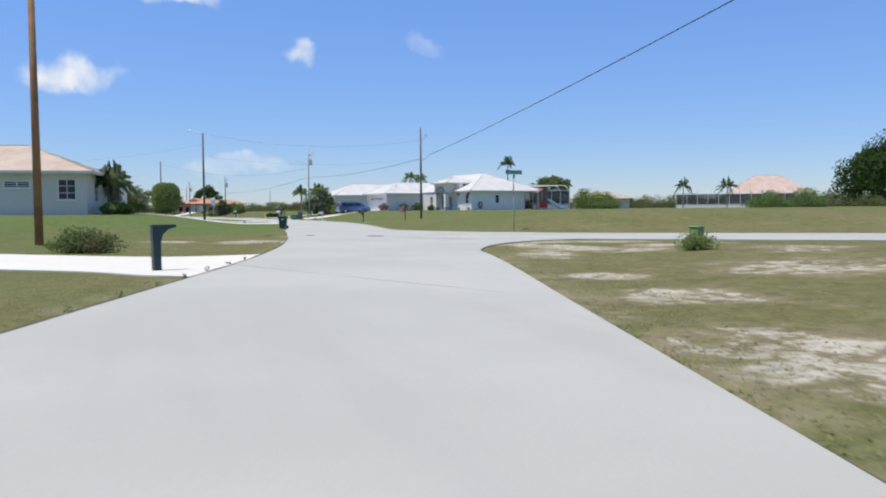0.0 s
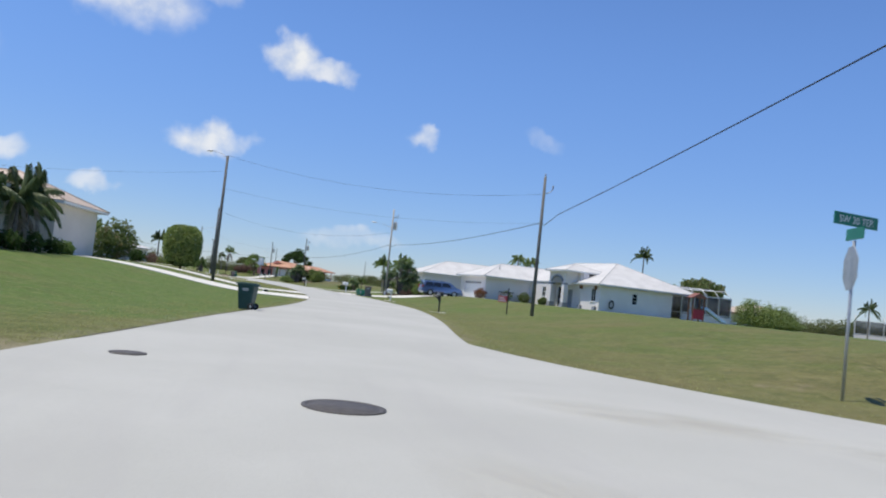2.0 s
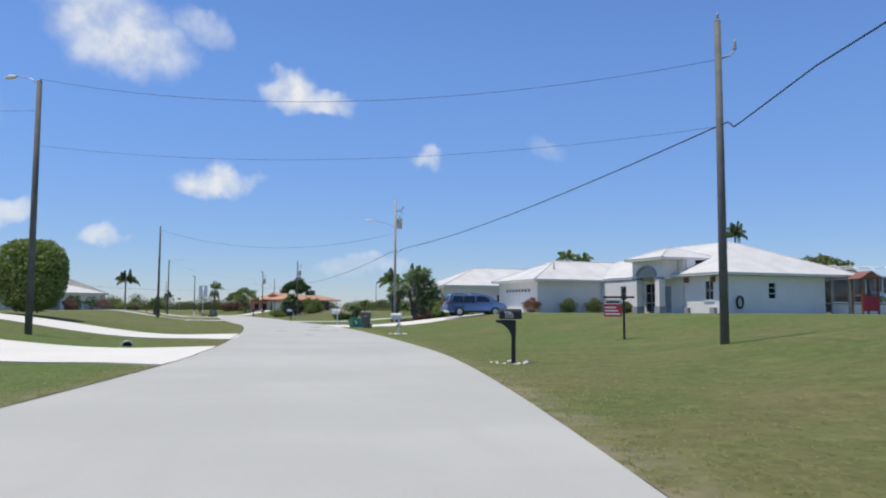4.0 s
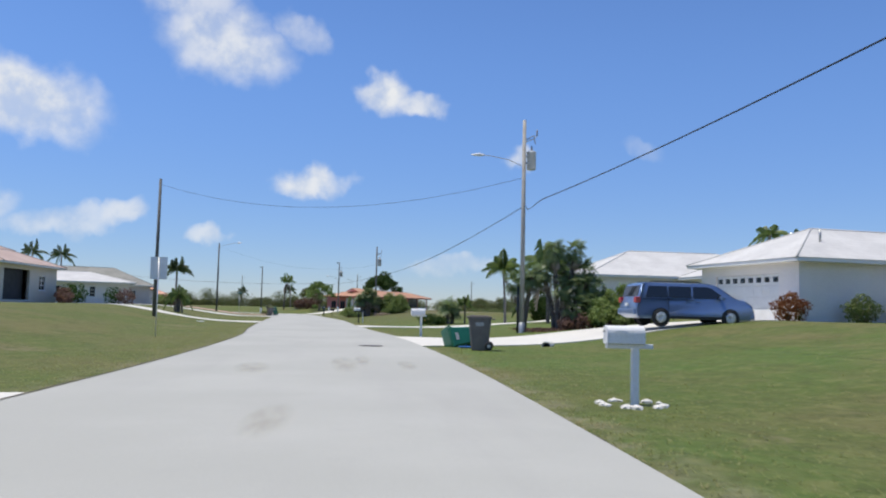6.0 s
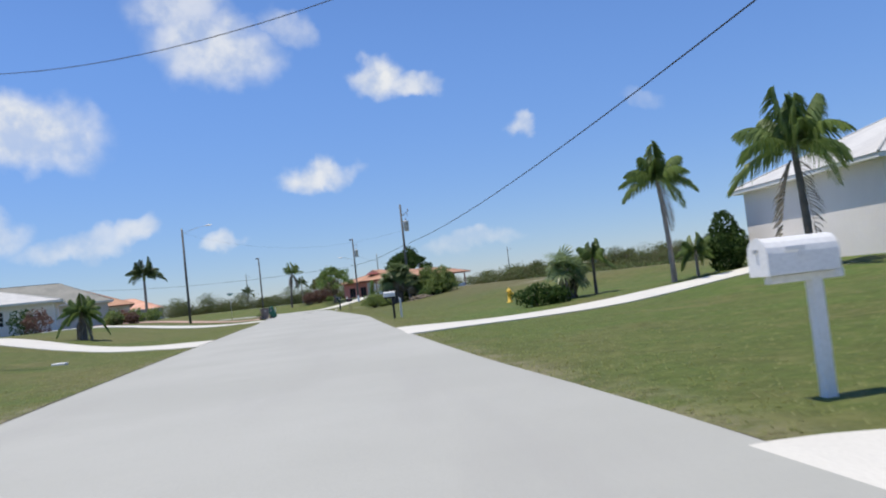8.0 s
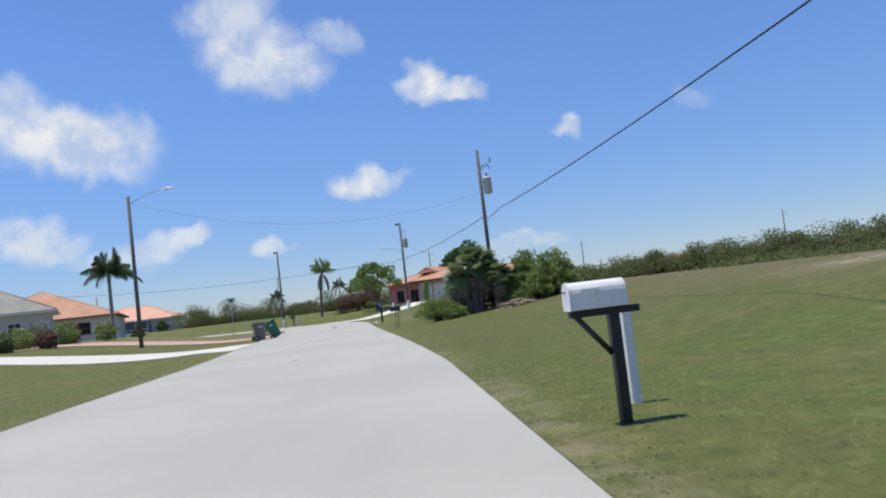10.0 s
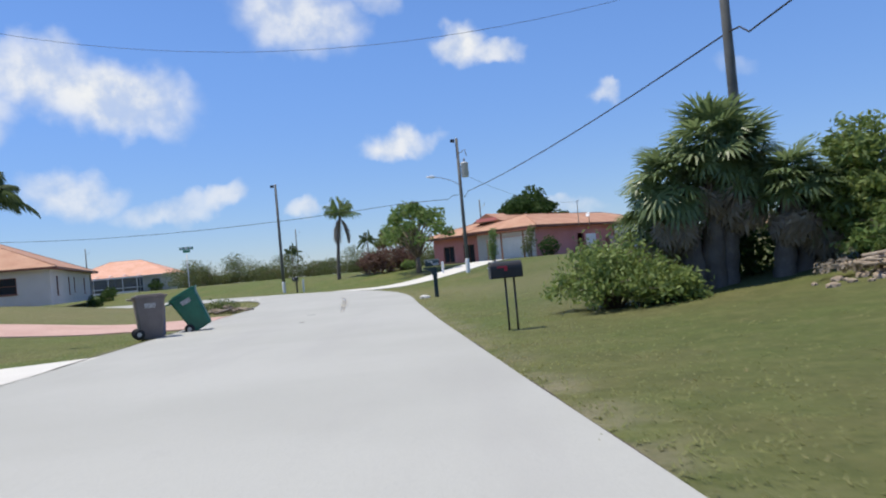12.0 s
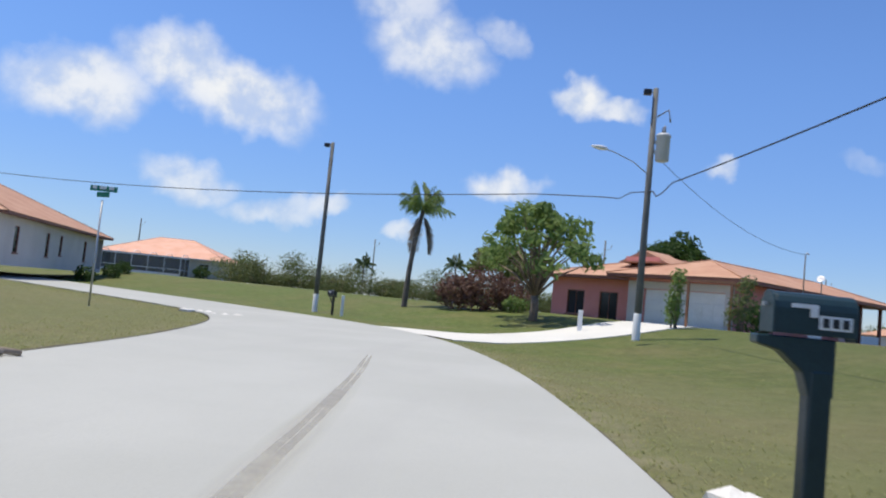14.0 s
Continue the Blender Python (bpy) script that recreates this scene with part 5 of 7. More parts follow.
def street_sign(x, y, yaw, high, label, text=None, oct_back=False, cross=28, size=1.0):
    z = gz(x, y)
    S = thing("street_sign", (x, y, z), label, "street sign", yaw, "street name signs")
    post = bmesh.new()
    tube(post, [(0, 0, -0.3), (0, 0, high - 0.46)], 0.03, 8)
    part("post", post, GALV, S)
    a = part("name_blade", boxes((-0.57 * size, 0.57 * size, -0.012, 0.012, high - 0.2, high - 0.2 + 0.23 * size), bevel=0.004), SIGN_GREEN, S, "green street name blade")
    b = part("cross_blade", boxes((-0.012, 0.012, -0.36 * size, 0.36 * size, high - 0.22 - 0.22 * size, high - 0.22), bevel=0.004), SIGN_GREEN, S, "green street name blade seen end on")
    b.matrix_basis = pose(0, 0, 0, 0, 0, cross)
    if text:
        curve = bpy.data.curves.new("lettering", "FONT")
        curve.body, curve.size, curve.extrude, curve.align_x = text, 0.19, 0.001, "CENTER"
        t = new("lettering", curve)
        t.parent = a
        t.matrix_basis = pose(0, -0.0145, high - 0.155, 90, 0, 0)
        curve.materials.append(SIGN_WHITE)
    else:
        for x0, x1 in ((-0.32, -0.2), (-0.12, 0.08), (0.15, 0.3)):
            part("bar", boxes((x0, x1, -0.0145, -0.0125, high - 0.14, high - 0.05)), SIGN_WHITE, a)
    if oct_back:
        bm = bmesh.new()
        r = 0.44
        pts = [(r * math.cos(math.pi / 8 + k * math.pi / 4), r * math.sin(math.pi / 8 + k * math.pi / 4)) for k in range(8)]
        prism(bm, [(px, pz + high - 0.98) for px, pz in pts], 0.034, 0.04)
        plate = part("stop_plate", bm, GALV, S, "bare metal back of an eight-sided plate")
        plate.matrix_basis = pose(0, 0, 0, 0, 0, 56)
    return S


street_sign(30.39, 47.24, 10, 3.48 - gz(30.39, 47.24), "green street name sign on a steel post with a stop sign", "SW 20 TER", True, cross=-28)
street_sign(7.18, 229.63, 12, 3.58 - gz(7.18, 229.63), "green street name sign at the far bend", cross=62, size=0.68)


def road_sign(x, y, yaw, top, w, h):
    """A sheet-metal road sign seen from behind, on a thin steel post."""
    z = gz(x, y)
    S = thing("road_sign", (x, y, z), "bare grey metal back of a road sign on a thin post", "road sign", yaw)
    post = bmesh.new()
    tube(post, [(0, 0, -0.3), (0, 0, top - z - 0.04)], 0.022, 6)
    part("post", post, SIGN_BACK, S)
    part("plate", boxes((-w / 2, w / 2, 0.026, 0.03, top - z - h, top - z), bevel=0.001), SIGN_BACK, S, "bare metal plate")
    for k in (0.15, 0.85):
        part("bolt", boxes((-0.012, 0.012, -0.03, 0.025, top - z - h * k - 0.012, top - z - h * k + 0.012)), IRON, S)


road_sign(20.3, 126.1, 8, 3.06, 0.62, 0.86)


def yard_sign_post():
    x, y = 39.25, 93.8
    S = thing("sign_post", (x, y, gz(x, y)), "dark wooden yard sign post with a cross arm", "sign post", -28)
    part("post", boxes((-0.045, 0.045, -0.045, 0.045, -0.3, 2.05), bevel=0.008), BLACK, S)
    part("arm", boxes((-0.8, 0.42, -0.04, 0.04, 1.66, 1.74), bevel=0.008), BLACK, S)
    for k in (-0.7, -0.14):
        part("hook", boxes((k - 0.01, k + 0.01, -0.01, 0.01, 1.6, 1.66)), GALV, S)
    board = part("board", boxes((-0.78, -0.08, -0.015, 0.015, 0.92, 1.6), bevel=0.004), SIGN_RED, S, "red and white hanging board")
    part("white_band", boxes((-0.76, -0.1, -0.019, -0.0155, 1.42, 1.58)), SIGN_WHITE, board)
    part("bar", boxes((-0.7, -0.16, -0.023, -0.0195, 1.46, 1.54)), BLACK, board)
    for k in range(3):
        part("bar", boxes((-0.74, -0.14 - 0.08 * k, -0.019, -0.0155, 1.0 + 0.13 * k, 1.05 + 0.13 * k)), SIGN_WHITE, board)


yard_sign_post()


def hydrant(x, y):
    S = thing("fire_hydrant", (x, y, gz(x, y)), "yellow fire hydrant in the grass", "hydrant")
    part("body", lathe(bmesh.new(), [(0.16, -0.1), (0.16, 0.06), (0.11, 0.08), (0.105, 0.5), (0.14, 0.52), (0.14, 0.56), (0.11, 0.6), (0.07, 0.68), (0.02, 0.7)], 16), YELLOW, S)
    for yaw in (0, 90, 180):
        n = bmesh.new()
        lathe(n, [(0.05, 0.0), (0.05, 0.16), (0.065, 0.165), (0.065, 0.2), (0.02, 0.22)], 12)
        o = part("nozzle", n, YELLOW, S)
        o.matrix_basis = pose(0, 0, 0.42, 90, 0, yaw)
    part("bonnet_nut", boxes((-0.025, 0.025, -0.025, 0.025, 0.7, 0.75)), YELLOW, S)


hydrant(33.5, 164.75)


def manhole(x, y, r, label):
    bm = bmesh.new()
    lathe(bm, [(r, 0.0), (r, 0.012), (r * 0.9, 0.014), (r * 0.88, 0.008), (r * 0.84, 0.008), (r * 0.82, 0.014), (r * 0.1, 0.015)], 28)
    o = tagged(part("manhole_cover", bm, IRON), label, "manhole cover")
    o.matrix_basis = pose(x, y, 0.0245)


manhole(20.69, 42.65, 0.42, "round iron manhole cover set in the road")
manhole(28.47, 121.4, 0.40, "round iron manhole cover set in the road")
manhole(18.2, 45.9, 0.24, "small round valve cover set in the road")
manhole(16.2, 46.6, 0.2, "small round valve cover set in the road")


# ---- parked van ----


def van(x, y, z, yaw):
    """A minivan, nose towards +x."""
    V = thing("minivan", (x, y, z), "blue minivan parked on a concrete driveway", "car", yaw)
    # body sections along its length: x, half width low, half width high, sill, belt, shoulder height
    side = [(-2.52, 0.42), (-2.56, 0.62), (-2.50, 0.95), (-2.44, 1.12), (-2.28, 1.66), (-2.05, 1.74), (0.55, 1.74), (0.95, 1.66), (1.72, 1.14), (2.2, 1.02), (2.46, 0.86), (2.56, 0.6), (2.54, 0.36), (2.3, 0.26), (-2.3, 0.28)]
    bm = bmesh.new()
    rows = []
    for t, w in ((-1.0, 0.80), (-0.985, 0.9), (-0.7, 0.97), (0.7, 0.97), (0.985, 0.9), (1.0, 0.8)):
        rows.append([bm.verts.new((px * (0.985 if abs(t) == 1 else 1.0), (0.975 if abs(t) < 0.8 else 0.975 * 1.0) * (1 if t > 0 else -1) * (abs(t) if abs(t) > 0.9 else 0.6) * (1.0 if pz < 1.1 else 1.0 - 0.2 * (pz - 1.1)), pz)) for px, pz in side])
    for a, b in zip(rows, rows[1:]):
        for k in range(len(side)):
            bm.faces.new((a[k], a[(k + 1) % len(side)], b[(k + 1) % len(side)], b[k]))
    bm.faces.new(rows[0][::-1])
    bm.faces.new(rows[-1])
    bmesh.ops.recalc_face_normals(bm, faces=bm.faces)
    bmesh.ops.bevel(bm, geom=[e for e in bm.edges if e.calc_face_angle(0) > 0.5], offset=0.045, segments=2, affect="EDGES", profile=0.5)
    for f in bm.faces:
        f.smooth = True
    part("body", bm, VAN_BLUE, V)

    def skin(name, pts, mat, s, depth=0.01, label=""):
        """A panel on the van's side, leaning in with the body above the belt."""
        def yy(pz):
            return 0.975 * (1.0 if pz < 1.1 else 1.0 - 0.2 * (pz - 1.1))
        b2 = bmesh.new()
        outer = [b2.verts.new((px, s * (yy(pz) + depth), pz)) for px, pz in pts]
        inner = [b2.verts.new((px, s * (yy(pz) - 0.02), pz)) for px, pz in pts]
        b2.faces.new(outer)
        b2.faces.new(inner[::-1])
        for k in range(len(pts)):
            b2.faces.new((outer[k], inner[k], inner[(k + 1) % len(pts)], outer[(k + 1) % len(pts)]))
        bmesh.ops.recalc_face_normals(b2, faces=b2.faces)
        return part(name, b2, mat, V, label)

    for s in (-1, 1):
        skin("side_window", [(-2.12, 1.16), (-1.2, 1.14), (-1.2, 1.6), (-1.98, 1.6)], VAN_GLASS, s, label="dark tinted glass")
        skin("side_window", [(-1.14, 1.14), (-0.18, 1.12), (-0.18, 1.6), (-1.14, 1.6)], VAN_GLASS, s, label="dark tinted glass")
        skin("side_window", [(-0.1, 1.12), (1.3, 1.12), (0.72, 1.55), (0.5, 1.6), (-0.1, 1.6)], VAN_GLASS, s, label="dark tinted glass")
        skin("door_handle", [(-0.4, 0.98), (-0.2, 0.98), (-0.2, 1.02), (-0.4, 1.02)], VAN_BLUE, s, 0.03)
        skin("door_handle", [(-0.02, 0.98), (0.18, 0.98), (0.18, 1.02), (-0.02, 1.02)], VAN_BLUE, s, 0.03)
        skin("side_rail", [(-2.3, 1.05), (-0.1, 1.05), (-0.1, 1.075), (-2.3, 1.075)], BLACK, s, 0.004)
        skin("door_seam", [(-0.15, 0.4), (-0.135, 0.4), (-0.135, 1.6), (-0.15, 1.6)], BLACK, s, 0.003)
        skin("door_seam", [(-1.17, 0.4), (-1.155, 0.4), (-1.155, 1.12), (-1.17, 1.12)], BLACK, s, 0.003)
        skin("sill_trim", [(-1.1, 0.28), (1.1, 0.28), (1.1, 0.38), (-1.1, 0.38)], BLACK, s, 0.008)
        mir = part("mirror", boxes((1.0, 1.16, s * 0.98 if s > 0 else -1.16, 1.16 if s > 0 else -0.98, 1.08, 1.24), bevel=0.03), VAN_BLUE, V)
        lamp = part("tail_lamp", boxes((-2.565, -2.36, 0.72 * s if s > 0 else -0.985, 0.985 if s > 0 else -0.72, 0.9, 1.14), bevel=0.02), LAMP_RED, V, "red tail lamp")
        part("head_lamp", boxes((2.28, 2.5, 0.6 * s if s > 0 else -0.93, 0.93 if s > 0 else -0.6, 0.66, 0.86), bevel=0.03), LAMP_CLEAR, V, "clear head lamp")
        for wx in (-1.5, 1.5):
            arch = bmesh.new()
            lathe(arch, [(0.39, -0.005), (0.39, 0.012)], 28)
            a = part("wheel_arch", arch, BLACK, V)
            a.matrix_basis = pose(wx, s * 0.972, 0.33, 90, 0, 0)
            tyre = bmesh.new()
            lathe(tyre, [(0.2, -0.11), (0.3, -0.11), (0.33, -0.08), (0.335, 0.0), (0.33, 0.08), (0.3, 0.11), (0.2, 0.11)], 28)
            wheel = part("wheel", tyre, RUBBER, V)
            wheel.matrix_basis = pose(wx, s * 0.90, 0.335, 90 * s, 0, 0)
            rim = bmesh.new()
            lathe(rim, [(0.22, -0.1), (0.22, -0.115), (0.2, -0.12), (0.19, -0.09), (0.05, -0.09)], 24)
            rim = part("rim", rim, IRON, wheel)
            spokes = bmesh.new()
            for k in range(7):
                a = 2 * math.pi * k / 7
                c, d = math.cos(a), math.sin(a)
                tube(spokes, [(0.03 * c, 0.03 * d, -0.115), (0.2 * c, 0.2 * d, -0.115)], [0.035, 0.028], 6)
            lathe(spokes, [(0.2, -0.118), (0.215, -0.122), (0.22, -0.1)], 24)
            lathe(spokes, [(0.06, -0.14), (0.06, -0.1)], 14)
            part("alloy_spokes", spokes, CHROME, wheel)
    def pane(name, low, high, way, label=""):
        """A glass pane across the van: low and high edges as (x, half width, z), raised a little along way."""
        up = Vector(way).normalized()
        corners = [Vector((e[0], k * e[1], e[2])) for e, k in ((low, -1), (low, 1), (high, 1), (high, -1))]
        b3 = bmesh.new()
        top = [b3.verts.new(c + up * 0.014) for c in corners]
        foot = [b3.verts.new(c - up * 0.02) for c in corners]
        b3.faces.new(top)
        b3.faces.new(foot[::-1])
        for k in range(4):
            b3.faces.new((top[k], foot[k], foot[(k + 1) % 4], top[(k + 1) % 4]))
        bmesh.ops.recalc_face_normals(b3, faces=b3.faces)
        return part(name, b3, VAN_GLASS, V, label)

    pane("rear_window", (-2.425, 0.82, 1.17), (-2.3, 0.76, 1.6), (-0.96, 0, 0.28), "dark rear glass")
    pane("windscreen", (1.64, 0.84, 1.195), (1.0, 0.76, 1.625), (0.56, 0, 0.83))
    bump = part("rear_bumper", boxes((-2.64, -2.46, -0.92, 0.92, 0.42, 0.66), bevel=0.04), VAN_BLUE, V)
    part("front_bumper", boxes((2.42, 2.62, -0.9, 0.9, 0.3, 0.56), bevel=0.05), VAN_BLUE, V)
    part("number_plate", boxes((-2.60, -2.57, -0.16, 0.16, 0.78, 0.9)), SIGN_WHITE, V, "plain white plate")
    for s in (-1, 1):
        rail = bmesh.new()
        tube(rail, [(-1.9, s * 0.72, 1.73), (-1.8, s * 0.72, 1.8), (0.2, s * 0.72, 1.8), (0.35, s * 0.72, 1.73)], 0.018, 8)
        part("roof_rail", rail, BLACK, V)


van(41.65, 127.0, gz(41.65, 127.0) + 0.015, 2.0)

# ---- plants ----
rng = np.random.default_rng(7)


def unit(n):
    v = rng.normal(size=(n, 3))
    return v / np.linalg.norm(v, axis=1)[:, None]


def leaf_cloud(blobs, size, hollow=0.55, flat=0.0):
    """Leaves as folded four-cornered blades, scattered through ellipsoids (x, y, z, rx, ry, rz, count)."""
    verts, count = [], 0
    for x, y, z, rx, ry, rz, n in blobs:
        way = unit(n)
        lump = 1 + 0.16 * np.sin(way[:, 0] * 5 + x) * np.sin(way[:, 1] * 4 + y) + 0.12 * np.sin(way[:, 2] * 7 + z)
        far = (hollow + (1 - hollow) * rng.random(n) ** 0.5) * lump
        mid = np.array([x, y, z]) + way * np.array([rx, ry, rz]) * far[:, None]
        face = way + unit(n) * 0.9
        face[:, 2] += flat
        face /= np.linalg.norm(face, axis=1)[:, None]
        a = np.cross(face, unit(n))
        a /= np.linalg.norm(a, axis=1)[:, None] + 1e-9
        b = np.cross(face, a)
        s = size * (0.6 + 0.8 * rng.random(n))[:, None]
        verts.append(np.stack([mid - a * s, mid - b * s * 0.42 + face * s * 0.12, mid + a * s, mid + b * s * 0.42 + face * s * 0.12], 1))
        count += n
    verts = np.concatenate(verts).reshape(-1, 3)
    faces = np.arange(count * 4).reshape(-1, 4)
    return verts, faces


def leaves(name, blobs, size, mat, parent, hollow=0.55, label="", flat=0.0):
    v, f = leaf_cloud(blobs, size, hollow, flat)
    return raw(name, v.tolist(), f.tolist(), mat, parent, label)


def frond(length, droop, leaflets, leaflet, lift=0.6, curl=0.0, width=0.021):
    """One feather-shaped palm frond from the origin along +x: midrib and hanging leaflets."""
    t = np.linspace(0, 1, 12)
    px = length * (t * math.cos(lift) - 0.12 * t**2)
    pz = length * (t * math.sin(lift) - droop * t**2)
    py = curl * length * t**2
    rib = np.c_[px, py, pz]
    verts, faces = [], []
    for k in range(11):
        r0, r1 = 0.025 * (1 - t[k] * 0.8), 0.025 * (1 - t[k + 1] * 0.8)
        base = len(verts)
        verts += [rib[k] + (0, -r0, 0), rib[k] + (0, r0, 0), rib[k + 1] + (0, r1, 0), rib[k + 1] + (0, -r1, 0)]
        faces.append((base, base + 1, base + 2, base + 3))
    for k in range(leaflets):
        s = 0.12 + 0.86 * k / leaflets
        p = np.array([np.interp(s, t, px), np.interp(s, t, py), np.interp(s, t, pz)])
        grow = leaflet * (math.sin(math.pi * min(1, 0.15 + s * 0.85)) * 0.75 + 0.25)
        for side in (-1, 1):
            j = rng.normal(scale=0.12, size=3)
            way = np.array([0.45 + 0.45 * s, side * 0.66, -0.4 - 0.55 * rng.random()]) + j
            way /= np.linalg.norm(way)
            mid = p + way * grow * 0.55
            tip = p + way * grow + np.array([0.05, 0, -0.38 * grow])
            w = np.array([width, 0, width * 0.5])
            base = len(verts)
            verts += [p - w, p + w, mid + w * 1.2, tip, mid - w * 1.2]
            faces.append((base, base + 1, base + 2, base + 4))
            faces.append((base + 4, base + 2, base + 3))
    return np.array(verts), faces


def fan(length, blade, rays=22, droop=0.25):
    """One fan-shaped palm leaf from the origin along +x: stalk and radiating folded blades."""
    stalk = np.linspace(0, 1, 5)
    rib = np.c_[length * stalk, 0 * stalk, -droop * length * stalk**2]
    verts, faces = [], []
    for k in range(4):
        base = len(verts)
        verts += [rib[k] + (0, -0.018, 0), rib[k] + (0, 0.018, 0), rib[k + 1] + (0, 0.018, 0), rib[k + 1] + (0, -0.018, 0)]
        faces.append((base, base + 1, base + 2, base + 3))
    hub = rib[-1]
    tilt, roll = 0.25 + 0.85 * rng.random(), rng.normal(scale=0.35)
    fore = np.array([math.cos(tilt), 0, -math.sin(tilt)])
    flank = np.array([math.sin(roll) * math.sin(tilt), math.cos(roll), math.sin(roll) * math.cos(tilt)])
    up = np.cross(fore, flank)
    for k in range(rays):
        a = math.radians(-135 + 270 * (k + 0.5) / rays)
        l = blade * (0.74 + 0.26 * math.cos(a * 0.7)) * (0.9 + 0.2 * rng.random())
        way = fore * math.cos(a) + flank * math.sin(a)
        across = flank * math.cos(a) - fore * math.sin(a)
        w = blade * 1.35 / rays
        mid = hub + way * l * 0.62 + up * 0.03 * (-1) ** k
        tip = hub + way * l + np.array([0, 0, -0.3 * l * (0.3 + 0.9 * rng.random())])
        base = len(verts)
        verts += [hub - across * w * 0.3, hub + across * w * 0.3, mid + across * w, tip, mid - across * w]
        faces += [(base, base + 1, base + 2, base + 4), (base + 4, base + 2, base + 3)]
    return np.array(verts), faces


def turned(v, yaw, pitch, at=(0, 0, 0), scale=1.0):
    m = np.array(Euler((0, -pitch, yaw)).to_matrix())
    return (v * scale) @ m.T + np.array(at)


def trunk_mesh(height, r0, r1, lean=(0, 0), rings=14, bulge=0.0):
    pts, radii = [], []
    for k in range(rings + 1):
        t = k / rings
        pts.append((lean[0] * t * t, lean[1] * t * t, -0.3 + (height + 0.3) * t))
        radii.append((r0 + (r1 - r0) * t + bulge * math.sin(math.pi * t)) * (1 + 0.05 * (-1) ** k) + 0.25 * r0 * math.exp(-t * 14))
    bm = bmesh.new()
    tube(bm, pts, radii, 10)
    return bm


def feather_palm(x, y, height, length, label, count=16, droop=0.55, lean=(0, 0), r=0.13, trunk=PALM_TRUNK, dead=0, leaflet=0.5, name="palm_tree", sway=0.0, top=False, z=None, leaflets=44, lifts=(1.35, -0.2), leaf=None):
    z = gz(x, y) if z is None else z
    T = thing(name, (x, y, z), label, "palm tree", group="palms in the gardens")
    part("trunk", trunk_mesh(height, r, r * 0.72, lean), trunk, T)
    if top:
        shaft = bmesh.new()
        tube(shaft, [(lean[0], lean[1], height), (lean[0], lean[1], height + 0.55), (lean[0], lean[1], height + 0.95)], [r * 0.85, r * 0.75, r * 0.3], 10)
        part("crownshaft", shaft, FROND, T, "smooth green crownshaft")
    hub = np.array([lean[0], lean[1], height + (0.7 if top else 0.0)])
    pieces, dry = [], []
    for k in range(count):
        t = k / count
        lift = lifts[0] + (lifts[1] - lifts[0]) * t + rng.normal(scale=0.08)
        v, f = frond(length * (0.85 + 0.25 * rng.random()), droop * (0.45 + 0.75 * t) * (0.8 + 0.4 * rng.random()), leaflets, leaflet, lift, sway + rng.normal(scale=0.06))
        pieces.append((turned(v, 2.399 * k + rng.normal(scale=0.15), 0, hub), f))
    for k in range(dead):
        v, f = frond(length * 0.8, 0.35, 24, leaflet * 0.8, -1.15)
        dry.append((turned(v, 2.1 * k + 0.5, 0, hub - (0, 0, 0.15)), f))
    for v, f in pieces:
        raw("frond", v.tolist(), f, leaf or FROND, T)
    for v, f in dry:
        raw("dry_frond", v.tolist(), f, FROND_DRY, T, "dry hanging frond")
    return T


def fan_palm(x, y, stems, label, leaf=0.75, blade=0.7, count=26, trunk=PALM_TRUNK_DARK, dead=8, name="fan_palm", low=-0.5, r=0.17):
    """stems: (foot x, foot y, head x, head y, head height), each with a round head of fan leaves."""
    z = gz(x, y)
    T = thing(name, (x, y, z), label, "palm tree", group="palms in the gardens")
    for fx, fy, dx, dy, h in stems:
        bm = bmesh.new()
        rings = 12
        tube(bm, [(fx + (dx - fx) * (k / rings) ** 1.3, fy + (dy - fy) * (k / rings) ** 1.3, -0.3 + (h + 0.3) * k / rings) for k in range(rings + 1)], [r * (1.15 - 0.3 * k / rings) * (1 + 0.06 * (-1) ** k) for k in range(rings + 1)], 10)
        part("trunk", bm, trunk, T)
        for k in range(12):
            a, u = 2.399 * k, 0.35 + 0.6 * k / 12
            cx, cy, hh = fx + (dx - fx) * u**1.3, fy + (dy - fy) * u**1.3, h * u
            boot = bmesh.new()
            tube(boot, [(cx + r * 0.7 * math.cos(a), cy + r * 0.7 * math.sin(a), hh), (cx + (r + 0.14) * math.cos(a), cy + (r + 0.14) * math.sin(a), hh + 0.26)], [0.045, 0.02], 5)
            part("leaf_stub", boot, PALM_TRUNK, T)
        for k in range(count):
            t = k / count
            v, f = fan(leaf * (0.75 + 0.5 * rng.random()), blade * (0.85 + 0.3 * rng.random()), 20, 0.12)
            raw("leaf", turned(v, 2.399 * k + rng.normal(scale=0.2), 1.4 - (1.4 - low) * t + rng.normal(scale=0.12), (dx, dy, h)).tolist(), f, FROND_FAN, T)
        for k in range(dead):
            v, f = fan(leaf * 1.25, blade * 0.85, 18, 0.1)
            raw("dry_leaf", turned(v, 2.399 * k, -0.7 - 0.6 * rng.random(), (dx, dy, h - 0.2)).tolist(), f, FROND_DRY, T, "dry hanging fan leaf")
    return T


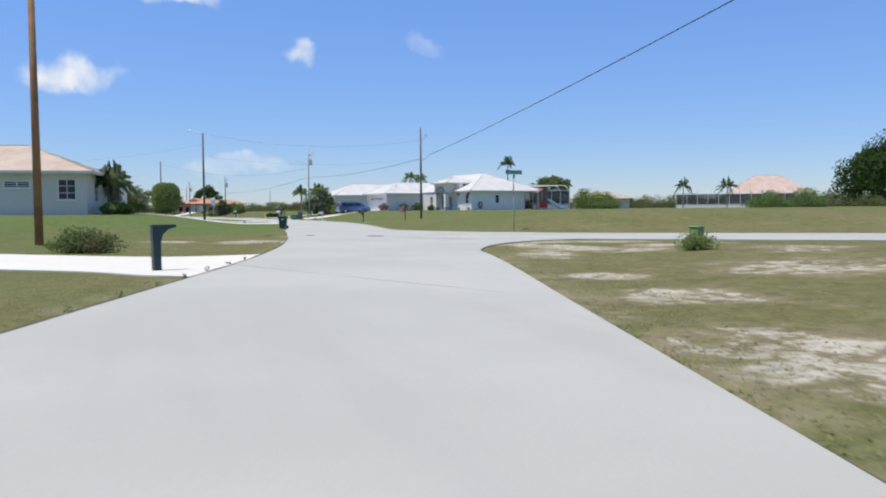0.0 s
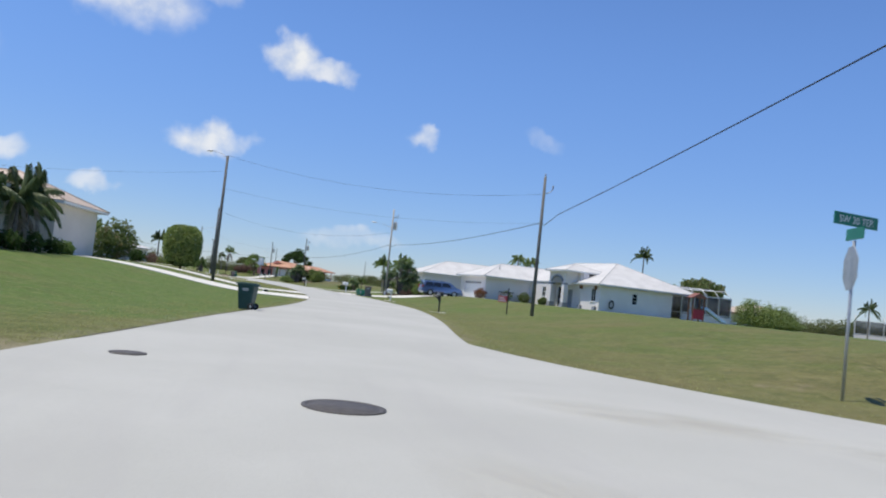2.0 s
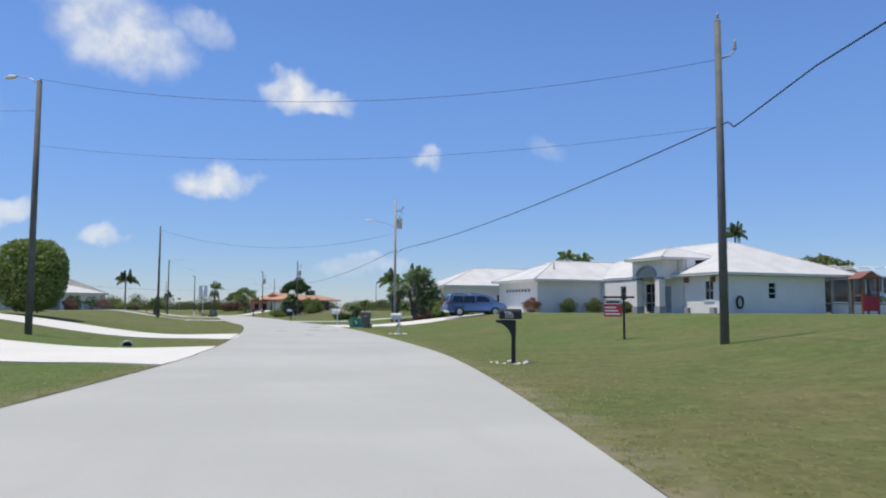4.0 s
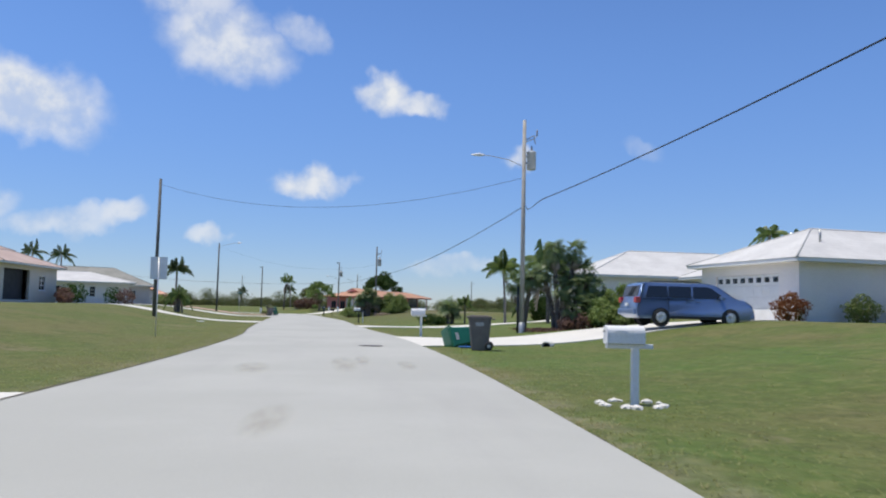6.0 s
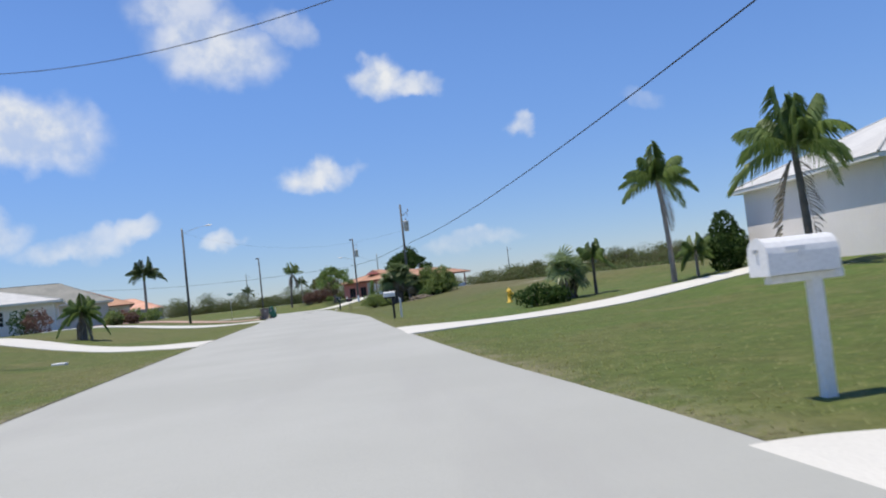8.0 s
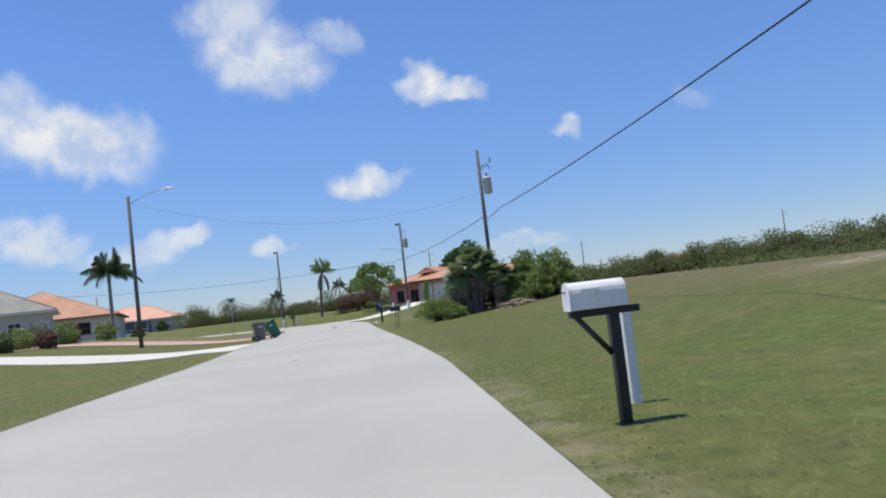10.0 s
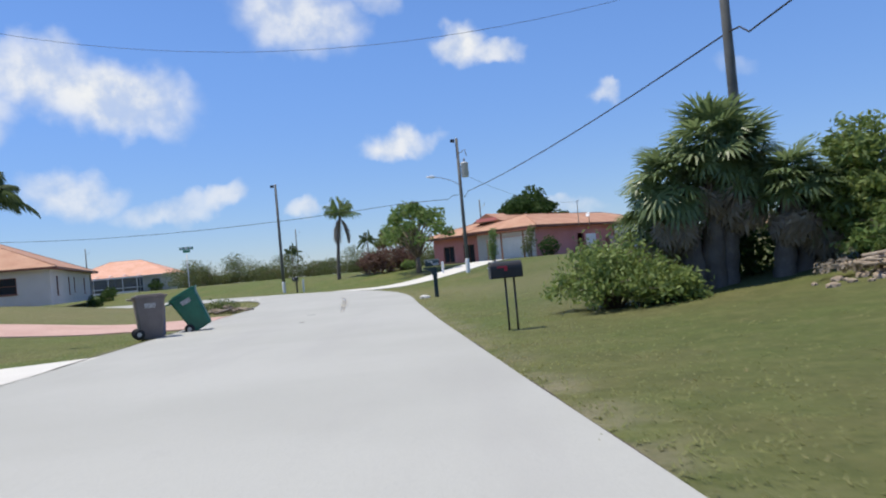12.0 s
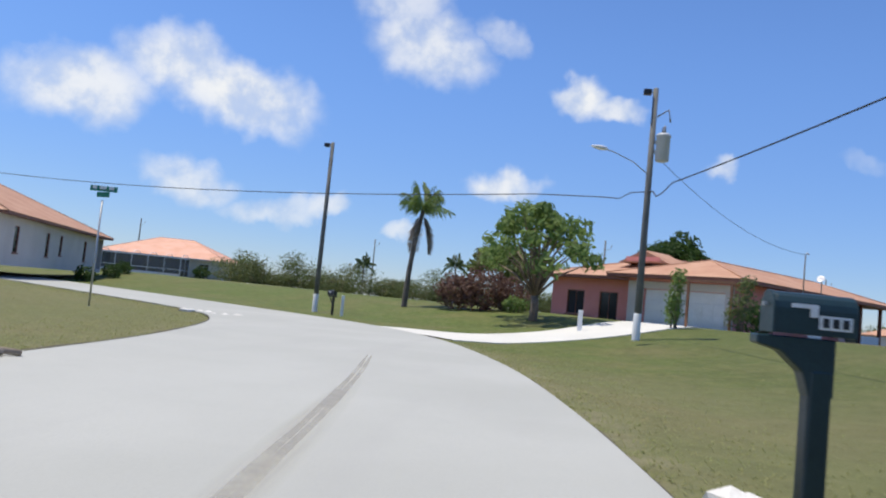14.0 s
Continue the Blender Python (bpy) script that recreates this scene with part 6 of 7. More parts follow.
def shrub(x, y, blobs, size, mat, label, name="shrub", category="shrub", hollow=0.45, group="", z=None, stems=4):
    """blobs are set about the shrub's foot."""
    z = gz(x, y) if z is None else z
    S = thing(name, (x, y, z), label, category, group=group)
    leaves("crown", blobs, size, mat, S, hollow)
    if stems:
        top = blobs[0]
        for k in range(stems):
            a = 2.399 * k + x
            bm = bmesh.new()
            tube(bm, [(0.1 * math.cos(a), 0.1 * math.sin(a), -0.15), (top[3] * 0.35 * math.cos(a), top[4] * 0.35 * math.sin(a), top[2] * 0.7), (top[3] * 0.6 * math.cos(a), top[4] * 0.6 * math.sin(a), top[2] + top[5] * 0.4)], [0.04, 0.028, 0.012], 6)
            part("stem", bm, BARK, S)
    return S


def sprawl(x, y, twigs, reach, high, size, mat, label, per=100, seed=0):
    """A loose bush of arching twigs with small leaves along them."""
    S = thing("shrub", (x, y, gz(x, y)), label, "shrub", group="bushes on the open lot")
    r = np.random.default_rng(seed)
    stems, blobs = bmesh.new(), []
    for k in range(twigs):
        a, u = 2.399 * k + r.normal(scale=0.3), math.sqrt((k + 0.5) / twigs)
        end = np.array([reach[0] * u * math.cos(a), reach[1] * u * math.sin(a), high * (1.05 - 0.75 * u * u) * (0.65 + 0.5 * r.random())])
        mid = np.array([end[0] * 0.5, end[1] * 0.5, end[2] * 0.75 + 0.1])
        if k % 2 == 0:
            tube(stems, [(0.05 * math.cos(a), 0.05 * math.sin(a), -0.1), tuple(mid), tuple(end)], [0.022, 0.014, 0.005], 5)
        for t in (0.45, 0.65, 0.82, 0.97):
            p = (1 - t) ** 2 * np.zeros(3) + 2 * t * (1 - t) * mid + t * t * end
            p = p + r.normal(scale=0.08, size=3)
            c = 0.13 + 0.14 * r.random()
            blobs.append((p[0], p[1], max(p[2], 0.12), c * 1.3, c * 1.3, c, int(per / 4)))
    part("twig_mass", stems, BARK, S)
    leaves("crown", blobs, size, mat, S, 0.1)
    return S


def tree(x, y, height, spread, size, mat, label, clumps=16, per=420, trunk_r=0.16, trunk_h=None, seed=0, squash=0.75, z=None, clump=0.3):
    """A broadleaf tree: tapered trunk, forked limbs and clumps of leaves on their ends."""
    z = gz(x, y) if z is None else z
    T = thing("tree", (x, y, z), label, "tree", group="trees in the gardens")
    r = np.random.default_rng(seed)
    th = trunk_h or height * 0.35
    bm = bmesh.new()
    tube(bm, [(0, 0, -0.3), (0.05, 0.02, th * 0.5), (0, 0.06, th)], [trunk_r * 1.25, trunk_r, trunk_r * 0.85], 10)
    part("trunk", bm, BARK, T)
    blobs = []
    for k in range(clumps):
        a, u = 2.399 * k, (k + 0.5) / clumps
        rad = spread * math.sqrt(u) * (0.75 + 0.4 * r.random())
        hh = th + (height - th) * (0.28 + 0.62 * (1 - u) ** 0.7 * (0.8 + 0.3 * r.random()))
        end = Vector((rad * math.cos(a), rad * math.sin(a), hh))
        mid = Vector((end.x * 0.45, end.y * 0.45, th + (hh - th) * 0.6))
        limb = bmesh.new()
        tube(limb, [(0, 0.06, th * 0.92), mid, end], [trunk_r * 0.45, trunk_r * 0.26, 0.015], 6)
        part("limb", limb, BARK, T)
        c = spread * (clump + 0.14 * r.random())
        blobs.append((end.x, end.y, end.z, c * 1.15, c * 1.15, c * squash, per))
    leaves("crown", blobs, size, mat, T, 0.3)
    return T


def thicket(name, path, height, depth, size, mat, label, step=2.2, per=150, base=None):
    """A long belt of scrub or woods, one leafy mass of uneven height."""
    line = glide(path, step)
    blobs = []
    for k, p in enumerate(line):
        swell = 0.85 + 0.28 * math.sin(k * 0.9 + p[0]) * math.sin(k * 0.37) + 0.12 * math.sin(k * 2.3)
        for row in range(3):
            h = height * swell * (0.62 + 0.42 * rng.random())
            x, y = p + rng.normal(scale=depth * 0.45, size=2)
            zz = gz(x, y) if base is None else base
            rr = step * (1.1 + 0.6 * rng.random())
            blobs.append((x, y, zz + h * 0.36, rr, rr, h * 0.66, per))
            if rng.random() < 0.4:
                blobs.append((x + rng.normal(), y + rng.normal(), zz + h * 0.85, rr * 0.5, rr * 0.5, h * 0.35, per // 3))
    v, f = leaf_cloud([(*b[:6], int(b[6] * 3.2)) for b in blobs], size * 0.56, 0.2)
    return tagged(raw(name, v.tolist(), f.tolist(), mat), label, "shrubs", kind="stuff")


LID_GREEN = plain("pedestal_green", (0.17, 0.27, 0.09), (0.22, 0.33, 0.12), 3.0, 0.5)
# garden of the beige house
topiary = thing("topiary", (13.2, 108.6, gz(13.2, 108.6)), "clipped round green topiary tree on the lawn", "topiary")
block = unit(1500)
block *= (0.86 + 0.06 * rng.random(1500) ** 0.5)[:, None] / (np.abs(block) ** 3.2).sum(1)[:, None] ** (1 / 3.2)
block[:, 2] = np.where(block[:, 2] < -0.3, block[:, 2] * 0.95, block[:, 2])
block[:, :2] *= (1 - 0.16 * np.clip(-block[:, 2], 0, 1) ** 1.5)[:, None]
leaves("crown", [(*(p * (1.62, 1.62, 1.85) + (0, 0, 2.05)), 0.25, 0.25, 0.25, 9) for p in block] + [(0, 0, 2.05, 1.3, 1.3, 1.5, 6000), (0, 0, 1.5, 1.2, 1.2, 1.0, 4000)], 0.1, LEAF_LIME, topiary, 0.6)
bm = bmesh.new()
tube(bm, [(0, 0, -0.2), (0.03, 0, 0.5), (0, 0, 1.6)], [0.12, 0.1, 0.07], 8)
part("trunk", bm, BARK, topiary)
feather_palm(8.3, 76.2, 2.6, 2.0, "dark bushy palm before a house entry", 16, 0.6, trunk=PALM_TRUNK_DARK, leaf=FROND_DARK, dead=3)
feather_palm(8.0, 79.3, 3.1, 2.1, "dark bushy palm before a house entry", 18, 0.6, trunk=PALM_TRUNK_DARK, leaf=FROND_DARK, dead=3)
feather_palm(7.9, 72.6, 2.7, 1.7, "slender palm beside a stucco wall", 13, 0.7, r=0.09, trunk=PALM_TRUNK_DARK, leaf=FROND_DARK)
for x, y, h in ((7.4, 81.0, 2.3), (7.2, 77.6, 2.9)):
    feather_palm(x, y, h, 1.8, "dark bushy palm before a house entry", 18, 0.7, trunk=PALM_TRUNK_DARK, dead=4, leaf=FROND_DARK)
for x, y, s in ((7.9, 69.6, 0.55), (8.3, 71.2, 0.65), (8.6, 74.5, 0.6), (9.0, 81.2, 0.6), (9.2, 83.0, 0.5), (8.7, 77.8, 0.7)):
    shrub(x, y, [(0, 0, s * 0.7, s, s, s * 0.75, 500)], 0.11, LEAF_DARK if s > 0.58 else LEAF, "low green shrub along a house wall", group="shrubs by the walls")
shrub(9.6, 97.0, [(0, 0, 1.4, 1.5, 1.4, 1.4, 1500), (-1.4, 0.8, 1.1, 1.2, 1.2, 1.1, 900)], 0.16, LEAF_SCRUB, "loose green shrub at the end of a house")
shrub(8.4, 116.0, [(0, 0, 0.6, 0.7, 0.7, 0.6, 700)], 0.12, LEAF_DARK, "small dark round shrub")
feather_palm(3.0, 122.0, 3.0, 1.9, "palm on a lawn beyond a driveway", 15, 0.6)
sprawl(8.5, 32.8, 70, (1.1, 0.8), 0.6, 0.045, LEAF_SCRUB, "low weedy bush on the verge", 90, 31)
for k, y in enumerate((15.4, 17.2, 18.9, 20.5, 22.0, 23.6, 25.4, 27.0)):
    x = 8.12 + 0.345 * (y - 14)
    shrub(x, y, [(0, 0, 0.05, 0.07, 0.07, 0.05 + 0.02 * (k % 3), 40)], 0.022, LEAF, "small weed in the joint at the road edge", "weed", "weed", 0.1, "weeds along the road", stems=0)
# left lawns further on
feather_palm(11.1, 169.4, 1.5, 1.5, "short stout palm with mulch at its foot", 22, 0.75, r=0.22, trunk=PALM_TRUNK_DARK, dead=5, leaflet=0.34)
feather_palm(-2.4, 226.0, 5.0, 3.5, "tall royal palm with a green crownshaft", 17, 0.62, r=0.2, top=True, leaflet=0.75, leaflets=64, leaf=FROND_DARK, lifts=(1.35, 0.3))
for x, y, h, l in ((-17.7, 208.0, 6.9, 2.6), (-14.0, 208.5, 6.7, 2.5), (-19.0, 196.0, 5.5, 2.3), (9.0, 300.0, 4.6, 2.2), (-5.0, 312.0, 4.2, 2.2)):
    feather_palm(x, y, h, l, "palm behind the houses", 15, 0.65, leaf=FROND_DARK)
for x, y, s, m in ((0.5, 171.8, 1.1, LEAF_DARK), (1.0, 169.4, 0.9, LEAF_MAUVE), (0.2, 174.4, 1.2, LEAF_DARK), (1.2, 187.0, 1.1, LEAF_MAUVE), (-0.6, 188.6, 1.2, LEAF_DARK), (3.4, 197.5, 0.7, LEAF_SCRUB), (1.8, 208.0, 0.9, LEAF), (0.5, 205.0, 0.8, LEAF_LIME), (3.0, 203.0, 0.7, LEAF_MAUVE), (-1.0, 210.0, 1.0, LEAF_SCRUB), (1.5, 215.0, 0.9, LEAF_LIME), (-2.4, 217.6, 1.0, LEAF_RED)):
    shrub(x, y, [(0, 0, s * 0.75, s, s, s * 0.8, 620)], 0.13, m, "garden shrub before a house", group="garden shrubs")
for x, y in ((-19.6, 277.5), (-17.5, 272.0), (-15.4, 264.8)):
    shrub(x, y, [(0, 0, 0.6, 0.9, 0.9, 0.6, 420)], 0.14, LEAF_DARK, "low shrub by a house wall", group="garden shrubs")
shrub(-27.5, 311.0, [(0, 0, 0.8, 1.3, 1.1, 0.9, 700)], 0.16, LEAF_DARK, "clipped dark shrub beside a screened porch")

# white house
for u, v, s, m in ((-0.2, 0.9, 0.8, LEAF_RED), (3.0, 0.2, 0.78, LEAF_SCRUB), (5.6, 0.2, 0.8, LEAF_SCRUB), (6.2, -3.3, 0.5, LEAF_LIME), (6.0, -4.0, 0.6, LEAF_SCRUB)):
    x, y = 47.4 + 0.988 * u - 0.156 * v, 127.5 + 0.156 * u + 0.988 * v
    shrub(x, y, [(0, 0, s * 0.75, s, s * 0.8, s * 0.8, 1500)], 0.075, m, "reddish shrub by a white wall" if m is LEAF_RED else "green shrub by a white wall", group="shrubs by the walls")
feather_palm(78.0, 146.0, 9.0, 2.7, "wind-ruffled palm rising behind a white roof", 18, 0.7, leaf=FROND_DARK, lifts=(1.5, 0.35), sway=0.15)
feather_palm(61.0, 156.0, 6.9, 2.5, "palm rising behind a white roof", 16, 1.1)
feather_palm(63.6, 157.0, 6.6, 2.4, "palm rising behind a white roof", 15, 1.1)
feather_palm(70.0, 149.0, 5.4, 2.3, "palm rising behind a white roof", 15, 0.6)
tree(85.0, 141.0, 6.5, 3.2, 0.3, LEAF_SCRUB, "olive green tree behind a screen cage", 12, 240, seed=3)
thicket("hedge", [(80.8, 121.6), (82.6, 120.3), (83.6, 119.4)], 3.4, 0.8, 0.22, LEAF_LIME, "tall leafy hedge beside a pool cage", 1.6, 330)
thicket("hedge", [(113, 116), (116, 112.5), (119.5, 109)], 2.6, 1.3, 0.3, LEAF, "leafy hedge beside a far house", 1.8, 220)
feather_palm(120.5, 146.5, 5.0, 2.6, "dark palm before a far screen cage", 16, 0.7, leaf=FROND_DARK)
feather_palm(125.0, 138.0, 4.6, 3.2, "dark palm before a far screen cage", 18, 0.7, leaf=FROND_DARK)
tree(102.0, 80.2, 7.6, 5.4, 0.22, LEAF_DARK, "large dark spreading tree on the lawn", 30, 1100, 0.3, 0.5, seed=5, squash=1.35)
tree(108.0, 76.7, 7.8, 4.8, 0.22, LEAF_DARK, "large dark spreading tree on the lawn", 24, 1000, 0.28, 0.5, seed=6, squash=1.35)
pedestal = thing("utility_pedestal", (25.0, 24.6, gz(25.0, 24.6)), "green utility pedestal box in weedy grass", "utility box", 20)
part("cabinet", boxes((-0.17, 0.17, -0.15, 0.15, -0.1, 0.6), bevel=0.03), LID_GREEN, pedestal)
part("cap", boxes((-0.19, 0.19, -0.17, 0.17, 0.602, 0.65), bevel=0.02), LID_GREEN, pedestal)
sprawl(24.7, 24.2, 30, (0.5, 0.4), 0.35, 0.04, LEAF_LIME, "bright weeds at the foot of a utility box", 70, 45)

# palms beside the van's driveway
fan_palm(38.6, 136.2, [(-0.1, 0.1, -0.37, 0.0, 4.15), (0.2, -0.1, 0.8, 0.1, 4.2), (-1.9, 0.5, -1.5, 0.3, 2.8), (0.5, 0.2, 1.35, 0.2, 3.2), (0.45, -0.2, 1.2, -0.2, 2.4), (-2.1, 0.6, -2.2, 0.5, 2.4),
                       (0.1, 0.3, 0.35, 0.5, 3.2), (-0.2, 0.3, -0.75, 0.6, 3.0), (0.6, 0.3, 2.0, 0.3, 2.3), (0.0, -0.2, 0.2, -0.4, 2.2), (0.6, -0.2, 1.5, -0.5, 1.4), (0.8, 0.1, 2.3, -0.1, 1.5), (0.2, -0.3, 0.7, -0.7, 1.2)],
         "clump of fan palms with shaggy leaning trunks", 0.46, 0.40, 26, PALM_TRUNK_DARK, dead=5, low=-0.9, r=0.13)
feather_palm(41.3, 150.5, 4.05, 3.1, "coconut palm with drooping plumes before a white wall", 17, 0.7, (-0.1, 0.1), 0.14, PALM_TRUNK_DARK, 2, 0.72, lifts=(1.5, 0.25), leaflets=60)
feather_palm(39.6, 158.4, 4.5, 2.2, "coconut palm with a pale trunk", 17, 0.65, (-0.2, 0.1), 0.12, PALM_TRUNK, 1, 0.55, lifts=(1.45, 0.0), leaflets=50)
feather_palm(41.3, 160.0, 1.2, 1.2, "small yellowish palm on the lawn", 13, 0.6, r=0.08, leaflet=0.3)
for x, y, r, h, k in ((40.5, 133.7, 0.9, 1.6, 41), (41.5, 134.3, 1.0, 1.9, 42), (40.4, 134.9, 0.8, 1.4, 43), (42.9, 134.6, 1.0, 1.5, 44)):
    sprawl(x, y, 60, (r, r), h, 0.1, LEAF_LIME if k != 43 else LEAF, "broad-leaved green shrub beside a driveway", 110, k)
hedge = thing("hedge_block", (43.0, 160.6, gz(43.0, 160.6)), "clipped dark hedge at a house corner", "hedge")
leaves("crown", [(0, 0, 1.2, 0.8, 0.8, 1.3, 2200), (0, 0, 0.8, 0.85, 0.85, 0.9, 1000)], 0.11, LEAF_DARK, hedge, 0.8)
for x, y, r in ((39.5, 134.9, 0.55), (40.1, 135.5, 0.6), (38.7, 135.2, 0.45)):
    shrub(x, y, [(0, 0, r * 0.7, r, r, r * 0.8, 420)], 0.08, LEAF_MAUVE, "low mauve shrub at the foot of fan palms", group="shrubs under the palms")
mulch = shrub(37.9, 135.4, [(0, 0, 0.05, 1.9, 1.5, 0.09, 900)], 0.09, LEAF_MAUVE, "reddish mulch bed under fan palms", "mulch_bed", "mulch", 0.1, stems=0)
fan_palm(34.9, 158.4, [(0, 0, 0, 0, 1.2), (0.4, 0.5, 0.5, 0.6, 0.9)], "young fan palms on the lawn", 0.5, 0.55, 18, dead=0, low=-0.3)
feather_palm(36.4, 159.2, 1.7, 1.0, "young dark palm on the lawn", 14, 0.6, r=0.08, trunk=PALM_TRUNK_DARK, leaflet=0.3)
shrub(33.3, 156.4, [(0, 0, 0.42, 0.9, 0.7, 0.42, 700), (0.8, 0.2, 0.36, 0.6, 0.6, 0.36, 400)], 0.1, LEAF_DARK, "low dark shrub beside a driveway")

# overgrown corner on the open lot
fan_palm(28.4, 200.9, [(0, 0, 0.1, -0.2, 2.8), (-0.25, 0.1, -0.65, 0.0, 2.15), (0.25, 0.1, 0.6, 0.0, 2.45)], "large cabbage palm clump with dense round heads over hanging dry leaves", 0.64, 0.54, 52, dead=22, low=-0.6, r=0.22)
shrub(28.9, 201.9, [(0, 0, 0.7, 0.9, 0.6, 0.75, 900), (-1.0, 0.2, 0.6, 0.7, 0.6, 0.65, 500), (0.9, 0.0, 0.6, 0.7, 0.6, 0.65, 500)], 0.1, LEAF_DARK, "dark undergrowth between cabbage palms", group="bushes on the open lot")
fan_palm(29.6, 200.4, [(0, 0, 0.25, -0.2, 1.8), (0.4, 0.2, 0.9, 0.2, 1.4)], "yellowish cabbage palm beside a larger one", 0.5, 0.52, 32, dead=18, low=-0.5, r=0.2)
fan_palm(27.6, 201.5, [(0, 0, -0.1, 0.1, 1.6)], "cabbage palm leaning against a larger one", 0.5, 0.55, 30, dead=12, low=-0.5, r=0.18)
sprawl(26.2, 200.4, 90, (1.3, 1.5), 1.35, 0.06, LEAF_LIME, "sprawling leafy bush under a cabbage palm", 76, 21)
sprawl(27.2, 199.9, 40, (0.6, 0.6), 0.6, 0.065, LEAF_LIME, "low leafy bush under a cabbage palm", 100, 22)
sprawl(31.4, 200.6, 100, (1.3, 1.3), 2.6, 0.075, LEAF_LIME, "tall loose bush on the open lot", 105, 23)
sprawl(31.9, 199.3, 60, (1.6, 1.3), 0.9, 0.075, LEAF, "low leafy bush on the open lot", 105, 25)
sprawl(32.6, 198.9, 110, (1.6, 1.6), 2.2, 0.075, LEAF_LIME, "tall loose bush on the open lot", 105, 24)
thicket("scrub_belt", [(46, 240), (56, 231), (68, 220), (84, 205), (110, 180)], 2.7, 2.0, 0.2, LEAF_OLIVE, "belt of scrub at the back of the open lot", 1.8, 420)
thicket("scrub_belt", [(44, 200), (60, 190), (90, 178)], 0.5, 2.0, 0.2, LEAF_SCRUB, "low weeds on the open lot", 2.5, 40)
feather_palm(99.0, 370.5, 4.0, 2.9, "dark palm before a far house", 17, 0.7, z=0.7, leaf=FROND_DARK)
feather_palm(105.5, 370.0, 5.2, 3.2, "dark palm before a far house", 17, 0.7, z=0.7, leaf=FROND_DARK)
# around the salmon house
tree(19.6, 245.0, 5.5, 2.7, 0.2, LEAF, "open-crowned leafy tree before a salmon house", 24, 85, 0.19, 1.2, seed=9, squash=0.8, clump=0.17)
shrub(16.9, 250.0, [(0, 0, 1.1, 1.5, 1.2, 1.1, 1500), (-1.6, 0.4, 0.9, 1.2, 1.0, 0.9, 1000), (1.4, 0.5, 0.9, 1.0, 1.0, 0.9, 800)], 0.13, LEAF_MAUVE, "brownish purple shrub mass beside a lawn", stems=6)
feather_palm(12.3, 251.7, 5.5, 2.3, "wind-ruffled coconut palm with brown fronds", 14, 0.5, (0.5, 0.2), 0.16, PALM_TRUNK_DARK, 8, 0.7, sway=0.3, lifts=(1.5, 0.5), leaflets=22)
shrub(25.3, 241.0, [(0, 0, 1.2, 0.36, 0.34, 0.95, 420), (0.12, 0.05, 2.05, 0.42, 0.4, 0.38, 170), (-0.1, 0, 0.6, 0.4, 0.36, 0.5, 160)], 0.09, LEAF, "slim leafy young tree before a garage", "young_tree", "tree", 0.2)
shrub(28.0, 241.5, [(0, 0, 1.1, 0.5, 0.45, 0.9, 380), (0.2, 0.05, 1.9, 0.4, 0.4, 0.4, 150), (-0.3, 0, 0.6, 0.4, 0.4, 0.45, 150)], 0.09, LEAF_OLIVE, "loose olive young tree before a garage", "young_tree", "tree", 0.2)
shrub(29.9, 246.0, [(0, 0, 0.7, 0.8, 0.7, 0.8, 700)], 0.12, LEAF_DARK, "dark shrub by a salmon wall")
shrub(18.6, 249.0, [(0, 0, 0.4, 0.7, 0.6, 0.4, 400)], 0.1, LEAF, "low shrub under a window")
tree(32.0, 288.0, 8.4, 3.6, 0.3, LEAF_DARK, "dark tree rising behind an orange roof", 14, 320, seed=13)
tree(17.0, 262.0, 4.2, 2.2, 0.2, LEAF_SCRUB, "leafy tree behind a lawn", 12, 260, seed=14)
thicket("woods", [(-21, 307), (-10, 310), (6, 314), (24, 318), (44, 326)], 3.7, 2.2, 0.25, LEAF_OLIVE, "belt of green scrub behind the last lots", 2.4, 380)
thicket("woods", [(60, 402), (100, 408), (150, 380), (190, 310), (205, 220), (200, 150), (190, 90)], 5.0, 4.0, 0.5, LEAF_OLIVE, "distant belt of trees", 3.4, 150)
thicket("woods", [(-70, 352), (-110, 310), (-120, 250), (-90, 180), (-70, 120), (-70, 60), (-90, 0)], 5.5, 4.0, 0.55, LEAF_OLIVE, "distant belt of trees", 3.6, 140)
thicket("woods", [(190, 90), (170, 30), (150, -30), (110, -90)], 5.0, 4.0, 0.55, LEAF_SCRUB, "distant belt of trees", 4.0, 110)

# ---- small things on the ground ----


def stones(name, x, y, count, spread, size, label, category="stones", mat=ROCK_WHITE, ring=False):
    S = thing(name, (x, y, gz(x, y)), label, category)
    for k in range(count):
        a = 2.399 * k + rng.random()
        r = spread * (0.85 + 0.3 * rng.random() if ring else math.sqrt((k + 0.4) / count))
        px, py = r * math.cos(a), r * math.sin(a) * (1.0 if ring else 0.6)
        bm = bmesh.new()
        bmesh.ops.create_icosphere(bm, subdivisions=1, radius=size * (0.6 + 0.8 * rng.random()))
        for v in bm.verts:
            v.co = Vector((v.co.x * (0.8 + 0.4 * rng.random()), v.co.y * (0.8 + 0.4 * rng.random()), v.co.z * 0.55))
        part("stone", bm, mat, S).matrix_basis = pose(px, py, gz(x + px, y + py) - gz(x, y) + size * 0.15, 0, 0, 90 * rng.random())
    return S


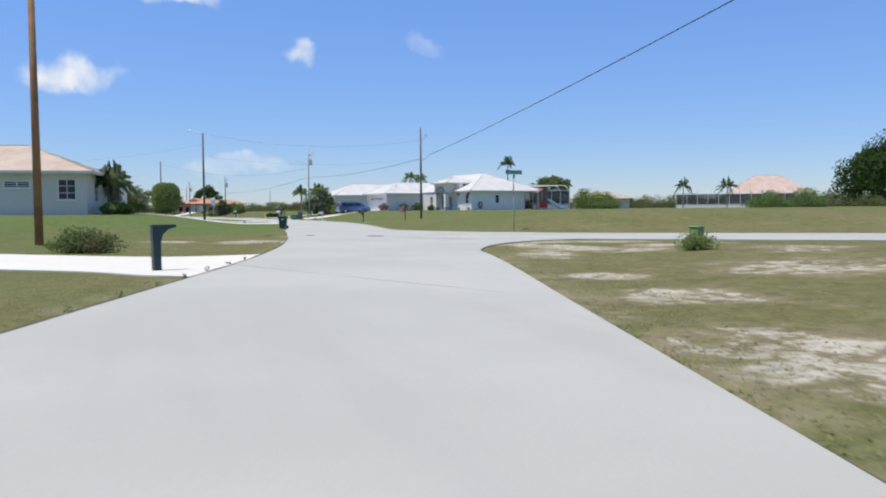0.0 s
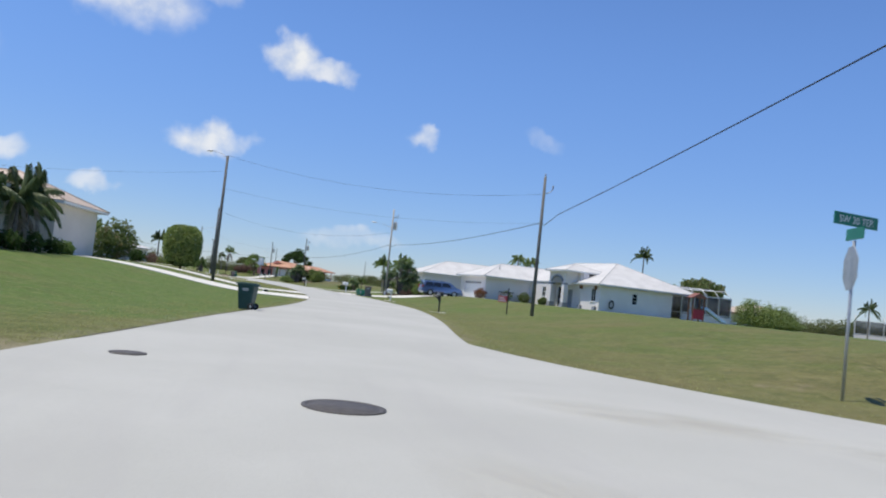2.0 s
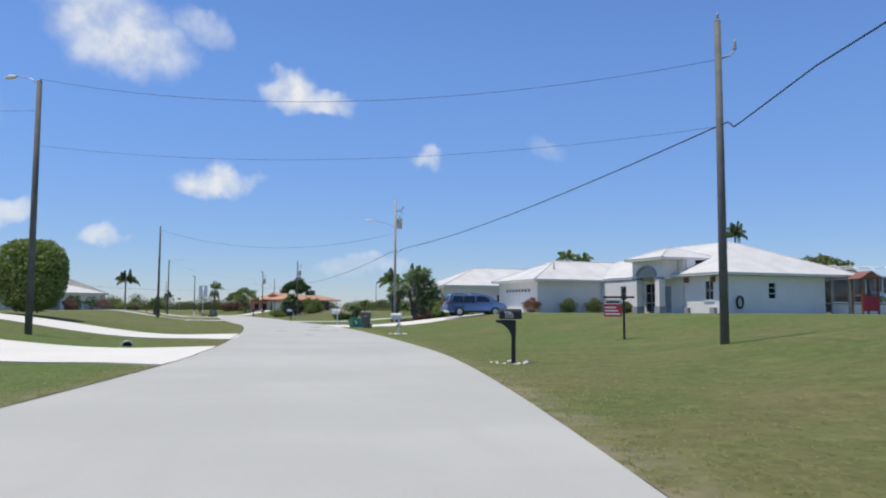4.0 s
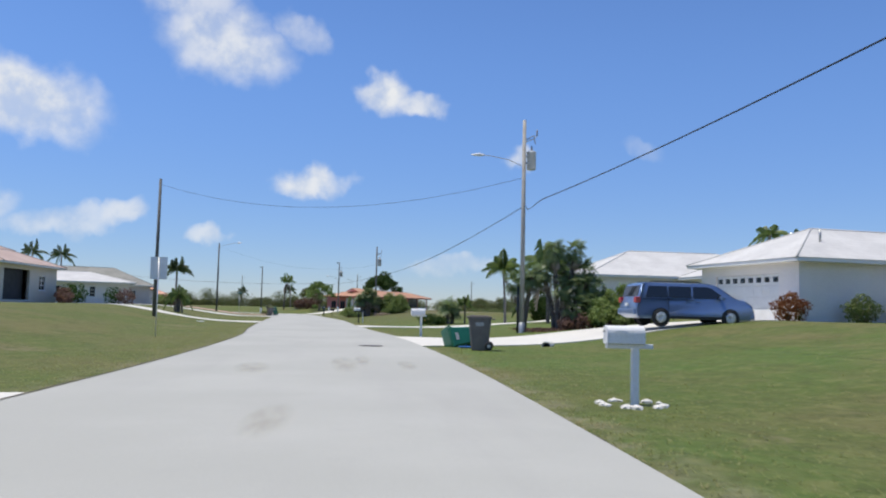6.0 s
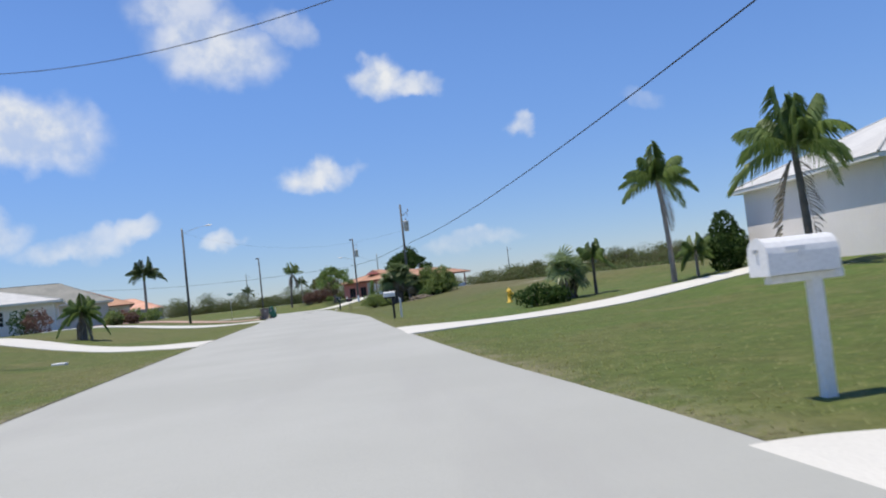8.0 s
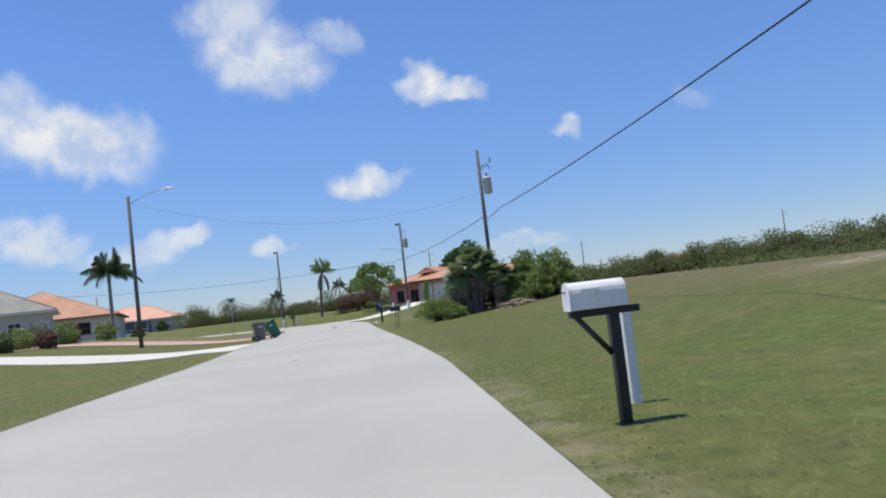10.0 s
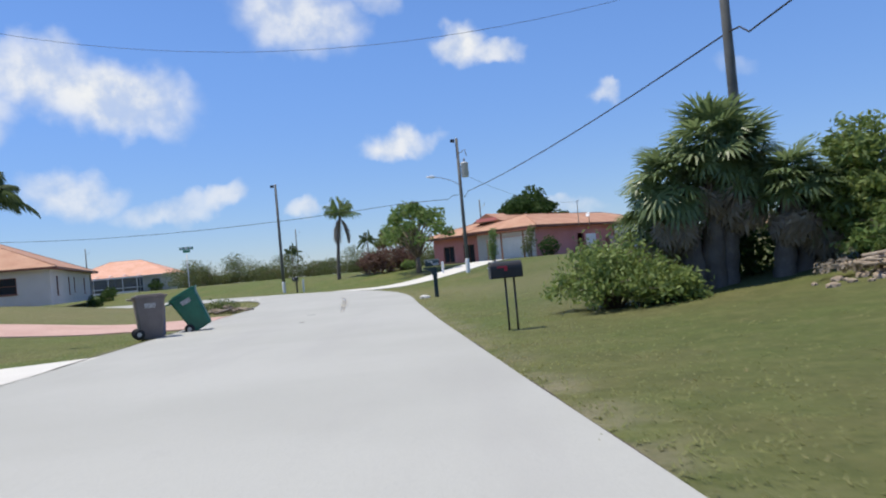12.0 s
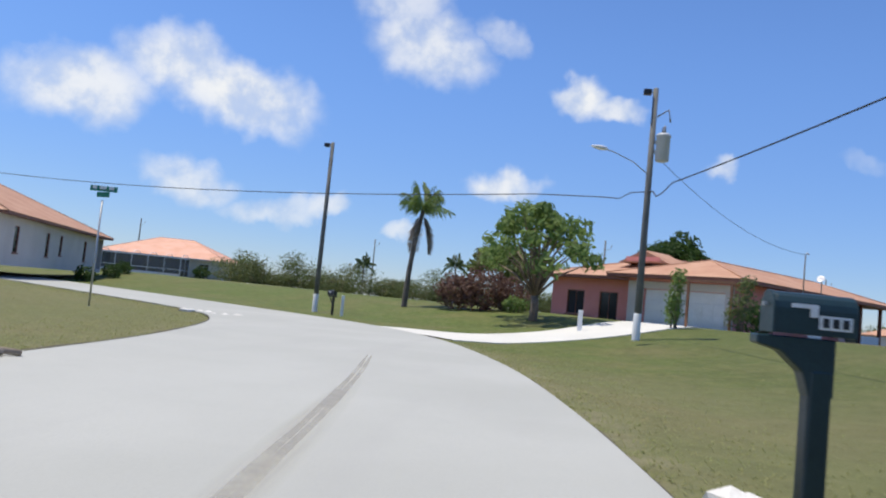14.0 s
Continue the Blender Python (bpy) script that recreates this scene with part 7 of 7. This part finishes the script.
stones("stone_ring", 31.96, 105.85, 16, 0.42, 0.075, "ring of white stones round a mailbox post", ring=True)
stones("stone_ring", 31.06, 82.75, 14, 0.45, 0.06, "ring of pale stones round a mailbox post", ring=True)
stones("stones", 21.70, 213.85, 2, 0.1, 0.17, "white stones at the foot of a mailbox")
stones("gravel_patch", 15.2, 38.9, 16, 1.5, 0.045, "scatter of pale rubble on the verge")
stones("kerb_stones", 8.9, 233.6, 9, 1.2, 0.16, "white stones along the inside of the bend")
stones("rubble", 29.9, 197.9, 16, 0.9, 0.11, "pale brown rubble before a bush", mat=DEADWOOD)


def debris(x, y, brush=LEAF_SCRUB, heap=1.0):
    """A heap of cut branches at the road edge."""
    D = thing("branch_pile", (x, y, gz(x, y)), "pile of cut branches and brush at the road edge", "branch pile")
    for k in range(22):
        a = rng.random() * 6.28
        l, r = 0.5 + 0.8 * rng.random(), rng.random() * 0.9
        cx, cy = r * math.cos(2.4 * k) * 0.95, r * math.sin(2.4 * k) * 0.7
        z = 0.06 + 0.22 * rng.random() * (1 - r)
        bm = bmesh.new()
        tube(bm, [(cx - l / 2 * math.cos(a), cy - l / 2 * math.sin(a), z), (cx, cy, z + 0.06), (cx + l / 2 * math.cos(a), cy + l / 2 * math.sin(a), z + 0.05)], [0.04, 0.045, 0.02], 6)
        part("branch", bm, DEADWOOD, D)
    leaves("brush", [(-0.2, 0.25, 0.3 * heap, 0.6, 0.5, 0.36 * heap, int(420 * heap)), (-0.8, 0.4, 0.28 * heap, 0.5, 0.5, 0.34 * heap, int(300 * heap))], 0.06, brush, D, 0.2)["kind"] = "stuff"


debris(13.6, 216.0)
debris(30.6, 198.0, FROND_DRY, 0.4)

hose = thing("garden_hose_reel", (47.4 + 0.988 * 9.0 + 0.156 * 13.8, 127.5 + 0.156 * 9.0 - 0.988 * 13.8, 1.15), "dark coiled hose hung on a white wall", "hose reel", 9)
bm = bmesh.new()
tube(bm, [(0.28 * math.cos(a), 0.0, 0.8 + 0.42 * math.sin(a)) for a in (2 * math.pi * k / 24 for k in range(25))], 0.075, 8)
part("coil", bm, BLACK, hose)
part("bracket", boxes((-0.06, 0.06, 0.03, 0.14, 0.95, 1.15)), GALV, hose)


def drain_pipe(x, y, yaw):
    """The open end of a culvert pipe in the grass."""
    P = thing("drain_pipe_end", (x, y, gz(x, y)), "short concrete pipe end in the lawn", "drain pipe", yaw)
    bm = bmesh.new()
    ring = [(0.19 * math.cos(a), 0.19 * math.sin(a)) for a in (2 * math.pi * k / 18 for k in range(18))]
    o = [[bm.verts.new((px * k, py, pz * k * 0.85 + 0.03)) for px, pz in ring] for py, k in ((-0.2, 1.0), (0.25, 1.0), (0.25, 0.78), (-0.2, 0.78))]
    for a, b in zip(o, o[1:] + o[:1]):
        for k in range(18):
            bm.faces.new((a[k], a[(k + 1) % 18], b[(k + 1) % 18], b[k]))
    bmesh.ops.recalc_face_normals(bm, faces=bm.faces)
    part("pipe", bm, CONCRETE, P)
    # dark plate across the bore, painting the shade inside it
    part("hollow", boxes((-0.14, 0.14, 0.0, 0.02, -0.1, 0.13)), SHADE_DARK, P, "dark hollow of the pipe")


drain_pipe(34.7, 122.5, -28)
drain_pipe(20.6, 92.9, 10)
for x, y in ((16.6, 152.6),):
    cap = thing("sprinkler_lid", (x, y, gz(x, y)), "small white lid in the grass", "lid")
    part("lid", boxes((-0.22, 0.22, -0.16, 0.16, -0.02, 0.07), bevel=0.03), TRIM_WHITE, cap)


def slide(x, y):
    S = thing("play_slide", (x, y, gz(x, y)), "red and blue play slide beside a white house", "play slide", -8)
    S.scale = (1.25, 1.25, 1.15)
    for sx in (-0.5, 0.5):
        for sy in (-0.5, 0.5):
            part("post", boxes((sx - 0.05, sx + 0.05, sy - 0.05, sy + 0.05, -0.2, 2.3)), plain_brown, S)
    part("deck", boxes((-0.55, 0.55, -0.55, 0.55, 1.2, 1.28)), plain_brown, S)
    part("roof", prism(bmesh.new(), [(-0.75, 2.3), (0.75, 2.3), (0, 2.8)], -0.7, 0.7), TRIM_BROWN, S, "dark maroon canopy")
    bm = bmesh.new()
    prism(bm, [(0.55, 1.2), (0.9, 1.17), (2.4, 0.15), (2.8, 0.07), (2.8, 0.3), (2.42, 0.45), (0.95, 1.45), (0.55, 1.5)], -0.3, 0.3, 0.03)
    part("chute", bm, plain("pale_blue_plastic", (0.50, 0.66, 0.82), (0.57, 0.72, 0.86), 3.0, 0.4), S, "pale blue chute")
    part("side_panel", boxes((-0.5, 0.5, -0.6, -0.56, 0.2, 1.15)), SIGN_RED, S, "red side panel")


slide(68.9, 115.2)

# items by the salmon house
board = thing("pink_board", (36.8, 255.7, gz(36.8, 255.7)), "pink plank leaning by a house wall", "plank", 50)
part("plank", boxes((-0.45, 0.45, -0.03, 0.03, -0.1, 1.3), bevel=0.02), PINK_PAVE, board).matrix_basis = pose(0, 0, 0, -14, 0, 0)
fence = thing("fence_panel", (33.6, 251.2, gz(33.6, 251.2)), "white fence panel beside a salmon wall", "fence panel", 49)
for k in range(9):
    part("slat", boxes((k * 0.17, k * 0.17 + 0.155, -0.02, 0.02, -0.1, 1.55), bevel=0.006), TRIM_WHITE, fence)
part("rail", boxes((0, 1.52, 0.022, 0.06, 0.3, 0.4)), TRIM_WHITE, fence)
post = thing("mailbox_pillar", (21.6, 240.6, gz(21.6, 240.6)), "short white post beside a driveway", "post")
part("post", boxes((-0.09, 0.09, -0.09, 0.09, -0.2, 0.85), bevel=0.015), TRIM_WHITE, post)
arbor = thing("garden_arbor", (26.8, 242.0, gz(26.8, 242.0)), "thin wooden arbor between two young trees", "arbor", -30)
for sx in (-0.9, 0.9):
    part("post", boxes((sx - 0.05, sx + 0.05, -0.05, 0.05, -0.2, 1.9)), plain_brown, arbor)
part("beam", boxes((-1.1, 1.1, -0.04, 0.04, 1.9, 2.0)), plain_brown, arbor)

# road marks with shapes of their own
MARK = material("tyre_mark", lambda n, w: (n.mix(n.noise(w, 6.0, 3), (0.17, 0.168, 0.165), (0.26, 0.255, 0.25)), 0.8, None, {"Alpha": n.math("MULTIPLY", n.ramp(n.noise(w, 0.5, 6, 0.7), 0.2, 0.65), 0.75)}))


def mark(path, half, label="dark tyre mark on the road"):
    line = glide(path, 0.4)
    ahead = np.gradient(line, axis=0)
    ahead /= np.linalg.norm(ahead, axis=1)[:, None]
    side = np.c_[ahead[:, 1], -ahead[:, 0]]
    verts, faces = [], []
    for k, (p, s) in enumerate(zip(line, side)):
        h = half * (0.9 + 0.1 * math.sin(k * 0.7)) * math.sin(math.pi * (k + 0.6) / (len(line) + 0.2)) ** 0.3
        verts += [(*(p - s * h), 0.0285), (*(p + s * h), 0.0285)]
        if k:
            b = 2 * k
            faces.append((b - 2, b - 1, b + 1, b))
    ob = raw("tyre_mark", verts, faces, MARK)
    ob.visible_shadow = False
    tagged(ob, label, "road mark", kind="structure")


STAIN = material("road_stain", lambda n, w: ((0.20, 0.195, 0.185), 0.85, None, {"Alpha": n.math("MULTIPLY", n.math("MULTIPLY", n.ramp(n.vec("DOT_PRODUCT", w, w), 1.0, 0.05), n.ramp(n.noise(w, 1.4, 4, 0.6), 0.2, 0.8)), 0.36)}))


def stain(x, y, long, wide, yaw, label="faint dark stain on the road"):
    """A worn or oily patch with soft edges."""
    bm = bmesh.new()
    bmesh.ops.create_circle(bm, cap_ends=True, segments=24, radius=1.0)
    ob = part("road_stain", bm, STAIN)
    ob.matrix_basis = pose(x, y, 0.0275, 0, 0, yaw) @ Matrix.Diagonal((wide, long, 1.0, 1.0))
    ob.visible_shadow = False
    tagged(ob, label, "road stain", kind="structure")


for x, y, long, wide, yaw in ((27.8, 112.8, 2.8, 0.34, 3), (28.2, 114.0, 2.2, 0.22, 0), (26.0, 111.4, 1.8, 0.4, 6), (29.2, 112.6, 1.6, 0.25, 0), (27.2, 104.0, 1.6, 0.3, 0), (24.6, 43.4, 2.2, 0.9, 60), (27.4, 41.0, 2.4, 0.8, 50), (22.2, 38.2, 3.2, 0.9, 20), (29.5, 39.2, 2.6, 0.7, 50)):
    stain(x, y, long, wide, yaw)
mark([(11.75, 26.4), (12.16, 25.22), (12.8, 23.4), (13.37, 21.74), (14.33, 19.2), (15.2, 16.9)], 0.03, "thin dark crack across the road")
for off in (-0.05, 0.03):
    mark([(19.5 + off, 208.0), (18.98 + off, 211.4), (18.66 + off, 213.6), (18.42 + off, 215.3), (17.8 + off, 219.2), (17.15 + off, 222.8)], 0.042)
stain(18.6, 214.0, 5.5, 0.22, 8)
mark([(18.44, 207.95), (18.5, 208.12), (18.58, 208.5)], 0.05, "small dark rubber scuff on the road")
for x, y in ((21.5, 182.2), (22.0, 178.4), (21.1, 184.9), (20.65, 188.3), (18.93, 204.8)):
    mark([(x, y - 0.22), (x + 0.01, y), (x + 0.03, y + 0.2)], 0.055, "small dark scuff on the road")


def tufts():
    """Bent grass blades near the road and taller weeds on the rough lots, one mass."""
    n = 330000
    pick = rng.integers(0, len(LINES), n)
    base = LINES[pick]
    a = rng.random(n) * 2 * math.pi
    r = RADII[pick] + rng.gamma(1.1, 2.0, n) + 0.02
    x, y = base[:, 0] + r * np.cos(a), base[:, 1] + r * np.sin(a)
    ok = (y > 4) & (y < 250) & (x > -6) & (x < 48)
    x, y = x[ok], y[ok]
    d = off_road(x, y)
    ok = (d > 0.02) & (d < 10)
    x, y, d = x[ok], y[ok], d[ok]
    for px, py, half, reach in DRIVES:
        near = (np.abs(x - px.mean()) < reach) & (np.abs(y - py.mean()) < reach)
        away = np.full(x.shape, 9.0)
        away[near] = np.min(np.hypot(x[near][:, None] - px[None], y[near][:, None] - py[None]) - half[None], axis=1)
        ok = away > 0.08
        x, y, d = x[ok], y[ok], d[ok]
    z = ground_z(x, y)
    wild = ((y < 40) & (x > 16)) | ((y > 166) & (x > 22) & (y < 240))
    patch = 0.5 + 0.5 * np.sin(x * 1.7 + 2 * np.sin(y * 0.9)) * np.sin(y * 1.3 + x * 0.4)
    h = np.where(wild, 0.014 + 0.03 * rng.random(len(x)) * patch, 0.012 + 0.025 * rng.random(len(x)))
    blades = 2
    x, y, z, h = (np.repeat(v, blades) for v in (x, y, z, h))
    m = len(x)
    x, y = x + rng.normal(scale=0.05, size=m), y + rng.normal(scale=0.05, size=m)
    yaw, lean = rng.random(m) * 6.283, 1.0 + 1.6 * rng.random(m)
    w = 0.006 + 0.007 * rng.random(m)
    c, s = np.cos(yaw), np.sin(yaw)
    verts = np.stack([np.c_[x - c * w, y - s * w, z - 0.004], np.c_[x + c * w, y + s * w, z - 0.004], np.c_[x - s * lean * h, y + c * lean * h, z + h]], 1).reshape(-1, 3)
    faces = np.arange(len(verts)).reshape(-1, 3)
    ob = raw("grass_tufts", verts.tolist(), faces.tolist(), BLADE)
    tagged(ob, "grass blades and weeds along the road verges", "grass", kind="stuff")


tufts()
